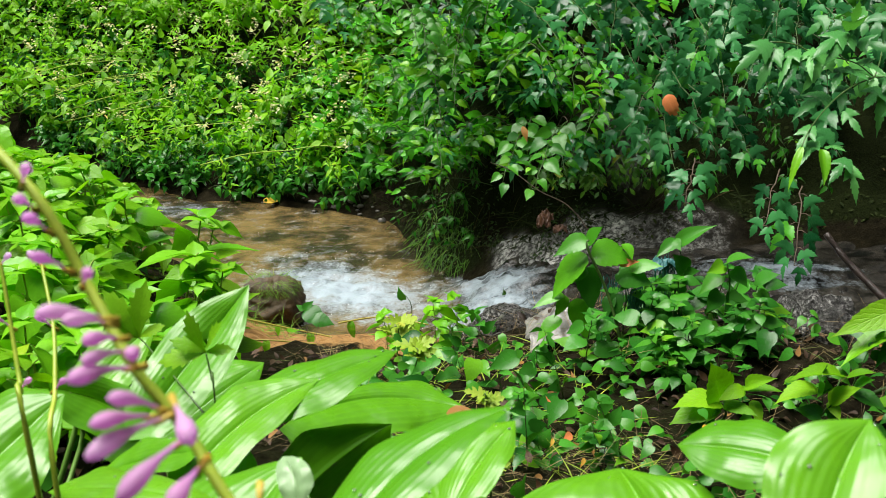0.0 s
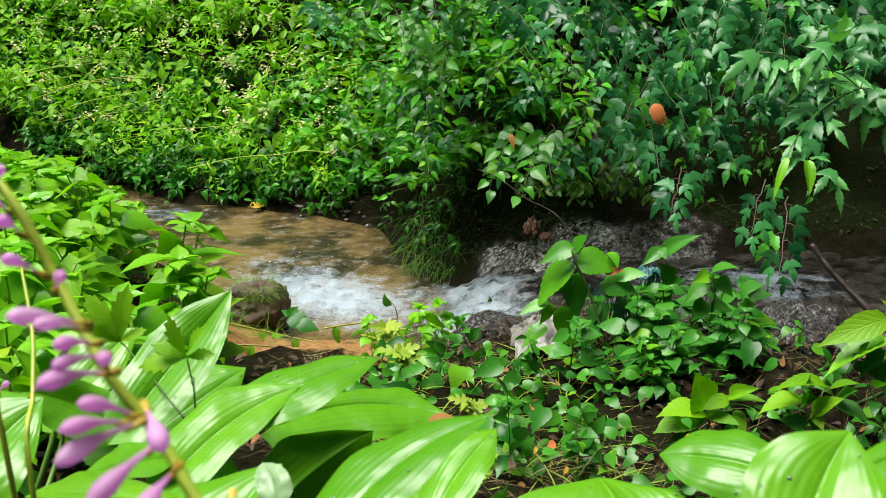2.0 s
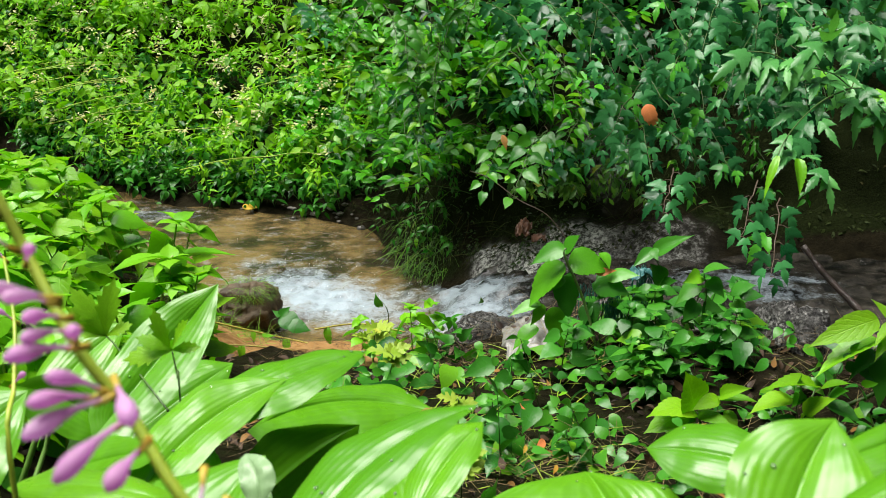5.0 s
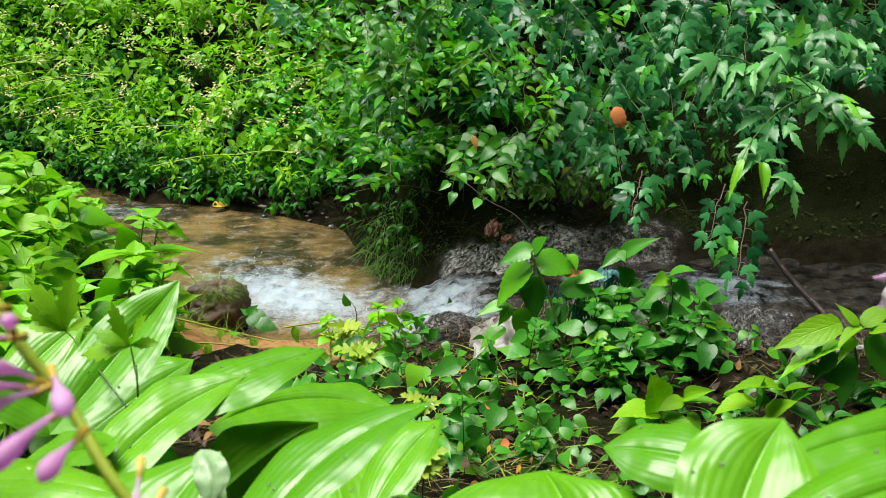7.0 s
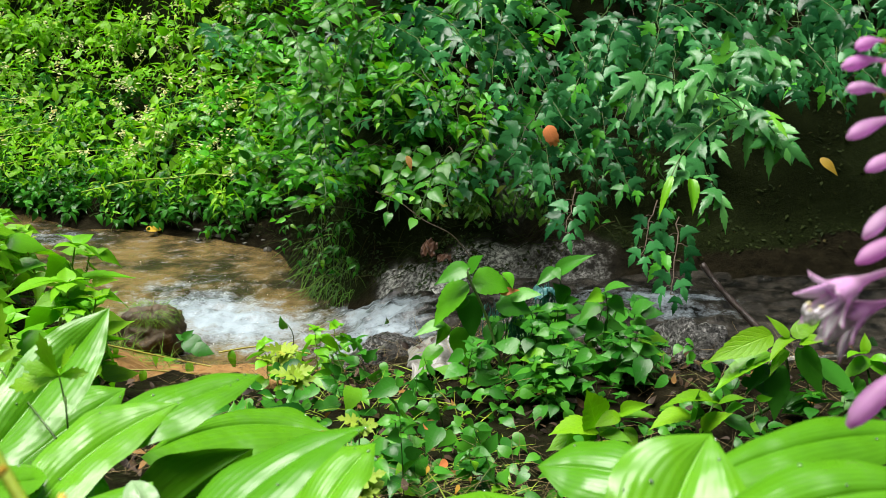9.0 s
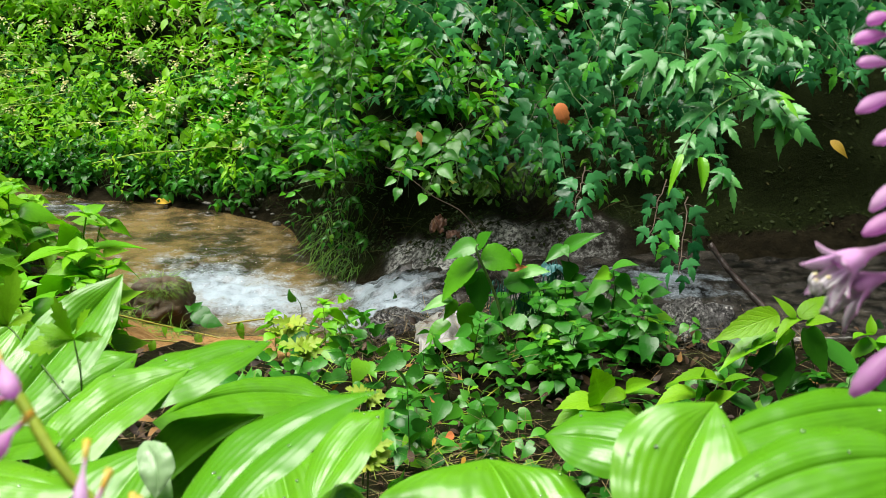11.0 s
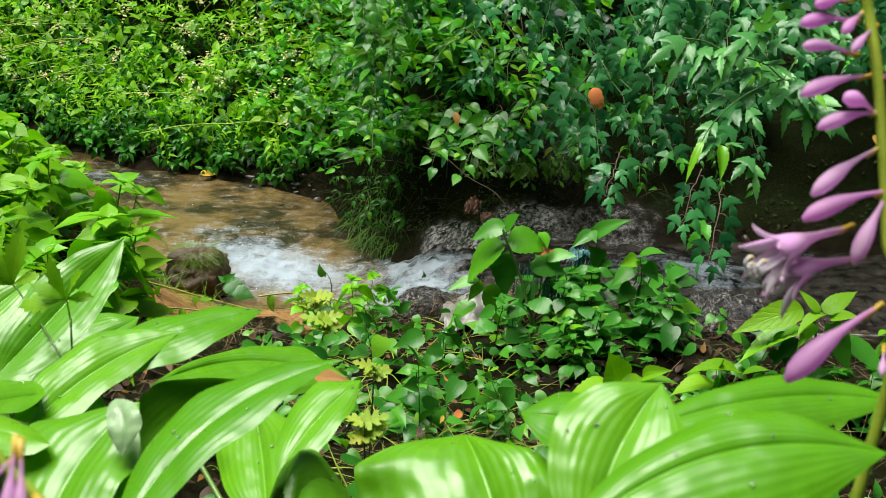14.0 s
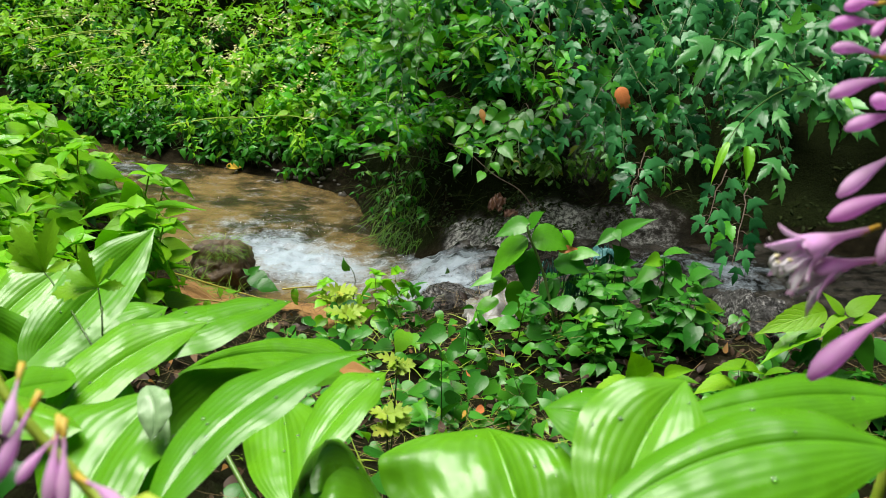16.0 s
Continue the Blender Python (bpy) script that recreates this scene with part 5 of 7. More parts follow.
def scape(points, r0, r1, label):
    ob = thing("hosta_flower_stalk", points[0], label, "flower", "hosta flower stalks")
    o = ob.location.copy()
    part("stem", tube(bmesh.new(), smooth_path([Vector(p) - o for p in points]), r0, r1, 9), M_SCAPE, ob)
    return ob


left_scape = scape([on_ground(0.27, 0.42), (0.216, 0.400, 1.059), (0.165, 0.421, 1.100), (0.120, 0.432, 1.142), (0.093, 0.451, 1.173), (0.071, 0.458, 1.199), (0.046, 0.478, 1.231), (0.027, 0.487, 1.264), (-0.004, 0.505, 1.291)], 0.003, 0.0024,
                   "leaning green flower stalk with lilac hosta buds")
bud(left_scape, (0.017, 0.492, 1.271), (0.030, 0.470, 1.285), 0.0026, "closed greyish green bud")
bud(left_scape, (0.024, 0.485, 1.262), (0.026, 0.463, 1.273), 0.0027, "closed greyish lilac bud")
bud(left_scape, (0.032, 0.478, 1.254), (0.032, 0.456, 1.267), 0.0029, "closed greyish lilac bud")
bud(left_scape, (0.043, 0.467, 1.240), (0.037, 0.445, 1.254), 0.0027)
bud(left_scape, (0.051, 0.462, 1.235), (0.063, 0.440, 1.249), 0.0026)
bud(left_scape, (0.063, 0.452, 1.224), (0.043, 0.430, 1.235), 0.0035)
bud(left_scape, (0.064, 0.451, 1.222), (0.054, 0.429, 1.232), 0.0030)
bud(left_scape, (0.070, 0.447, 1.217), (0.063, 0.425, 1.225), 0.0032)
bud(left_scape, (0.074, 0.443, 1.213), (0.063, 0.421, 1.218), 0.0029)
bud(left_scape, (0.078, 0.438, 1.208), (0.058, 0.416, 1.212), 0.0038)
bud(left_scape, (0.077, 0.440, 1.210), (0.085, 0.418, 1.223), 0.0032)
bud(left_scape, (0.092, 0.426, 1.195), (0.079, 0.403, 1.211), 0.0033)
bud(left_scape, (0.089, 0.424, 1.193), (0.071, 0.402, 1.200), 0.0035)
bud(left_scape, (0.094, 0.423, 1.193), (0.068, 0.401, 1.186), 0.0040)
bud(left_scape, (0.097, 0.427, 1.197), (0.109, 0.405, 1.191), 0.0043)
bud(left_scape, (0.103, 0.417, 1.187), (0.081, 0.395, 1.171), 0.0043)
bud(left_scape, (0.111, 0.409, 1.179), (0.104, 0.387, 1.173), 0.0041)
bud(left_scape, (0.130, 0.423, 1.158), (0.131, 0.403, 1.139), 0.0032)
bud(left_scape, (0.139, 0.416, 1.149), (0.129, 0.396, 1.121), 0.0036)
bud(left_scape, (0.151, 0.411, 1.141), (0.153, 0.391, 1.113), 0.0036)
bud(left_scape, (0.151, 0.409, 1.138), (0.141, 0.389, 1.126), 0.0025)
bud(left_scape, (0.154, 0.410, 1.140), (0.160, 0.390, 1.113), 0.0031)
bud(left_scape, (0.166, 0.399, 1.124), (0.190, 0.379, 1.124), 0.0032)

for thin_points in ([(-0.148, 0.850, 0.913), (-0.160, 0.900, 0.977), (-0.176, 0.950, 1.014), (-0.201, 1.000, 1.054)], [(-0.167, 0.850, 0.965), (-0.190, 0.900, 0.977), (-0.205, 0.930, 1.022), (-0.216, 0.950, 1.072), (-0.232, 0.970, 1.112)]):
    thin_scape = scape([on_ground(thin_points[0][0], thin_points[0][1] + 0.05), *thin_points], 0.0028, 0.0014, "thin green flower stalk with small closed buds")
    for k in range(1, len(thin_points) - 1):
        p = Vector(thin_points[k])
        bud(thin_scape, p, p + Vector((0.012 if k % 2 else -0.014, -0.004, 0.012)), 0.0028, "small closed greenish lilac bud")
    tip = Vector(thin_points[-1])
    bud(thin_scape, tip, tip + Vector((-0.012, 0, 0.014)), 0.0032, "small closed greenish lilac bud")

right_scape = scape([on_ground(0.52, 0.62), (0.594, 0.655, 1.090), (0.586, 0.678, 1.170), (0.578, 0.696, 1.232), (0.570, 0.709, 1.278), (0.561, 0.720, 1.314), (0.547, 0.720, 1.349)], 0.004, 0.0032,
                    "upright green flower stalk with lilac hosta flowers")
bud(right_scape, (0.552, 0.719, 1.310), (0.527, 0.699, 1.308), 0.0042)
bud(right_scape, (0.555, 0.716, 1.298), (0.519, 0.696, 1.297), 0.0045)
bud(right_scape, (0.560, 0.717, 1.303), (0.545, 0.697, 1.293), 0.0033)
bud(right_scape, (0.567, 0.714, 1.294), (0.551, 0.694, 1.283), 0.0030)
bud(right_scape, (0.556, 0.710, 1.279), (0.521, 0.690, 1.285), 0.0039)
bud(right_scape, (0.566, 0.706, 1.267), (0.523, 0.686, 1.257), 0.0048)
bud(right_scape, (0.572, 0.700, 1.246), (0.547, 0.680, 1.258), 0.0051)
bud(right_scape, (0.575, 0.700, 1.246), (0.534, 0.680, 1.239), 0.0045)
bud(right_scape, (0.575, 0.694, 1.225), (0.535, 0.674, 1.199), 0.0051)
bud(right_scape, (0.584, 0.687, 1.201), (0.530, 0.667, 1.186), 0.0057)
bud(right_scape, (0.584, 0.687, 1.200), (0.564, 0.667, 1.160), 0.0054)
bud(right_scape, (0.582, 0.667, 1.132), (0.529, 0.647, 1.089), 0.0075)
bud(right_scape, (0.589, 0.660, 1.107), (0.583, 0.640, 1.100), 0.0024)
bud(right_scape, (0.575, 0.706, 1.265), (0.578, 0.686, 1.279), 0.0036)
bud(right_scape, (0.583, 0.691, 1.216), (0.594, 0.671, 1.205), 0.0045)
open_flower(right_scape, (0.561, 0.690, 1.174), (0.521, 0.665, 1.164), 0.018, 1, 0.0)
open_flower(right_scape, (0.570, 0.690, 1.155), (0.536, 0.675, 1.149), 0.017, 2, 0.03)


# ---- plants set leaf by leaf ----
def hand_plant(name, place, label, category, stem_points, stem_r=0.003, group="weeds"):
    ob = thing(name, place, label, category, group)
    part("stem", tube(bmesh.new(), smooth_path([Vector(p) - ob.location for p in stem_points], 4), stem_r, stem_r * 0.5, 6), M_STEM, ob)
    return ob


LEAF_COUNT = [0]


def set_leaf(plant, meshes, base, tip, normal=(0, -0.6, 0.8), width=1.0):
    LEAF_COUNT[0] += 1
    base, tip = Vector(base), Vector(tip)
    k = LEAF_COUNT[0]
    normal = Vector(normal) + Vector((math.sin(k * 2.1) * 0.4, math.sin(k * 3.7) * 0.3, math.sin(k * 1.3) * 0.25))
    return leaf_part("leaf", meshes[LEAF_COUNT[0] % len(meshes)], plant, facing(base - plant.location, tip - base, normal, (tip - base).length * 1.04, width))



mid = hand_plant("weed", on_ground(0.45, 2.95), "tall weed with fresh toothed leaves on the near bank", "weed",
                 [on_ground(0.45, 2.95), (0.495, 2.786, 0.205), (0.457, 2.810, 0.349), (0.405, 2.814, 0.467), (0.408, 2.821, 0.487)], 0.005)
set_leaf(mid, MIDLEAF, (0.407, 2.850, 0.481), (0.330, 2.810, 0.469), (-0.1, -0.6, 0.8), 1.25)
set_leaf(mid, MIDLEAF, (0.403, 2.850, 0.472), (0.423, 2.810, 0.524), (0, -0.85, 0.5), 1.3)
set_leaf(mid, MIDLEAF, (0.417, 2.850, 0.451), (0.510, 2.810, 0.449), (-0.1, -0.6, 0.8), 1.5)
set_leaf(mid, MIDLEAF, (0.498, 2.850, 0.468), (0.521, 2.810, 0.455), (-0.1, -0.6, 0.8), 1.4)
set_leaf(mid, MIDLEAF, (0.404, 2.850, 0.439), (0.305, 2.810, 0.353), (-0.1, -0.6, 0.8), 1.1)
set_leaf(mid, MIDLEAF, (0.401, 2.850, 0.406), (0.360, 2.810, 0.389), (-0.1, -0.6, 0.8), 1.6)
set_leaf(mid, NETTLE, (0.408, 2.850, 0.406), (0.426, 2.810, 0.299), (0, -0.85, 0.5), 0.86)
set_leaf(mid, MIDLEAF, (0.382, 2.850, 0.320), (0.401, 2.810, 0.218), (0, -0.85, 0.5), 1.15)
set_leaf(mid, MIDLEAF, (0.349, 2.850, 0.331), (0.278, 2.810, 0.333), (-0.1, -0.6, 0.8), 0.9)
set_leaf(mid, MIDLEAF, (0.353, 2.850, 0.328), (0.335, 2.810, 0.291), (0, -0.85, 0.5), 1.2)
set_leaf(mid, MIDLEAF, (0.342, 2.850, 0.266), (0.277, 2.810, 0.236), (-0.1, -0.6, 0.8), 1.3)
set_leaf(mid, MIDLEAF, (0.515, 2.850, 0.405), (0.572, 2.810, 0.441), (-0.1, -0.6, 0.8), 1.3)
set_leaf(mid, NETTLE, (0.487, 2.850, 0.395), (0.566, 2.810, 0.378), (-0.1, -0.6, 0.8), 1.06)
set_leaf(mid, FRESH, (0.468, 2.850, 0.326), (0.453, 2.810, 0.288), (0, -0.85, 0.5), 0.99)
set_leaf(mid, NETTLE, (0.482, 2.850, 0.334), (0.488, 2.810, 0.296), (0, -0.85, 0.5), 0.86)
set_leaf(mid, FRESH, (0.408, 2.850, 0.211), (0.444, 2.810, 0.250), (-0.1, -0.6, 0.8), 1.06)
set_leaf(mid, NETTLE, (0.424, 2.850, 0.240), (0.470, 2.810, 0.218), (-0.1, -0.6, 0.8), 0.99)
set_leaf(mid, FRESH, (0.431, 2.850, 0.153), (0.467, 2.810, 0.116), (0, -0.85, 0.5), 0.99)
set_leaf(mid, NETTLE, (0.417, 2.850, 0.144), (0.388, 2.810, 0.098), (0, -0.85, 0.5), 0.92)
set_leaf(mid, FRESH, (0.495, 2.850, 0.194), (0.541, 2.810, 0.194), (-0.1, -0.6, 0.8), 0.86)
set_leaf(mid, FRESH, (0.512, 2.850, 0.223), (0.521, 2.810, 0.261), (0, -0.85, 0.5), 0.99)
set_leaf(mid, FRESH, (0.508, 2.850, 0.163), (0.535, 2.810, 0.134), (0, -0.85, 0.5), 0.99)
set_leaf(mid, NETTLE, (0.482, 2.850, 0.178), (0.451, 2.810, 0.160), (-0.1, -0.6, 0.8), 0.92)
sprig = hand_plant("weed", on_ground(0.653, 2.94), "thin weed with small green leaves leaning over the water", "weed", [on_ground(0.653, 2.94), (0.643, 2.900, 0.192), (0.628, 2.900, 0.264), (0.645, 2.900, 0.350), (0.658, 2.900, 0.389), (0.636, 2.900, 0.454)], 0.003)
set_leaf(sprig, FRESH, (0.636, 2.900, 0.457), (0.582, 2.860, 0.442), (-0.1, -0.6, 0.8), 0.79)
set_leaf(sprig, FRESH, (0.640, 2.900, 0.454), (0.709, 2.860, 0.519), (-0.1, -0.6, 0.8), 0.63)
set_leaf(sprig, FRESH, (0.631, 2.900, 0.463), (0.638, 2.860, 0.452), (0, -0.85, 0.5), 0.86)
set_leaf(sprig, NETTLE, (0.661, 2.900, 0.381), (0.635, 2.860, 0.428), (0, -0.85, 0.5), 1.06)
set_leaf(sprig, NETTLE, (0.654, 2.900, 0.363), (0.687, 2.860, 0.396), (-0.1, -0.6, 0.8), 0.92)
set_leaf(sprig, FRESH, (0.645, 2.900, 0.350), (0.657, 2.860, 0.325), (0, -0.85, 0.5), 0.86)
set_leaf(sprig, NETTLE, (0.631, 2.900, 0.342), (0.583, 2.860, 0.345), (-0.1, -0.6, 0.8), 0.86)
set_leaf(sprig, FRESH, (0.683, 2.900, 0.357), (0.725, 2.860, 0.360), (-0.1, -0.6, 0.8), 0.86)
set_leaf(sprig, NETTLE, (0.625, 2.900, 0.306), (0.578, 2.860, 0.302), (-0.1, -0.6, 0.8), 0.86)
set_leaf(sprig, FRESH, (0.595, 2.900, 0.268), (0.557, 2.860, 0.267), (-0.1, -0.6, 0.8), 1.06)
set_leaf(sprig, NETTLE, (0.601, 2.900, 0.268), (0.632, 2.860, 0.303), (-0.1, -0.6, 0.8), 0.92)
set_leaf(sprig, NETTLE, (0.607, 2.900, 0.239), (0.560, 2.860, 0.220), (-0.1, -0.6, 0.8), 0.99)
set_leaf(sprig, NETTLE, (0.614, 2.900, 0.236), (0.641, 2.860, 0.201), (0, -0.85, 0.5), 0.99)
set_leaf(sprig, FRESH, (0.655, 2.900, 0.244), (0.693, 2.860, 0.207), (-0.1, -0.6, 0.8), 0.86)
set_leaf(sprig, FRESH, (0.644, 2.900, 0.240), (0.611, 2.860, 0.231), (-0.1, -0.6, 0.8), 0.99)
set_leaf(sprig, NETTLE, (0.646, 2.900, 0.256), (0.665, 2.860, 0.285), (-0.1, -0.6, 0.8), 0.99)
set_leaf(sprig, FRESH, (0.640, 2.900, 0.173), (0.601, 2.860, 0.141), (-0.1, -0.6, 0.8), 0.99)
set_leaf(sprig, NETTLE, (0.648, 2.900, 0.170), (0.669, 2.860, 0.162), (-0.1, -0.6, 0.8), 0.99)
tangle = hand_plant("weed", on_ground(0.768, 2.84), "low weed with blue-green leaves beside the run", "weed", [on_ground(0.768, 2.84), (0.764, 2.800, 0.207), (0.750, 2.800, 0.298), (0.757, 2.800, 0.374), (0.748, 2.800, 0.433)], 0.003)
set_leaf(tangle, FRESH, (0.739, 2.800, 0.430), (0.701, 2.760, 0.429), (-0.1, -0.6, 0.8), 0.99)
set_leaf(tangle, FRESH, (0.746, 2.800, 0.436), (0.791, 2.760, 0.477), (-0.1, -0.6, 0.8), 1.06)
set_leaf(tangle, NETTLE, (0.763, 2.800, 0.419), (0.790, 2.760, 0.397), (-0.1, -0.6, 0.8), 1.06)
set_leaf(tangle, FRESH, (0.734, 2.800, 0.403), (0.681, 2.760, 0.387), (-0.1, -0.6, 0.8), 0.92)
set_leaf(tangle, NETTLE, (0.734, 2.800, 0.359), (0.699, 2.760, 0.321), (0, -0.85, 0.5), 0.99)
set_leaf(tangle, FRESH, (0.752, 2.800, 0.347), (0.789, 2.760, 0.353), (-0.1, -0.6, 0.8), 0.99)
set_leaf(tangle, NETTLE, (0.763, 2.800, 0.291), (0.805, 2.760, 0.286), (-0.1, -0.6, 0.8), 0.92)
set_leaf(tangle, FRESH, (0.736, 2.800, 0.268), (0.684, 2.760, 0.222), (-0.1, -0.6, 0.8), 0.99)
set_leaf(tangle, NETTLE, (0.751, 2.800, 0.253), (0.771, 2.760, 0.216), (0, -0.85, 0.5), 0.99)
set_leaf(tangle, FRESH, (0.723, 2.800, 0.193), (0.759, 2.760, 0.199), (-0.1, -0.6, 0.8), 1.06)
set_leaf(tangle, NETTLE, (0.713, 2.800, 0.190), (0.673, 2.760, 0.172), (-0.1, -0.6, 0.8), 0.99)
set_leaf(tangle, NETTLE, (0.818, 2.800, 0.390), (0.856, 2.760, 0.428), (-0.1, -0.6, 0.8), 0.92)
set_leaf(tangle, FRESH, (0.823, 2.800, 0.360), (0.856, 2.760, 0.339), (-0.1, -0.6, 0.8), 0.99)
set_leaf(tangle, NETTLE, (0.839, 2.800, 0.300), (0.880, 2.760, 0.302), (-0.1, -0.6, 0.8), 0.92)
set_leaf(tangle, FRESH, (0.834, 2.800, 0.270), (0.802, 2.760, 0.240), (0, -0.85, 0.5), 0.99)

low_a = hand_plant("weed", on_ground(0.63, 2.36), "low weed with bright broad leaves on the near bank", "weed", [on_ground(0.63, 2.36), (0.661, 2.248, 0.287), (0.653, 2.239, 0.327)], 0.004)
set_leaf(low_a, BRIGHT, (0.651, 2.250, 0.327), (0.627, 2.200, 0.423), (-0.1, -0.45, 0.9), 1.5)
set_leaf(low_a, BRIGHT, (0.648, 2.250, 0.325), (0.568, 2.200, 0.369), (-0.1, -0.45, 0.9), 1.4)
set_leaf(low_a, BRIGHT, (0.646, 2.250, 0.322), (0.549, 2.200, 0.310), (-0.1, -0.45, 0.9), 1.3)
set_leaf(low_a, BRIGHT, (0.653, 2.250, 0.322), (0.712, 2.200, 0.331), (-0.1, -0.45, 0.9), 1.1)
set_leaf(low_a, BRIGHT, (0.697, 2.250, 0.355), (0.652, 2.200, 0.365), (-0.1, -0.45, 0.9), 1.0)
set_leaf(low_a, BRIGHT, (0.700, 2.250, 0.357), (0.729, 2.200, 0.406), (-0.1, -0.45, 0.9), 0.9)
set_leaf(low_a, BRIGHT, (0.704, 2.250, 0.352), (0.761, 2.200, 0.378), (-0.1, -0.45, 0.9), 0.95)
set_leaf(low_a, BRIGHT, (0.716, 2.250, 0.327), (0.729, 2.200, 0.304), (0, -0.8, 0.6), 1.0)
set_leaf(low_a, FRESH, (0.651, 2.250, 0.320), (0.608, 2.200, 0.310), (-0.1, -0.45, 0.9), 0.73)
set_leaf(low_a, FRESH, (0.718, 2.250, 0.286), (0.673, 2.200, 0.277), (-0.1, -0.45, 0.9), 0.66)
set_leaf(low_a, FRESH, (0.643, 2.250, 0.278), (0.575, 2.200, 0.281), (-0.1, -0.45, 0.9), 0.66)
low_b = hand_plant("weed", on_ground(0.87, 2.38), "low weed with bright broad leaves on the near bank", "weed", [on_ground(0.87, 2.38), (0.889, 2.312, 0.287), (0.913, 2.331, 0.342)], 0.0035)
set_leaf(low_b, BRIGHT, (0.907, 2.300, 0.360), (0.802, 2.250, 0.408), (-0.1, -0.45, 0.9), 0.9)
set_leaf(low_b, BRIGHT, (0.918, 2.300, 0.361), (0.953, 2.250, 0.398), (-0.1, -0.45, 0.9), 0.95)
set_leaf(low_b, BRIGHT, (0.856, 2.300, 0.335), (0.774, 2.250, 0.357), (-0.1, -0.45, 0.9), 1.15)
set_leaf(low_b, BRIGHT, (0.883, 2.300, 0.304), (0.920, 2.250, 0.360), (-0.1, -0.45, 0.9), 1.0)
set_leaf(low_b, BRIGHT, (0.887, 2.300, 0.302), (0.897, 2.250, 0.293), (0, -0.8, 0.6), 1.1)
set_leaf(low_b, FRESH, (0.877, 2.300, 0.339), (0.851, 2.250, 0.347), (-0.1, -0.45, 0.9), 0.66)
set_leaf(low_b, FRESH, (0.933, 2.300, 0.339), (0.944, 2.250, 0.384), (-0.1, -0.45, 0.9), 0.73)
set_leaf(low_b, NETTLE, (0.934, 2.300, 0.324), (0.990, 2.250, 0.321), (-0.1, -0.45, 0.9), 0.79)
sturdy = hand_plant("weed", on_ground(1.0, 2.45), "sturdy weed with broad wet leaves on the near bank", "weed", [on_ground(1.0, 2.45), (1.101, 2.427, 0.321), (1.086, 2.434, 0.447)], 0.006)
set_leaf(sturdy, BRIGHT, (1.056, 2.420, 0.469), (0.921, 2.360, 0.450), (-0.1, -0.45, 0.9), 0.85)
set_leaf(sturdy, LOWLEAF, (1.061, 2.420, 0.422), (0.916, 2.360, 0.382), (-0.1, -0.45, 0.9), 0.95)
set_leaf(sturdy, BRIGHT, (1.094, 2.420, 0.463), (1.052, 2.440, 0.510), (-0.1, -0.45, 0.9), 0.95)
set_leaf(sturdy, BRIGHT, (1.102, 2.420, 0.463), (1.166, 2.440, 0.522), (-0.1, -0.45, 0.9), 1.0)
set_leaf(sturdy, BRIGHT, (1.106, 2.420, 0.458), (1.030, 2.360, 0.456), (-0.1, -0.45, 0.9), 0.85)
set_leaf(sturdy, BRIGHT, (1.119, 2.420, 0.453), (1.154, 2.360, 0.484), (-0.1, -0.45, 0.9), 0.9)
set_leaf(sturdy, BRIGHT, (1.089, 2.420, 0.434), (1.043, 2.360, 0.423), (-0.1, -0.45, 0.9), 0.8)
set_leaf(sturdy, FRESH, (1.125, 2.420, 0.438), (1.160, 2.360, 0.350), (0, -0.8, 0.6), 0.63)
set_leaf(sturdy, NETTLE, (1.076, 2.420, 0.393), (1.066, 2.360, 0.290), (0, -0.8, 0.6), 0.69)
set_leaf(sturdy, NETTLE, (1.168, 2.420, 0.407), (1.243, 2.360, 0.359), (-0.1, -0.45, 0.9), 0.73)
set_leaf(sturdy, NETTLE, (1.096, 2.420, 0.320), (1.144, 2.360, 0.312), (-0.1, -0.45, 0.9), 0.79)
set_leaf(sturdy, NETTLE, (1.060, 2.420, 0.391), (0.991, 2.360, 0.373), (-0.1, -0.45, 0.9), 0.66)
edge = hand_plant("weed", on_ground(1.2, 2.45), "weed with broad wet leaves on the near bank", "weed", [on_ground(1.2, 2.45), (1.304, 2.469, 0.304), (1.289, 2.475, 0.391)], 0.005)
set_leaf(edge, LOWLEAF, (1.285, 2.470, 0.405), (1.287, 2.480, 0.449), (-0.1, -0.45, 0.9), 1.2)
set_leaf(edge, LOWLEAF, (1.281, 2.470, 0.405), (1.227, 2.420, 0.428), (-0.1, -0.45, 0.9), 1.0)
set_leaf(edge, LOWLEAF, (1.297, 2.470, 0.395), (1.232, 2.420, 0.384), (-0.1, -0.45, 0.9), 0.9)
set_leaf(edge, LOWLEAF, (1.301, 2.470, 0.395), (1.330, 2.420, 0.420), (-0.1, -0.45, 0.9), 0.9)
set_leaf(edge, LOWLEAF, (1.297, 2.470, 0.391), (1.332, 2.420, 0.373), (-0.1, -0.45, 0.9), 0.9)
set_leaf(edge, FRESH, (1.284, 2.470, 0.343), (1.258, 2.420, 0.325), (0, -0.8, 0.6), 0.73)
set_leaf(edge, FRESH, (1.298, 2.470, 0.327), (1.223, 2.420, 0.301), (-0.1, -0.45, 0.9), 0.79)
set_leaf(edge, FRESH, (1.307, 2.470, 0.311), (1.321, 2.420, 0.286), (0, -0.8, 0.6), 0.79)

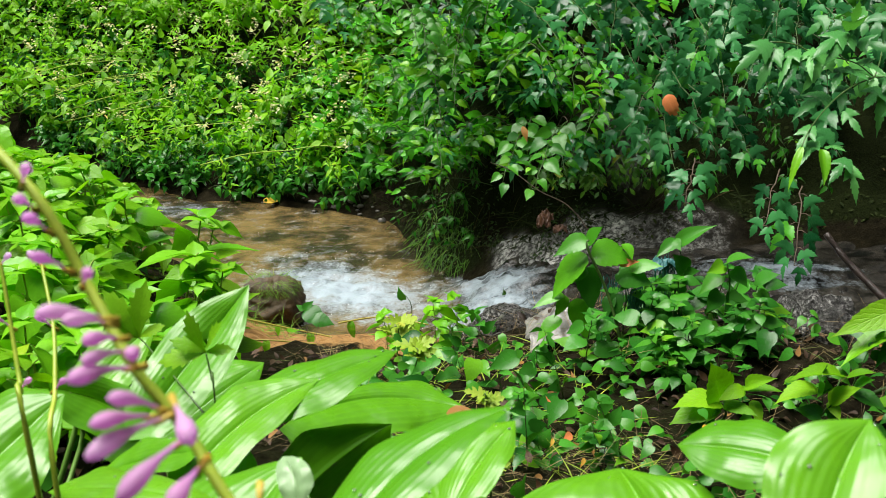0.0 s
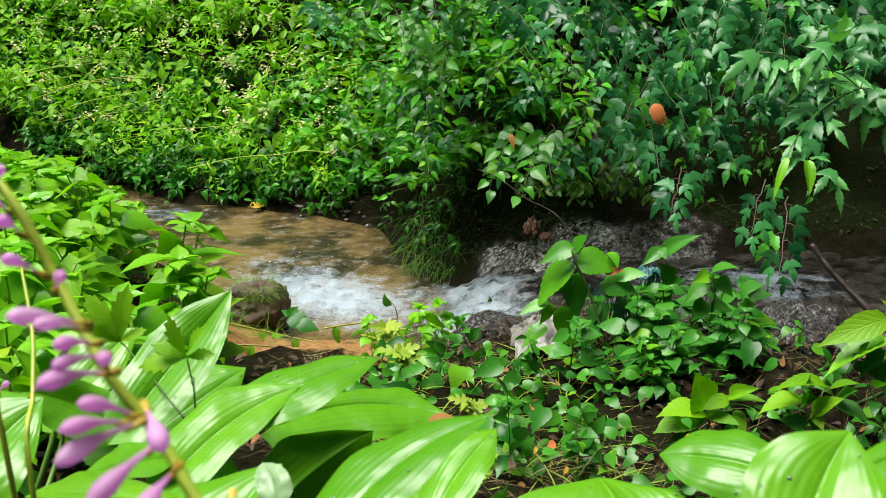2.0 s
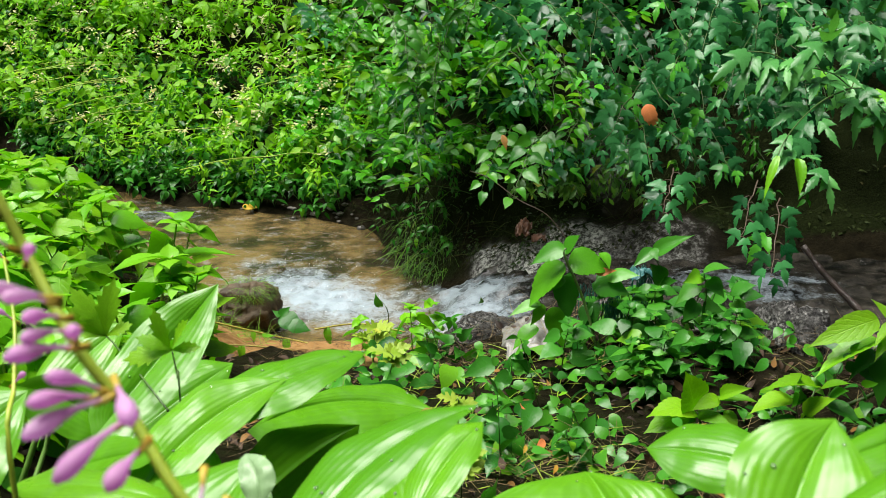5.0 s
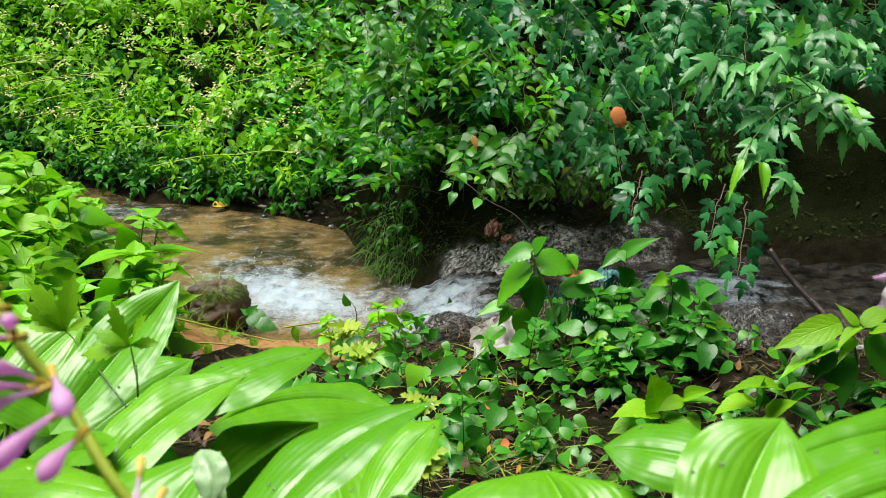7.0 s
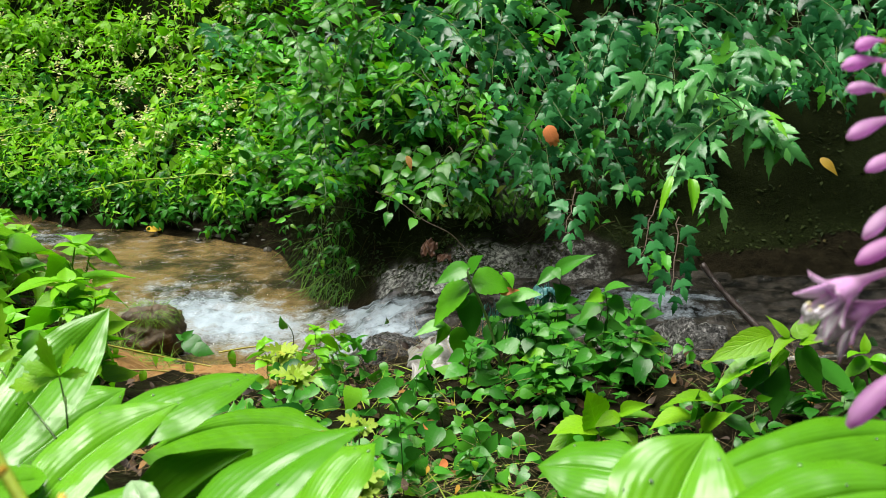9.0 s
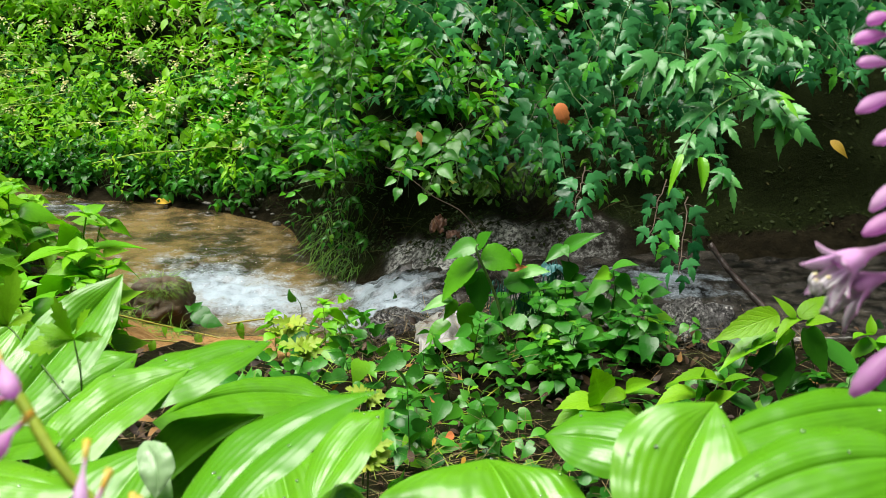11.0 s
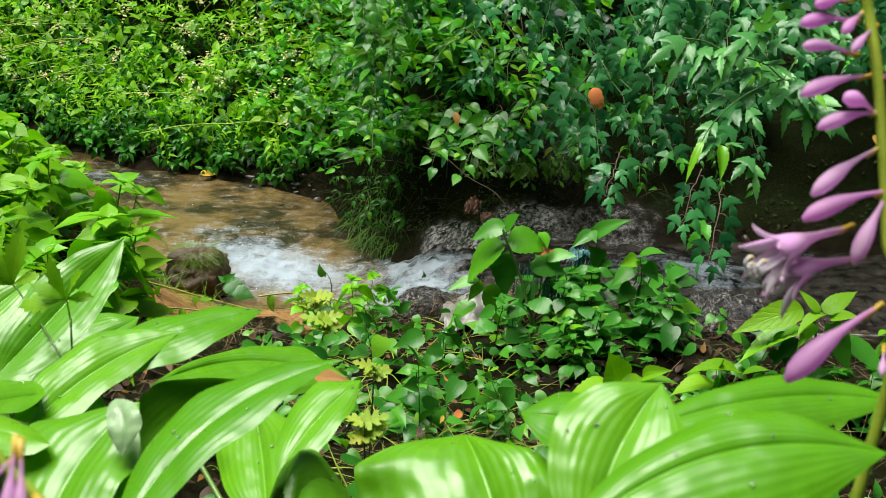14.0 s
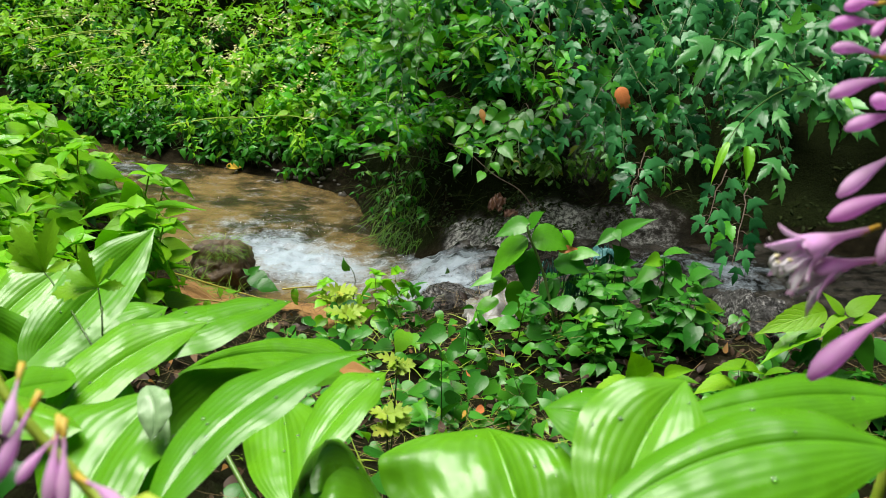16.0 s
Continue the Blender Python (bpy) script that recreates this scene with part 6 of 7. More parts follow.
# the long pale spray that reaches out over the stream, set leaf by leaf
spray = thing("shrub_branch", (1.200, 2.400, 1.088), SPRAY_LABEL, "branch", "shrub branches")
for stem_path in ([(0.710, 2.300, 1.055), (0.754, 2.300, 1.051), (0.800, 2.300, 1.030), (0.839, 2.300, 1.024), (0.878, 2.300, 1.012), (0.912, 2.300, 0.987), (0.938, 2.300, 0.984), (0.984, 2.300, 0.936)], [(0.912, 2.300, 0.987), (0.856, 2.250, 0.977), (0.796, 2.150, 0.968), (0.740, 2.050, 0.947), (0.714, 2.000, 0.923)], [(0.912, 2.300, 0.987), (0.979, 2.500, 0.986), (1.074, 2.800, 0.995), (1.210, 3.200, 0.999)]):
    part("stem", tube(bmesh.new(), smooth_path([Vector(p) - spray.location for p in stem_path], 4), 0.0016, 0.001, 6), M_STEM, spray)
set_leaf(spray, PALE, (0.710, 2.300, 1.055), (0.642, 2.240, 1.023), (-0.2, -0.6, 0.8), 0.62)
set_leaf(spray, PALE, (0.726, 2.300, 1.045), (0.677, 2.240, 0.991), (-0.2, -0.6, 0.8), 0.6)
set_leaf(spray, PALE, (0.761, 2.300, 1.041), (0.713, 2.240, 1.014), (-0.2, -0.6, 0.8), 0.62)
set_leaf(spray, PALE, (0.770, 2.300, 1.032), (0.728, 2.240, 0.988), (-0.2, -0.6, 0.8), 0.66)
set_leaf(spray, PALE, (0.819, 2.300, 1.031), (0.777, 2.240, 0.994), (-0.2, -0.6, 0.8), 0.75)
set_leaf(spray, PALE, (0.787, 2.300, 1.040), (0.770, 2.240, 1.009), (-0.2, -0.6, 0.8), 0.6)
set_leaf(spray, PALE, (0.846, 2.300, 1.072), (0.782, 2.240, 1.054), (-0.2, -0.6, 0.8), 0.7)
set_leaf(spray, PALE, (0.860, 2.300, 1.067), (0.810, 2.240, 1.046), (-0.2, -0.6, 0.8), 0.75)
set_leaf(spray, PALE, (0.875, 2.300, 1.055), (0.911, 2.240, 1.064), (-0.2, -0.6, 0.8), 0.7)
set_leaf(spray, PALE, (0.860, 2.300, 1.077), (0.859, 2.240, 1.129), (-0.2, -0.6, 0.8), 0.7)
set_leaf(spray, PALE, (0.878, 2.300, 1.015), (0.908, 2.240, 1.026), (-0.2, -0.6, 0.8), 0.6)
set_leaf(spray, PALE, (0.854, 2.300, 1.006), (0.815, 2.240, 0.991), (-0.2, -0.6, 0.8), 0.75)
set_leaf(spray, PALE, (0.857, 2.300, 1.000), (0.878, 2.240, 1.011), (-0.2, -0.6, 0.8), 0.7)
set_leaf(spray, PALE, (0.857, 2.300, 0.969), (0.840, 2.240, 0.953), (-0.2, -0.6, 0.8), 0.8)
set_leaf(spray, PALE, (0.825, 2.300, 0.954), (0.763, 2.240, 0.954), (-0.2, -0.6, 0.8), 0.75)
set_leaf(spray, PALE, (0.923, 2.300, 0.966), (0.883, 2.240, 0.945), (-0.2, -0.6, 0.8), 0.75)
set_leaf(spray, PALE, (0.925, 2.300, 0.965), (0.917, 2.240, 0.911), (-0.2, -0.6, 0.8), 0.7)
set_leaf(spray, PALE, (0.938, 2.300, 0.984), (0.947, 2.240, 0.954), (-0.2, -0.6, 0.8), 0.7)
set_leaf(spray, PALE, (0.957, 2.300, 0.984), (0.991, 2.240, 0.961), (-0.2, -0.6, 0.8), 0.65)
set_leaf(spray, PALE, (0.964, 2.300, 0.942), (0.965, 2.240, 0.882), (-0.2, -0.6, 0.8), 0.7)
set_leaf(spray, PALE, (0.984, 2.300, 0.934), (1.034, 2.240, 0.906), (-0.2, -0.6, 0.8), 0.65)
set_leaf(spray, PALE, (0.980, 2.300, 0.939), (0.920, 2.240, 0.932), (-0.2, -0.6, 0.8), 0.6)
set_leaf(spray, PALE, (0.797, 2.150, 0.952), (0.756, 2.100, 0.909), (-0.2, -0.6, 0.8), 0.7)
set_leaf(spray, PALE, (0.822, 2.150, 0.953), (0.835, 2.100, 0.927), (-0.2, -0.6, 0.8), 0.65)
set_leaf(spray, PALE, (0.788, 2.100, 0.927), (0.748, 2.050, 0.911), (-0.2, -0.6, 0.8), 0.75)
set_leaf(spray, PALE, (0.740, 2.050, 0.947), (0.703, 2.000, 0.916), (-0.2, -0.6, 0.8), 0.6)
set_leaf(spray, LOWLEAF, (0.715, 2.000, 0.923), (0.684, 1.950, 0.872), (0, -0.8, 0.6), 0.4)
set_leaf(spray, PALE, (0.771, 2.050, 0.912), (0.786, 2.000, 0.923), (-0.2, -0.6, 0.8), 0.7)
set_leaf(spray, LOWLEAF, (0.749, 2.000, 0.918), (0.748, 1.950, 0.874), (0, -0.8, 0.6), 0.7)
set_leaf(spray, PALE, (0.748, 2.050, 0.920), (0.710, 2.000, 0.906), (-0.2, -0.6, 0.8), 0.7)
set_leaf(spray, PALE, (0.848, 2.200, 0.851), (0.807, 2.150, 0.832), (-0.2, -0.6, 0.8), 0.75)
set_leaf(spray, PALE, (0.855, 2.200, 0.835), (0.862, 2.150, 0.793), (-0.2, -0.6, 0.8), 0.65)

# lobed bright weed rising among the hosta leaves
lobed = hand_plant("lobed_weed", on_ground(-0.085, 1.120), "bright weed with deeply cut leaves among the hostas", "weed", [on_ground(-0.085, 1.120), (-0.085, 1.120, 0.856), (-0.092, 1.140, 0.876), (-0.099, 1.150, 0.903)], 0.0016)
part("leaf_stalk", tube(bmesh.new(), [Vector(p) - lobed.location for p in ((-0.108, 1.150, 0.833), (-0.168, 1.250, 0.828), (-0.231, 1.340, 0.833), (-0.241, 1.350, 0.835))], 0.0014, 0.001, 6), M_STEM, lobed)
set_leaf(lobed, CUTLEAF, (-0.099, 1.150, 0.904), (-0.119, 1.140, 0.945), (-0.1, -0.6, 0.8), 1.0)
set_leaf(lobed, CUTLEAF, (-0.099, 1.150, 0.904), (-0.130, 1.140, 0.924), (-0.1, -0.6, 0.8), 1.0)
set_leaf(lobed, CUTLEAF, (-0.099, 1.150, 0.904), (-0.149, 1.140, 0.900), (-0.1, -0.6, 0.8), 1.0)
set_leaf(lobed, CUTLEAF, (-0.099, 1.150, 0.904), (-0.085, 1.140, 0.943), (-0.1, -0.6, 0.8), 1.0)
set_leaf(lobed, CUTLEAF, (-0.099, 1.150, 0.904), (-0.072, 1.140, 0.915), (-0.1, -0.6, 0.8), 1.0)
set_leaf(lobed, CUTLEAF, (-0.241, 1.350, 0.836), (-0.266, 1.340, 0.901), (-0.1, -0.6, 0.8), 1.0)
set_leaf(lobed, CUTLEAF, (-0.241, 1.350, 0.836), (-0.285, 1.340, 0.872), (-0.1, -0.6, 0.8), 1.0)
set_leaf(lobed, CUTLEAF, (-0.241, 1.350, 0.836), (-0.285, 1.340, 0.850), (-0.1, -0.6, 0.8), 1.0)
set_leaf(lobed, CUTLEAF, (-0.241, 1.350, 0.836), (-0.233, 1.340, 0.904), (-0.1, -0.6, 0.8), 1.0)
set_leaf(lobed, CUTLEAF, (-0.241, 1.350, 0.836), (-0.212, 1.340, 0.859), (-0.1, -0.6, 0.8), 1.0)


def lime_weed(place, nodes, seed, size=0.06):
    """A small weed with yellowish, finely cut leaves."""
    rg = random.Random(seed)
    ob = hand_plant("lime_weed", place, "small weed with yellow-green cut leaves", "weed", [place, nodes[0], nodes[-1]], 0.0016, "lime weeds")
    for p in nodes:
        for k in range(4):
            a = rg.uniform(0, 6.28)
            set_leaf(ob, LIMELEAF, p, Vector(p) + Vector((math.cos(a), math.sin(a) * 0.7, rg.uniform(-0.1, 0.5))) * size * rg.uniform(0.7, 1.1), (0, -0.6, 0.8), 0.9)
    return ob


lime_weed(on_ground(0.17, 1.85), ((0.183, 1.741, 0.559), (0.178, 1.745, 0.572)), 1, 0.034)
lime_weed(on_ground(0.19, 1.6), ((0.199, 1.442, 0.607), (0.197, 1.448, 0.626)), 2, 0.036)
lime_weed(on_ground(-0.03, 2.55), ((0.015, 2.382, 0.361), (0.009, 2.388, 0.379)), 3, 0.05)
lime_weed(on_ground(-0.1, 3.0), ((-0.080, 2.856, 0.217), (-0.075, 2.866, 0.245)), 4, 0.05)
lime_weed(on_ground(-0.06, 3.1), ((-0.113, 2.949, 0.186), (-0.059, 2.957, 0.200)), 5, 0.045)


# ---- loose leaves ----
M_BROWN = leaf_material("rust_leaf", (0.32, 0.15, 0.035), (0.42, 0.22, 0.055), (0.4, 0.2, 0.05), 0.5, 0.15, 9.0, 0.3, False, 0.08, (1.0, 0.8, 0.6))
def lone_leaf(stations, material, base, tip, normal, label, name="fallen_leaf", width=1.0, fold=0.35, droop=0.3, category="leaf"):
    base, tip = Vector(base), Vector(tip)
    ob = new(name, fast_mesh(name, *blade(stations, fold, droop, -0.2, 0.01, 2, 0.2), material))
    ob.matrix_basis = facing(base, tip - base, normal, (tip - base).length, width)
    return tagged(ob, label, category)


lone_leaf(RAGGED, M_ORANGE, (0.619, 3.098, 0.797), (0.636, 3.07, 0.752), (-0.45, -0.65, 0.65), "orange fallen leaf caught on the shrub leaves", width=0.92)
lone_leaf(SMALL, M_BROWN, (0.244, 3.638, 0.593), (0.260, 3.606, 0.557), (0.3, -0.9, 0.3), "brown withered leaf caught in the shrub", width=0.9)
lone_leaf(SMALL, M_YELLOW, (1.507, 3.523, 0.624), (1.548, 3.471, 0.594), (0.2, -0.9, 0.4), "yellow fallen leaf on the dark bank", width=0.95)
lone_leaf(SMALL, M_YELLOW, (-0.913, 5.059, -0.072), (-0.851, 5.132, -0.060), (0, -0.5, 0.9), "yellow fallen leaf by the water", width=1.1)
lone_leaf(SMALL, M_ORANGE, (0.485, 2.840, 0.417), (0.528, 2.820, 0.434), (0, -0.8, 0.6), "orange fallen leaf among the weeds", width=1.0)
lone_leaf(SMALL, M_YELLOW, (0.600, 2.105, 0.343), (0.593, 2.082, 0.341), (0, -0.7, 0.7), "yellow leaf scrap on a weed leaf", width=1.2)
for a, b, m in (((0.329, 1.903, 0.425), (0.313, 1.853, 0.429), M_ORANGE), ((0.292, 2.103, 0.390), (0.298, 2.155, 0.389), M_ORANGE), ((0.347, 1.800, 0.432), (0.340, 1.776, 0.420), M_YELLOW), ((0.297, 1.901, 0.415), (0.293, 1.877, 0.405), M_YELLOW)):
    lone_leaf(SMALL, m, a, Vector(a).lerp(Vector(b), 0.65), (0.5, -0.6, 0.6), "withered orange leaf on the near bank", width=1.0)

lone_leaf(SMALL, M_BROWN, (0.148, 1.300, 0.761), (0.187, 1.280, 0.775), (0, -0.6, 0.8), "brown dead leaf lying between the hosta leaves", width=0.9)

# ---- stick, twig, stone, boulder, litter in and by the stream ----
M_CURLED = plain_material("curled_leaf", (0.045, 0.017, 0.007), (0.14, 0.055, 0.02), 60, 0.5, 0.5, 0.003)
M_BARK = plain_material("wet_bark", (0.012, 0.009, 0.007), (0.05, 0.034, 0.027), 40, 0.35, 0.8, 0.004)
M_STONE = plain_material("mossy_stone", (0.022, 0.016, 0.008), (0.12, 0.08, 0.034), 22, 0.55, 0.9, 0.01)


def glint_speckled_rock():
    """Dark wet rock with wet glints painted as pale speckles, and a glistening skin."""
    m, nt, bsdf, out = nodes_of("wet_dark_rock")
    pos = nt.nodes.new("ShaderNodeTexCoord").outputs["Object"]
    a, b, c = noise_node(nt, 14, 4, 0.6, pos), noise_node(nt, 95, 6, 0.75, pos), noise_node(nt, 40, 5, 0.7, pos)
    tone = mix_colour(nt, ramp(nt, c, 0.35, 0.7), (0.008, 0.008, 0.008), (0.06, 0.06, 0.055))
    # pale speckles stand in the base colour for glints of the wet face
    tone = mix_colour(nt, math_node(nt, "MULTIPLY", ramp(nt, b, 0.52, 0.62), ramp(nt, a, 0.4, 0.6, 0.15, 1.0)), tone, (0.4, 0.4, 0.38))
    nt.links.new(tone, bsdf.inputs["Base Color"])
    nt.links.new(ramp(nt, b, 0.3, 0.7, 0.12, 0.5), bsdf.inputs["Roughness"])
    bump(nt, math_node(nt, "ADD", c, b), bsdf, 1.0, 0.012)
    return m


M_WETROCK = glint_speckled_rock()
M_CLOTH = plain_material("dirty_plastic", (0.075, 0.072, 0.06), (0.3, 0.3, 0.28), 22, 0.4, 0.5, 0.004)
M_NET = plain_material("teal_netting", (0.012, 0.08, 0.085), (0.05, 0.2, 0.2), 60, 0.45, 0.5, 0.003)
M_RUNNER = plain_material("yellow_runner", (0.3, 0.28, 0.03), (0.42, 0.36, 0.06), 40, 0.45, 0.3, 0.001)

rg = random.Random(77)
stick = part("stick", tube(bmesh.new(), smooth_path([(1.103, 3.261, 0.365), (1.143, 3.225, 0.313), (1.188, 3.192, 0.267), (1.255, 3.133, 0.206)]), 0.0085, 0.0105, 9, lambda s: 1 + 0.12 * math.sin(s * 23)), M_BARK)
tagged(stick, "dark wet stick leaning from the bank into the stream", "stick")
twig = part("twig", tube(bmesh.new(), smooth_path([(0.138, 3.839, 0.425), (0.208, 3.786, 0.412), (0.300, 3.723, 0.360), (0.390, 3.665, 0.328), (0.454, 3.596, 0.266)]), 0.0013, 0.0018, 6), M_TWIG)
tagged(twig, "thin bare twig hanging from the bank over the water", "twig")


def lumpy(centre, size, seed, rough=0.2, sub=4):
    bm = bmesh.new()
    bmesh.ops.create_icosphere(bm, subdivisions=sub, radius=1.0)
    off = Vector((seed * 3.1, seed * 1.7, seed))
    for v in bm.verts:
        d = 1 + rough * noise.noise(v.co * 1.4 + off) + rough * 0.5 * noise.noise(v.co * 3.5 + off) + rough * 0.25 * noise.noise(v.co * 9 + off)
        v.co = Vector((v.co.x * size[0], v.co.y * size[1], v.co.z * size[2])) * d + Vector(centre)
    return bm


stone = part("stone", lumpy((-0.6, 3.72, -0.04), (0.095, 0.1, 0.1), 3, 0.35, 5), M_STONE)
tagged(stone, "mossy brown stone at the edge of the pool", "stone")
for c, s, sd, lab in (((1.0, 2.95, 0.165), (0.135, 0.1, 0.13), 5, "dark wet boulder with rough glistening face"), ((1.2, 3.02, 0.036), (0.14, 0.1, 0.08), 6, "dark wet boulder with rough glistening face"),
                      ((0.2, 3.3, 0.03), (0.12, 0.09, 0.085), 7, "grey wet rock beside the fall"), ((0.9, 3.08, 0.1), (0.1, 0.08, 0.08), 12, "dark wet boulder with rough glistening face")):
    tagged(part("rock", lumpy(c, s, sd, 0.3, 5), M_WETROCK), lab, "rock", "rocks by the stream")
n = 620
a = nr.uniform(0, 6.28, n)
u = nr.uniform(0.55, 1.0, n)
x, y, z = -0.6 + 0.092 * np.cos(a) * np.sqrt(1 - u * u * 0.8), 3.71 + 0.095 * np.sin(a) * np.sqrt(1 - u * u * 0.8), -0.04 + 0.1 * u
along = np.stack([np.cos(a) + nr.normal(0, 0.4, n), np.sin(a) - 0.3, nr.uniform(-0.2, 0.8, n)], 1)
scattered("stone_moss", GRASS, M_TUFT, np.stack([x, y, z], 1), along, np.stack([nr.normal(0, 0.5, n), np.full(n, -0.5), np.full(n, 1.0)], 1), nr.uniform(0.012, 0.032, n) * (0.5 + u), "limp grass and moss over the stone", 52, droop=(0.4, 1.2), category="moss")

n = 620
x, y = nr.uniform(-0.98, -0.5, n), nr.uniform(3.4, 3.85, n)
keep = y < np.interp(x, NEAR_X, NEAR_Y) + 0.06
along = np.stack([nr.normal(0, 0.8, n), nr.normal(-0.3, 0.6, n), nr.uniform(0.0, 1.0, n)], 1)
scattered("edge_grass", GRASS, M_TUFT, np.stack([x, y, land(x, y)[0]], 1)[keep], along[keep], np.stack([nr.normal(0, 0.5, n), np.full(n, -0.5), np.full(n, 1.0)], 1)[keep], nr.uniform(0.04, 0.1, n)[keep], "short limp grass beside the stone at the pool", 70, droop=(0.4, 1.3), category="grass")
M_PEBBLE = plain_material("pale_pebble", (0.06, 0.055, 0.045), (0.22, 0.21, 0.19), 60, 0.35, 0.5, 0.003)
for k in range(24):
    px = rg.uniform(-1.0, -0.35)
    py = float(np.interp(px, FAR_X, FAR_Y)) + rg.uniform(-0.03, 0.1)
    r = rg.uniform(0.005, 0.015)
    tagged(part("pebble", lumpy((px, py, max(height_at(px, py), -0.1) + r * 0.3), (r * 1.3, r, r * 0.7), 40 + k, 0.6, 2), M_PEBBLE), "small pale wet pebble at the far edge of the pool", "pebble", "pebbles at the pool edge")


def runner(points, seed):
    """A creeping yellow stem with small leaves and rootlets."""
    r2 = random.Random(seed)
    ob = thing("runner", points[0], "yellow creeping stem with small leaves above the wet sand", "plant", "runners")
    path = smooth_path([Vector(p) - ob.location for p in points])
    part("stem", tube(bmesh.new(), path, 0.003, 0.002, 6), M_RUNNER, ob)
    for p in path[2::4]:
        leaf_part("leaf", r2.choice(BRIGHT), ob, facing(p, (r2.uniform(-0.5, 0.5), -0.5, -0.6), (r2.uniform(-0.5, 0.5), -0.8, 0.5), r2.uniform(0.03, 0.06)))
        part("rootlet", tube(bmesh.new(), [p, p + Vector((r2.uniform(-0.01, 0.01), 0, -0.02)), p + Vector((r2.uniform(-0.01, 0.01), -0.005, -0.04))], 0.001, 0.0006, 4), M_TWIG, ob)
    return ob


runner([(-0.595, 3.092, 0.171), (-0.461, 3.135, 0.121), (-0.318, 3.151, 0.083), (-0.136, 3.130, 0.054)], 1)
runner([(-0.592, 2.976, 0.137), (-0.467, 3.011, 0.128), (-0.330, 3.033, 0.108)], 2)
runner([(-0.299, 3.238, 0.089), (-0.172, 3.297, 0.086), (-0.032, 3.250, 0.081)], 3)
pool_weed = hand_plant("weed", on_ground(-0.45, 3.62), "small drooping weed at the edge of the pool", "weed", [on_ground(-0.47, 3.6), (-0.461, 3.375, 0.049), (-0.427, 3.384, 0.071)], 0.002)
for base, tip in (((-0.430, 3.384, 0.071), (-0.401, 3.394, 0.099)), ((-0.424, 3.384, 0.071), (-0.357, 3.331, 0.059)), ((-0.427, 3.384, 0.071), (-0.453, 3.389, 0.090)), ((-0.395, 3.351, 0.060), (-0.331, 3.330, 0.051))):
    set_leaf(pool_weed, NETTLE, base, tip)
flag = hand_plant("seedling", on_ground(-0.1, 3.3), "thin dark seedling stem beside the fall", "weed", [on_ground(-0.1, 3.3), (-0.073, 3.170, 0.165), (-0.103, 3.183, 0.211)], 0.0018)
set_leaf(flag, NETTLE, (-0.097, 3.176, 0.188), (-0.114, 3.165, 0.221))


def crumple(name, centre, size, seed, material, folds=0.35, lying=False):
    """A crumpled sheet lying over the ground, with thickness."""
    bm = bmesh.new()
    bmesh.ops.create_grid(bm, x_segments=26, y_segments=26, size=1.0)
    off = Vector((seed, seed * 2.3, 0))
    for v in bm.verts:
        p = v.co.copy()
        h = noise.noise(p * 1.3 + off) + 0.6 * abs(noise.noise(p * 3.1 + off)) + 0.3 * abs(noise.noise(p * 7 + off))
        edge = 1 + 0.25 * noise.noise(p * 2.2 + off * 2)
        v.co = Vector((p.x * size[0] * edge, p.y * size[1] * edge, h * folds * size[2] + (1 - p.length * 0.6) * size[2])) + Vector(centre)
        if lying:
            v.co.z += height_at(v.co.x, v.co.y) - height_at(centre[0], centre[1])
    bmesh.ops.solidify(bm, geom=bm.faces[:], thickness=0.002)
    return part(name, bm, material)


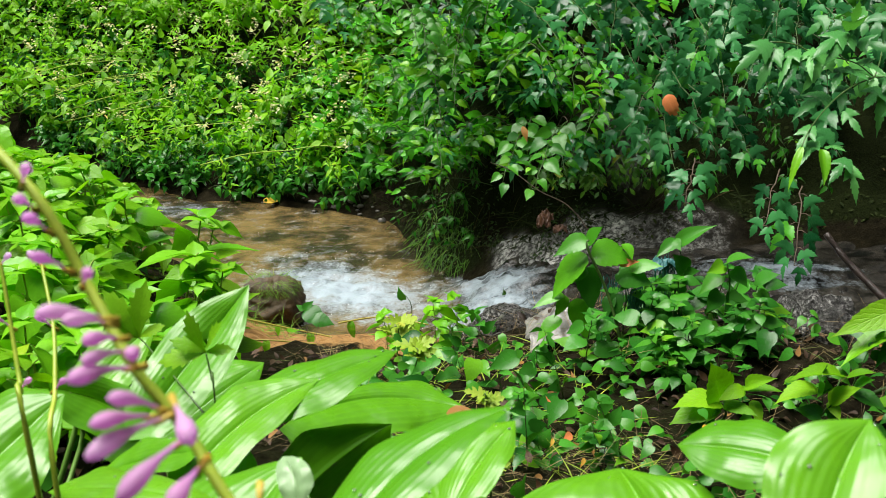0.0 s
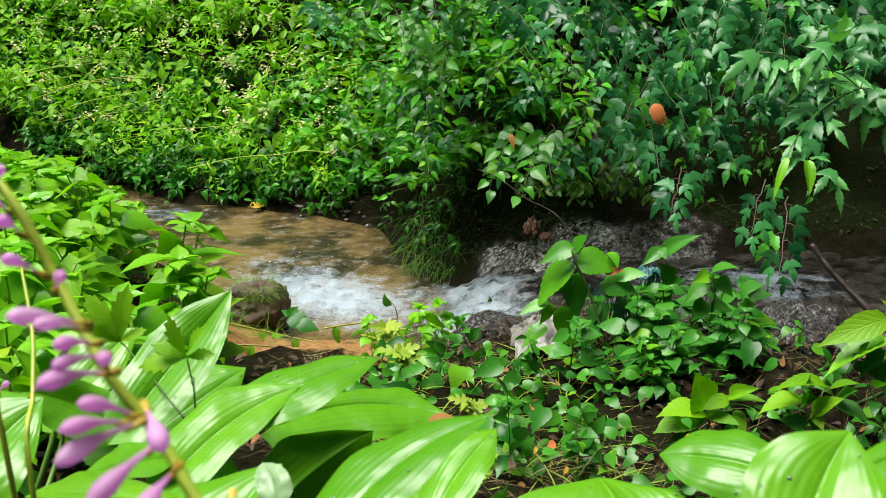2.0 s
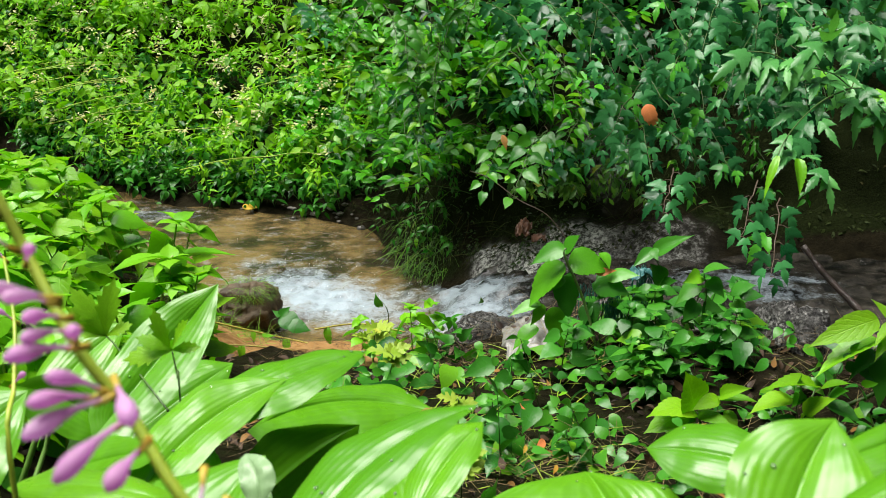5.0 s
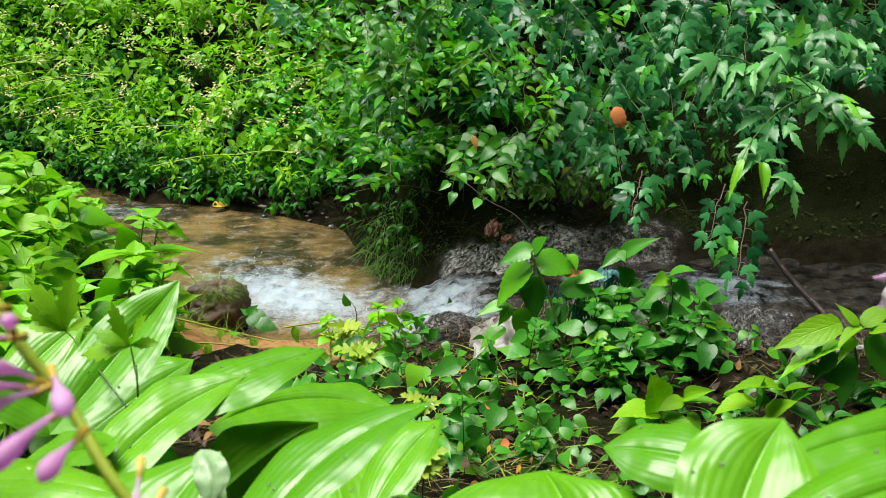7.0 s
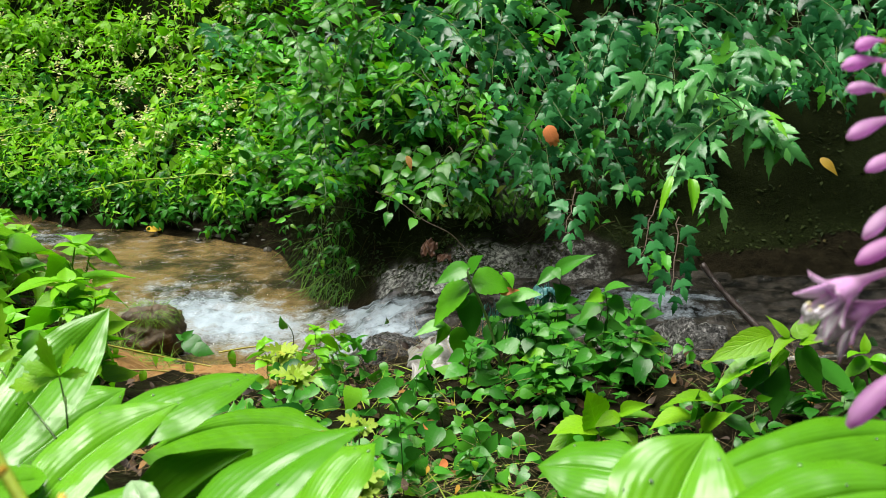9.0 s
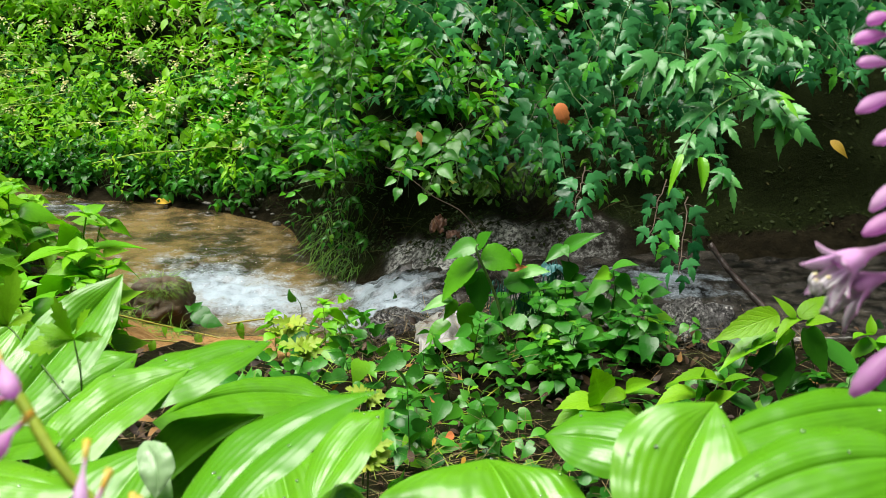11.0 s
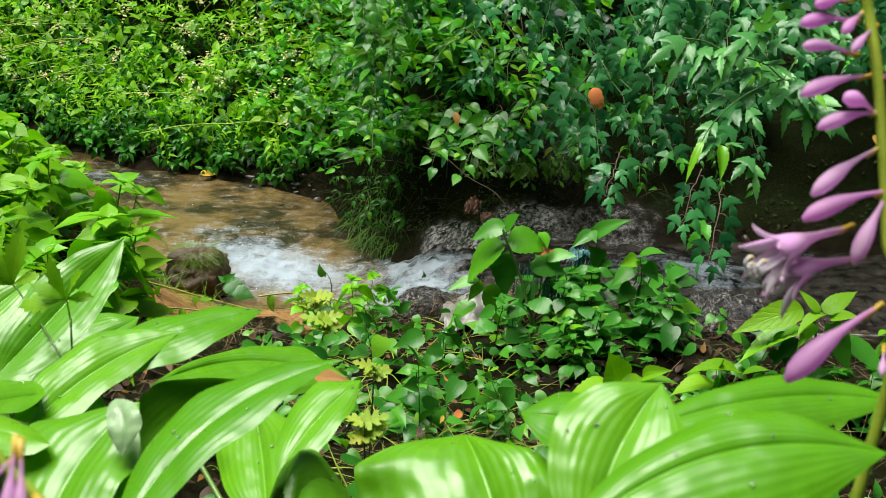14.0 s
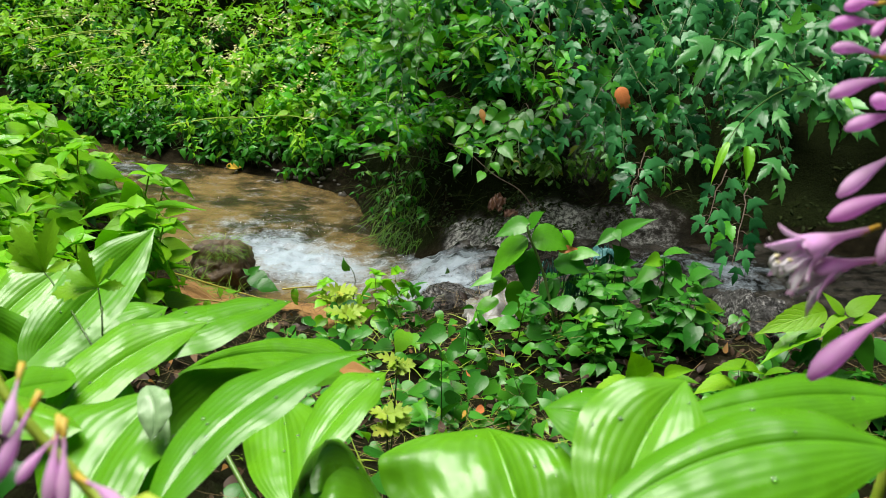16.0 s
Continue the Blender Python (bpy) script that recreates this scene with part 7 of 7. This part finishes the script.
for c, s, sd in (((0.313, 3.675, 0.248), (0.016, 0.02, 0.03), 21), ((0.325, 3.702, 0.263), (0.014, 0.014, 0.022), 22), ((0.366, 3.674, 0.234), (0.016, 0.016, 0.018), 23)):
    tagged(crumple("dead_leaf", c, [v * 1.4 for v in s], sd, M_CURLED, 0.8), "brown curled dead leaf on the wet rock", "leaf", "dead leaves")
cloth = crumple("plastic_sheet", (0.32, 3.12, height_at(0.32, 3.12) + 0.005), (0.06, 0.17, 0.03), 4, M_CLOTH, 0.8, True)
tagged(cloth, "crumpled dirty white plastic sheet half buried in litter", "litter")
cloth2 = crumple("plastic_sheet", (0.335, 2.95, height_at(0.335, 2.95) + 0.01), (0.075, 0.1, 0.05), 9, M_CLOTH, 0.8, True)
tagged(cloth2, "crumpled dirty white plastic sheet half buried in litter", "litter")
net = crumple("netting", (0.613, 2.920, 0.376), (0.03, 0.025, 0.022), 6, M_NET, 0.9)
tagged(net, "tangled teal netting washed up against the weeds", "litter")
for centre, drop, count in (((0.540, 2.880, 0.293), 0.035, 90), ((0.613, 2.920, 0.376), 0.015, 80), ((0.478, 2.900, 0.340), 0.01, 30)):
    n = count
    x, y, z = nr.normal(centre[0], 0.014, n), nr.normal(centre[1], 0.015, n), centre[2] + drop + nr.uniform(-0.02, 0.02, n)
    along = np.stack([nr.normal(0, 0.22, n), nr.normal(-0.1, 0.2, n), np.full(n, -1.0)], 1)
    scattered("net_fibres", GRASS, M_NETF, np.stack([x, y, z], 1), along, np.stack([nr.normal(0, 0.6, n), np.full(n, -1.0), np.full(n, 0.4)], 1), nr.uniform(0.04, 0.11, n), "frayed teal fibres of the netting", 53, category="litter")

# ---- bubbles on the pool ----
M_BUBBLE, _nt, _b, _o = nodes_of("bubble_film")
_b.inputs["Base Color"].default_value = (0.85, 0.88, 0.88, 1)
_b.inputs["Roughness"].default_value = 0.12
n = 120
x = nr.normal(-0.42, 0.3, n)
y = nr.normal(4.05, 0.28, n)
keep = (y < np.interp(x, FAR_X, FAR_Y) - 0.02) & (y > np.interp(x, NEAR_X, NEAR_Y) + 0.05) & (x < 0.0)
bm = bmesh.new()
for px, py in zip(x[keep], y[keep]):
    r = nr.uniform(0.0007, 0.002)
    bmesh.ops.create_icosphere(bm, subdivisions=1, radius=r, matrix=Matrix.Translation((px, py, float(stream(np.array(px), np.array(py))[0]) + r * 0.3)))
tagged(part("bubbles", bm, M_BUBBLE), "small white bubbles drifting on the pool", "bubbles", kind="stuff")
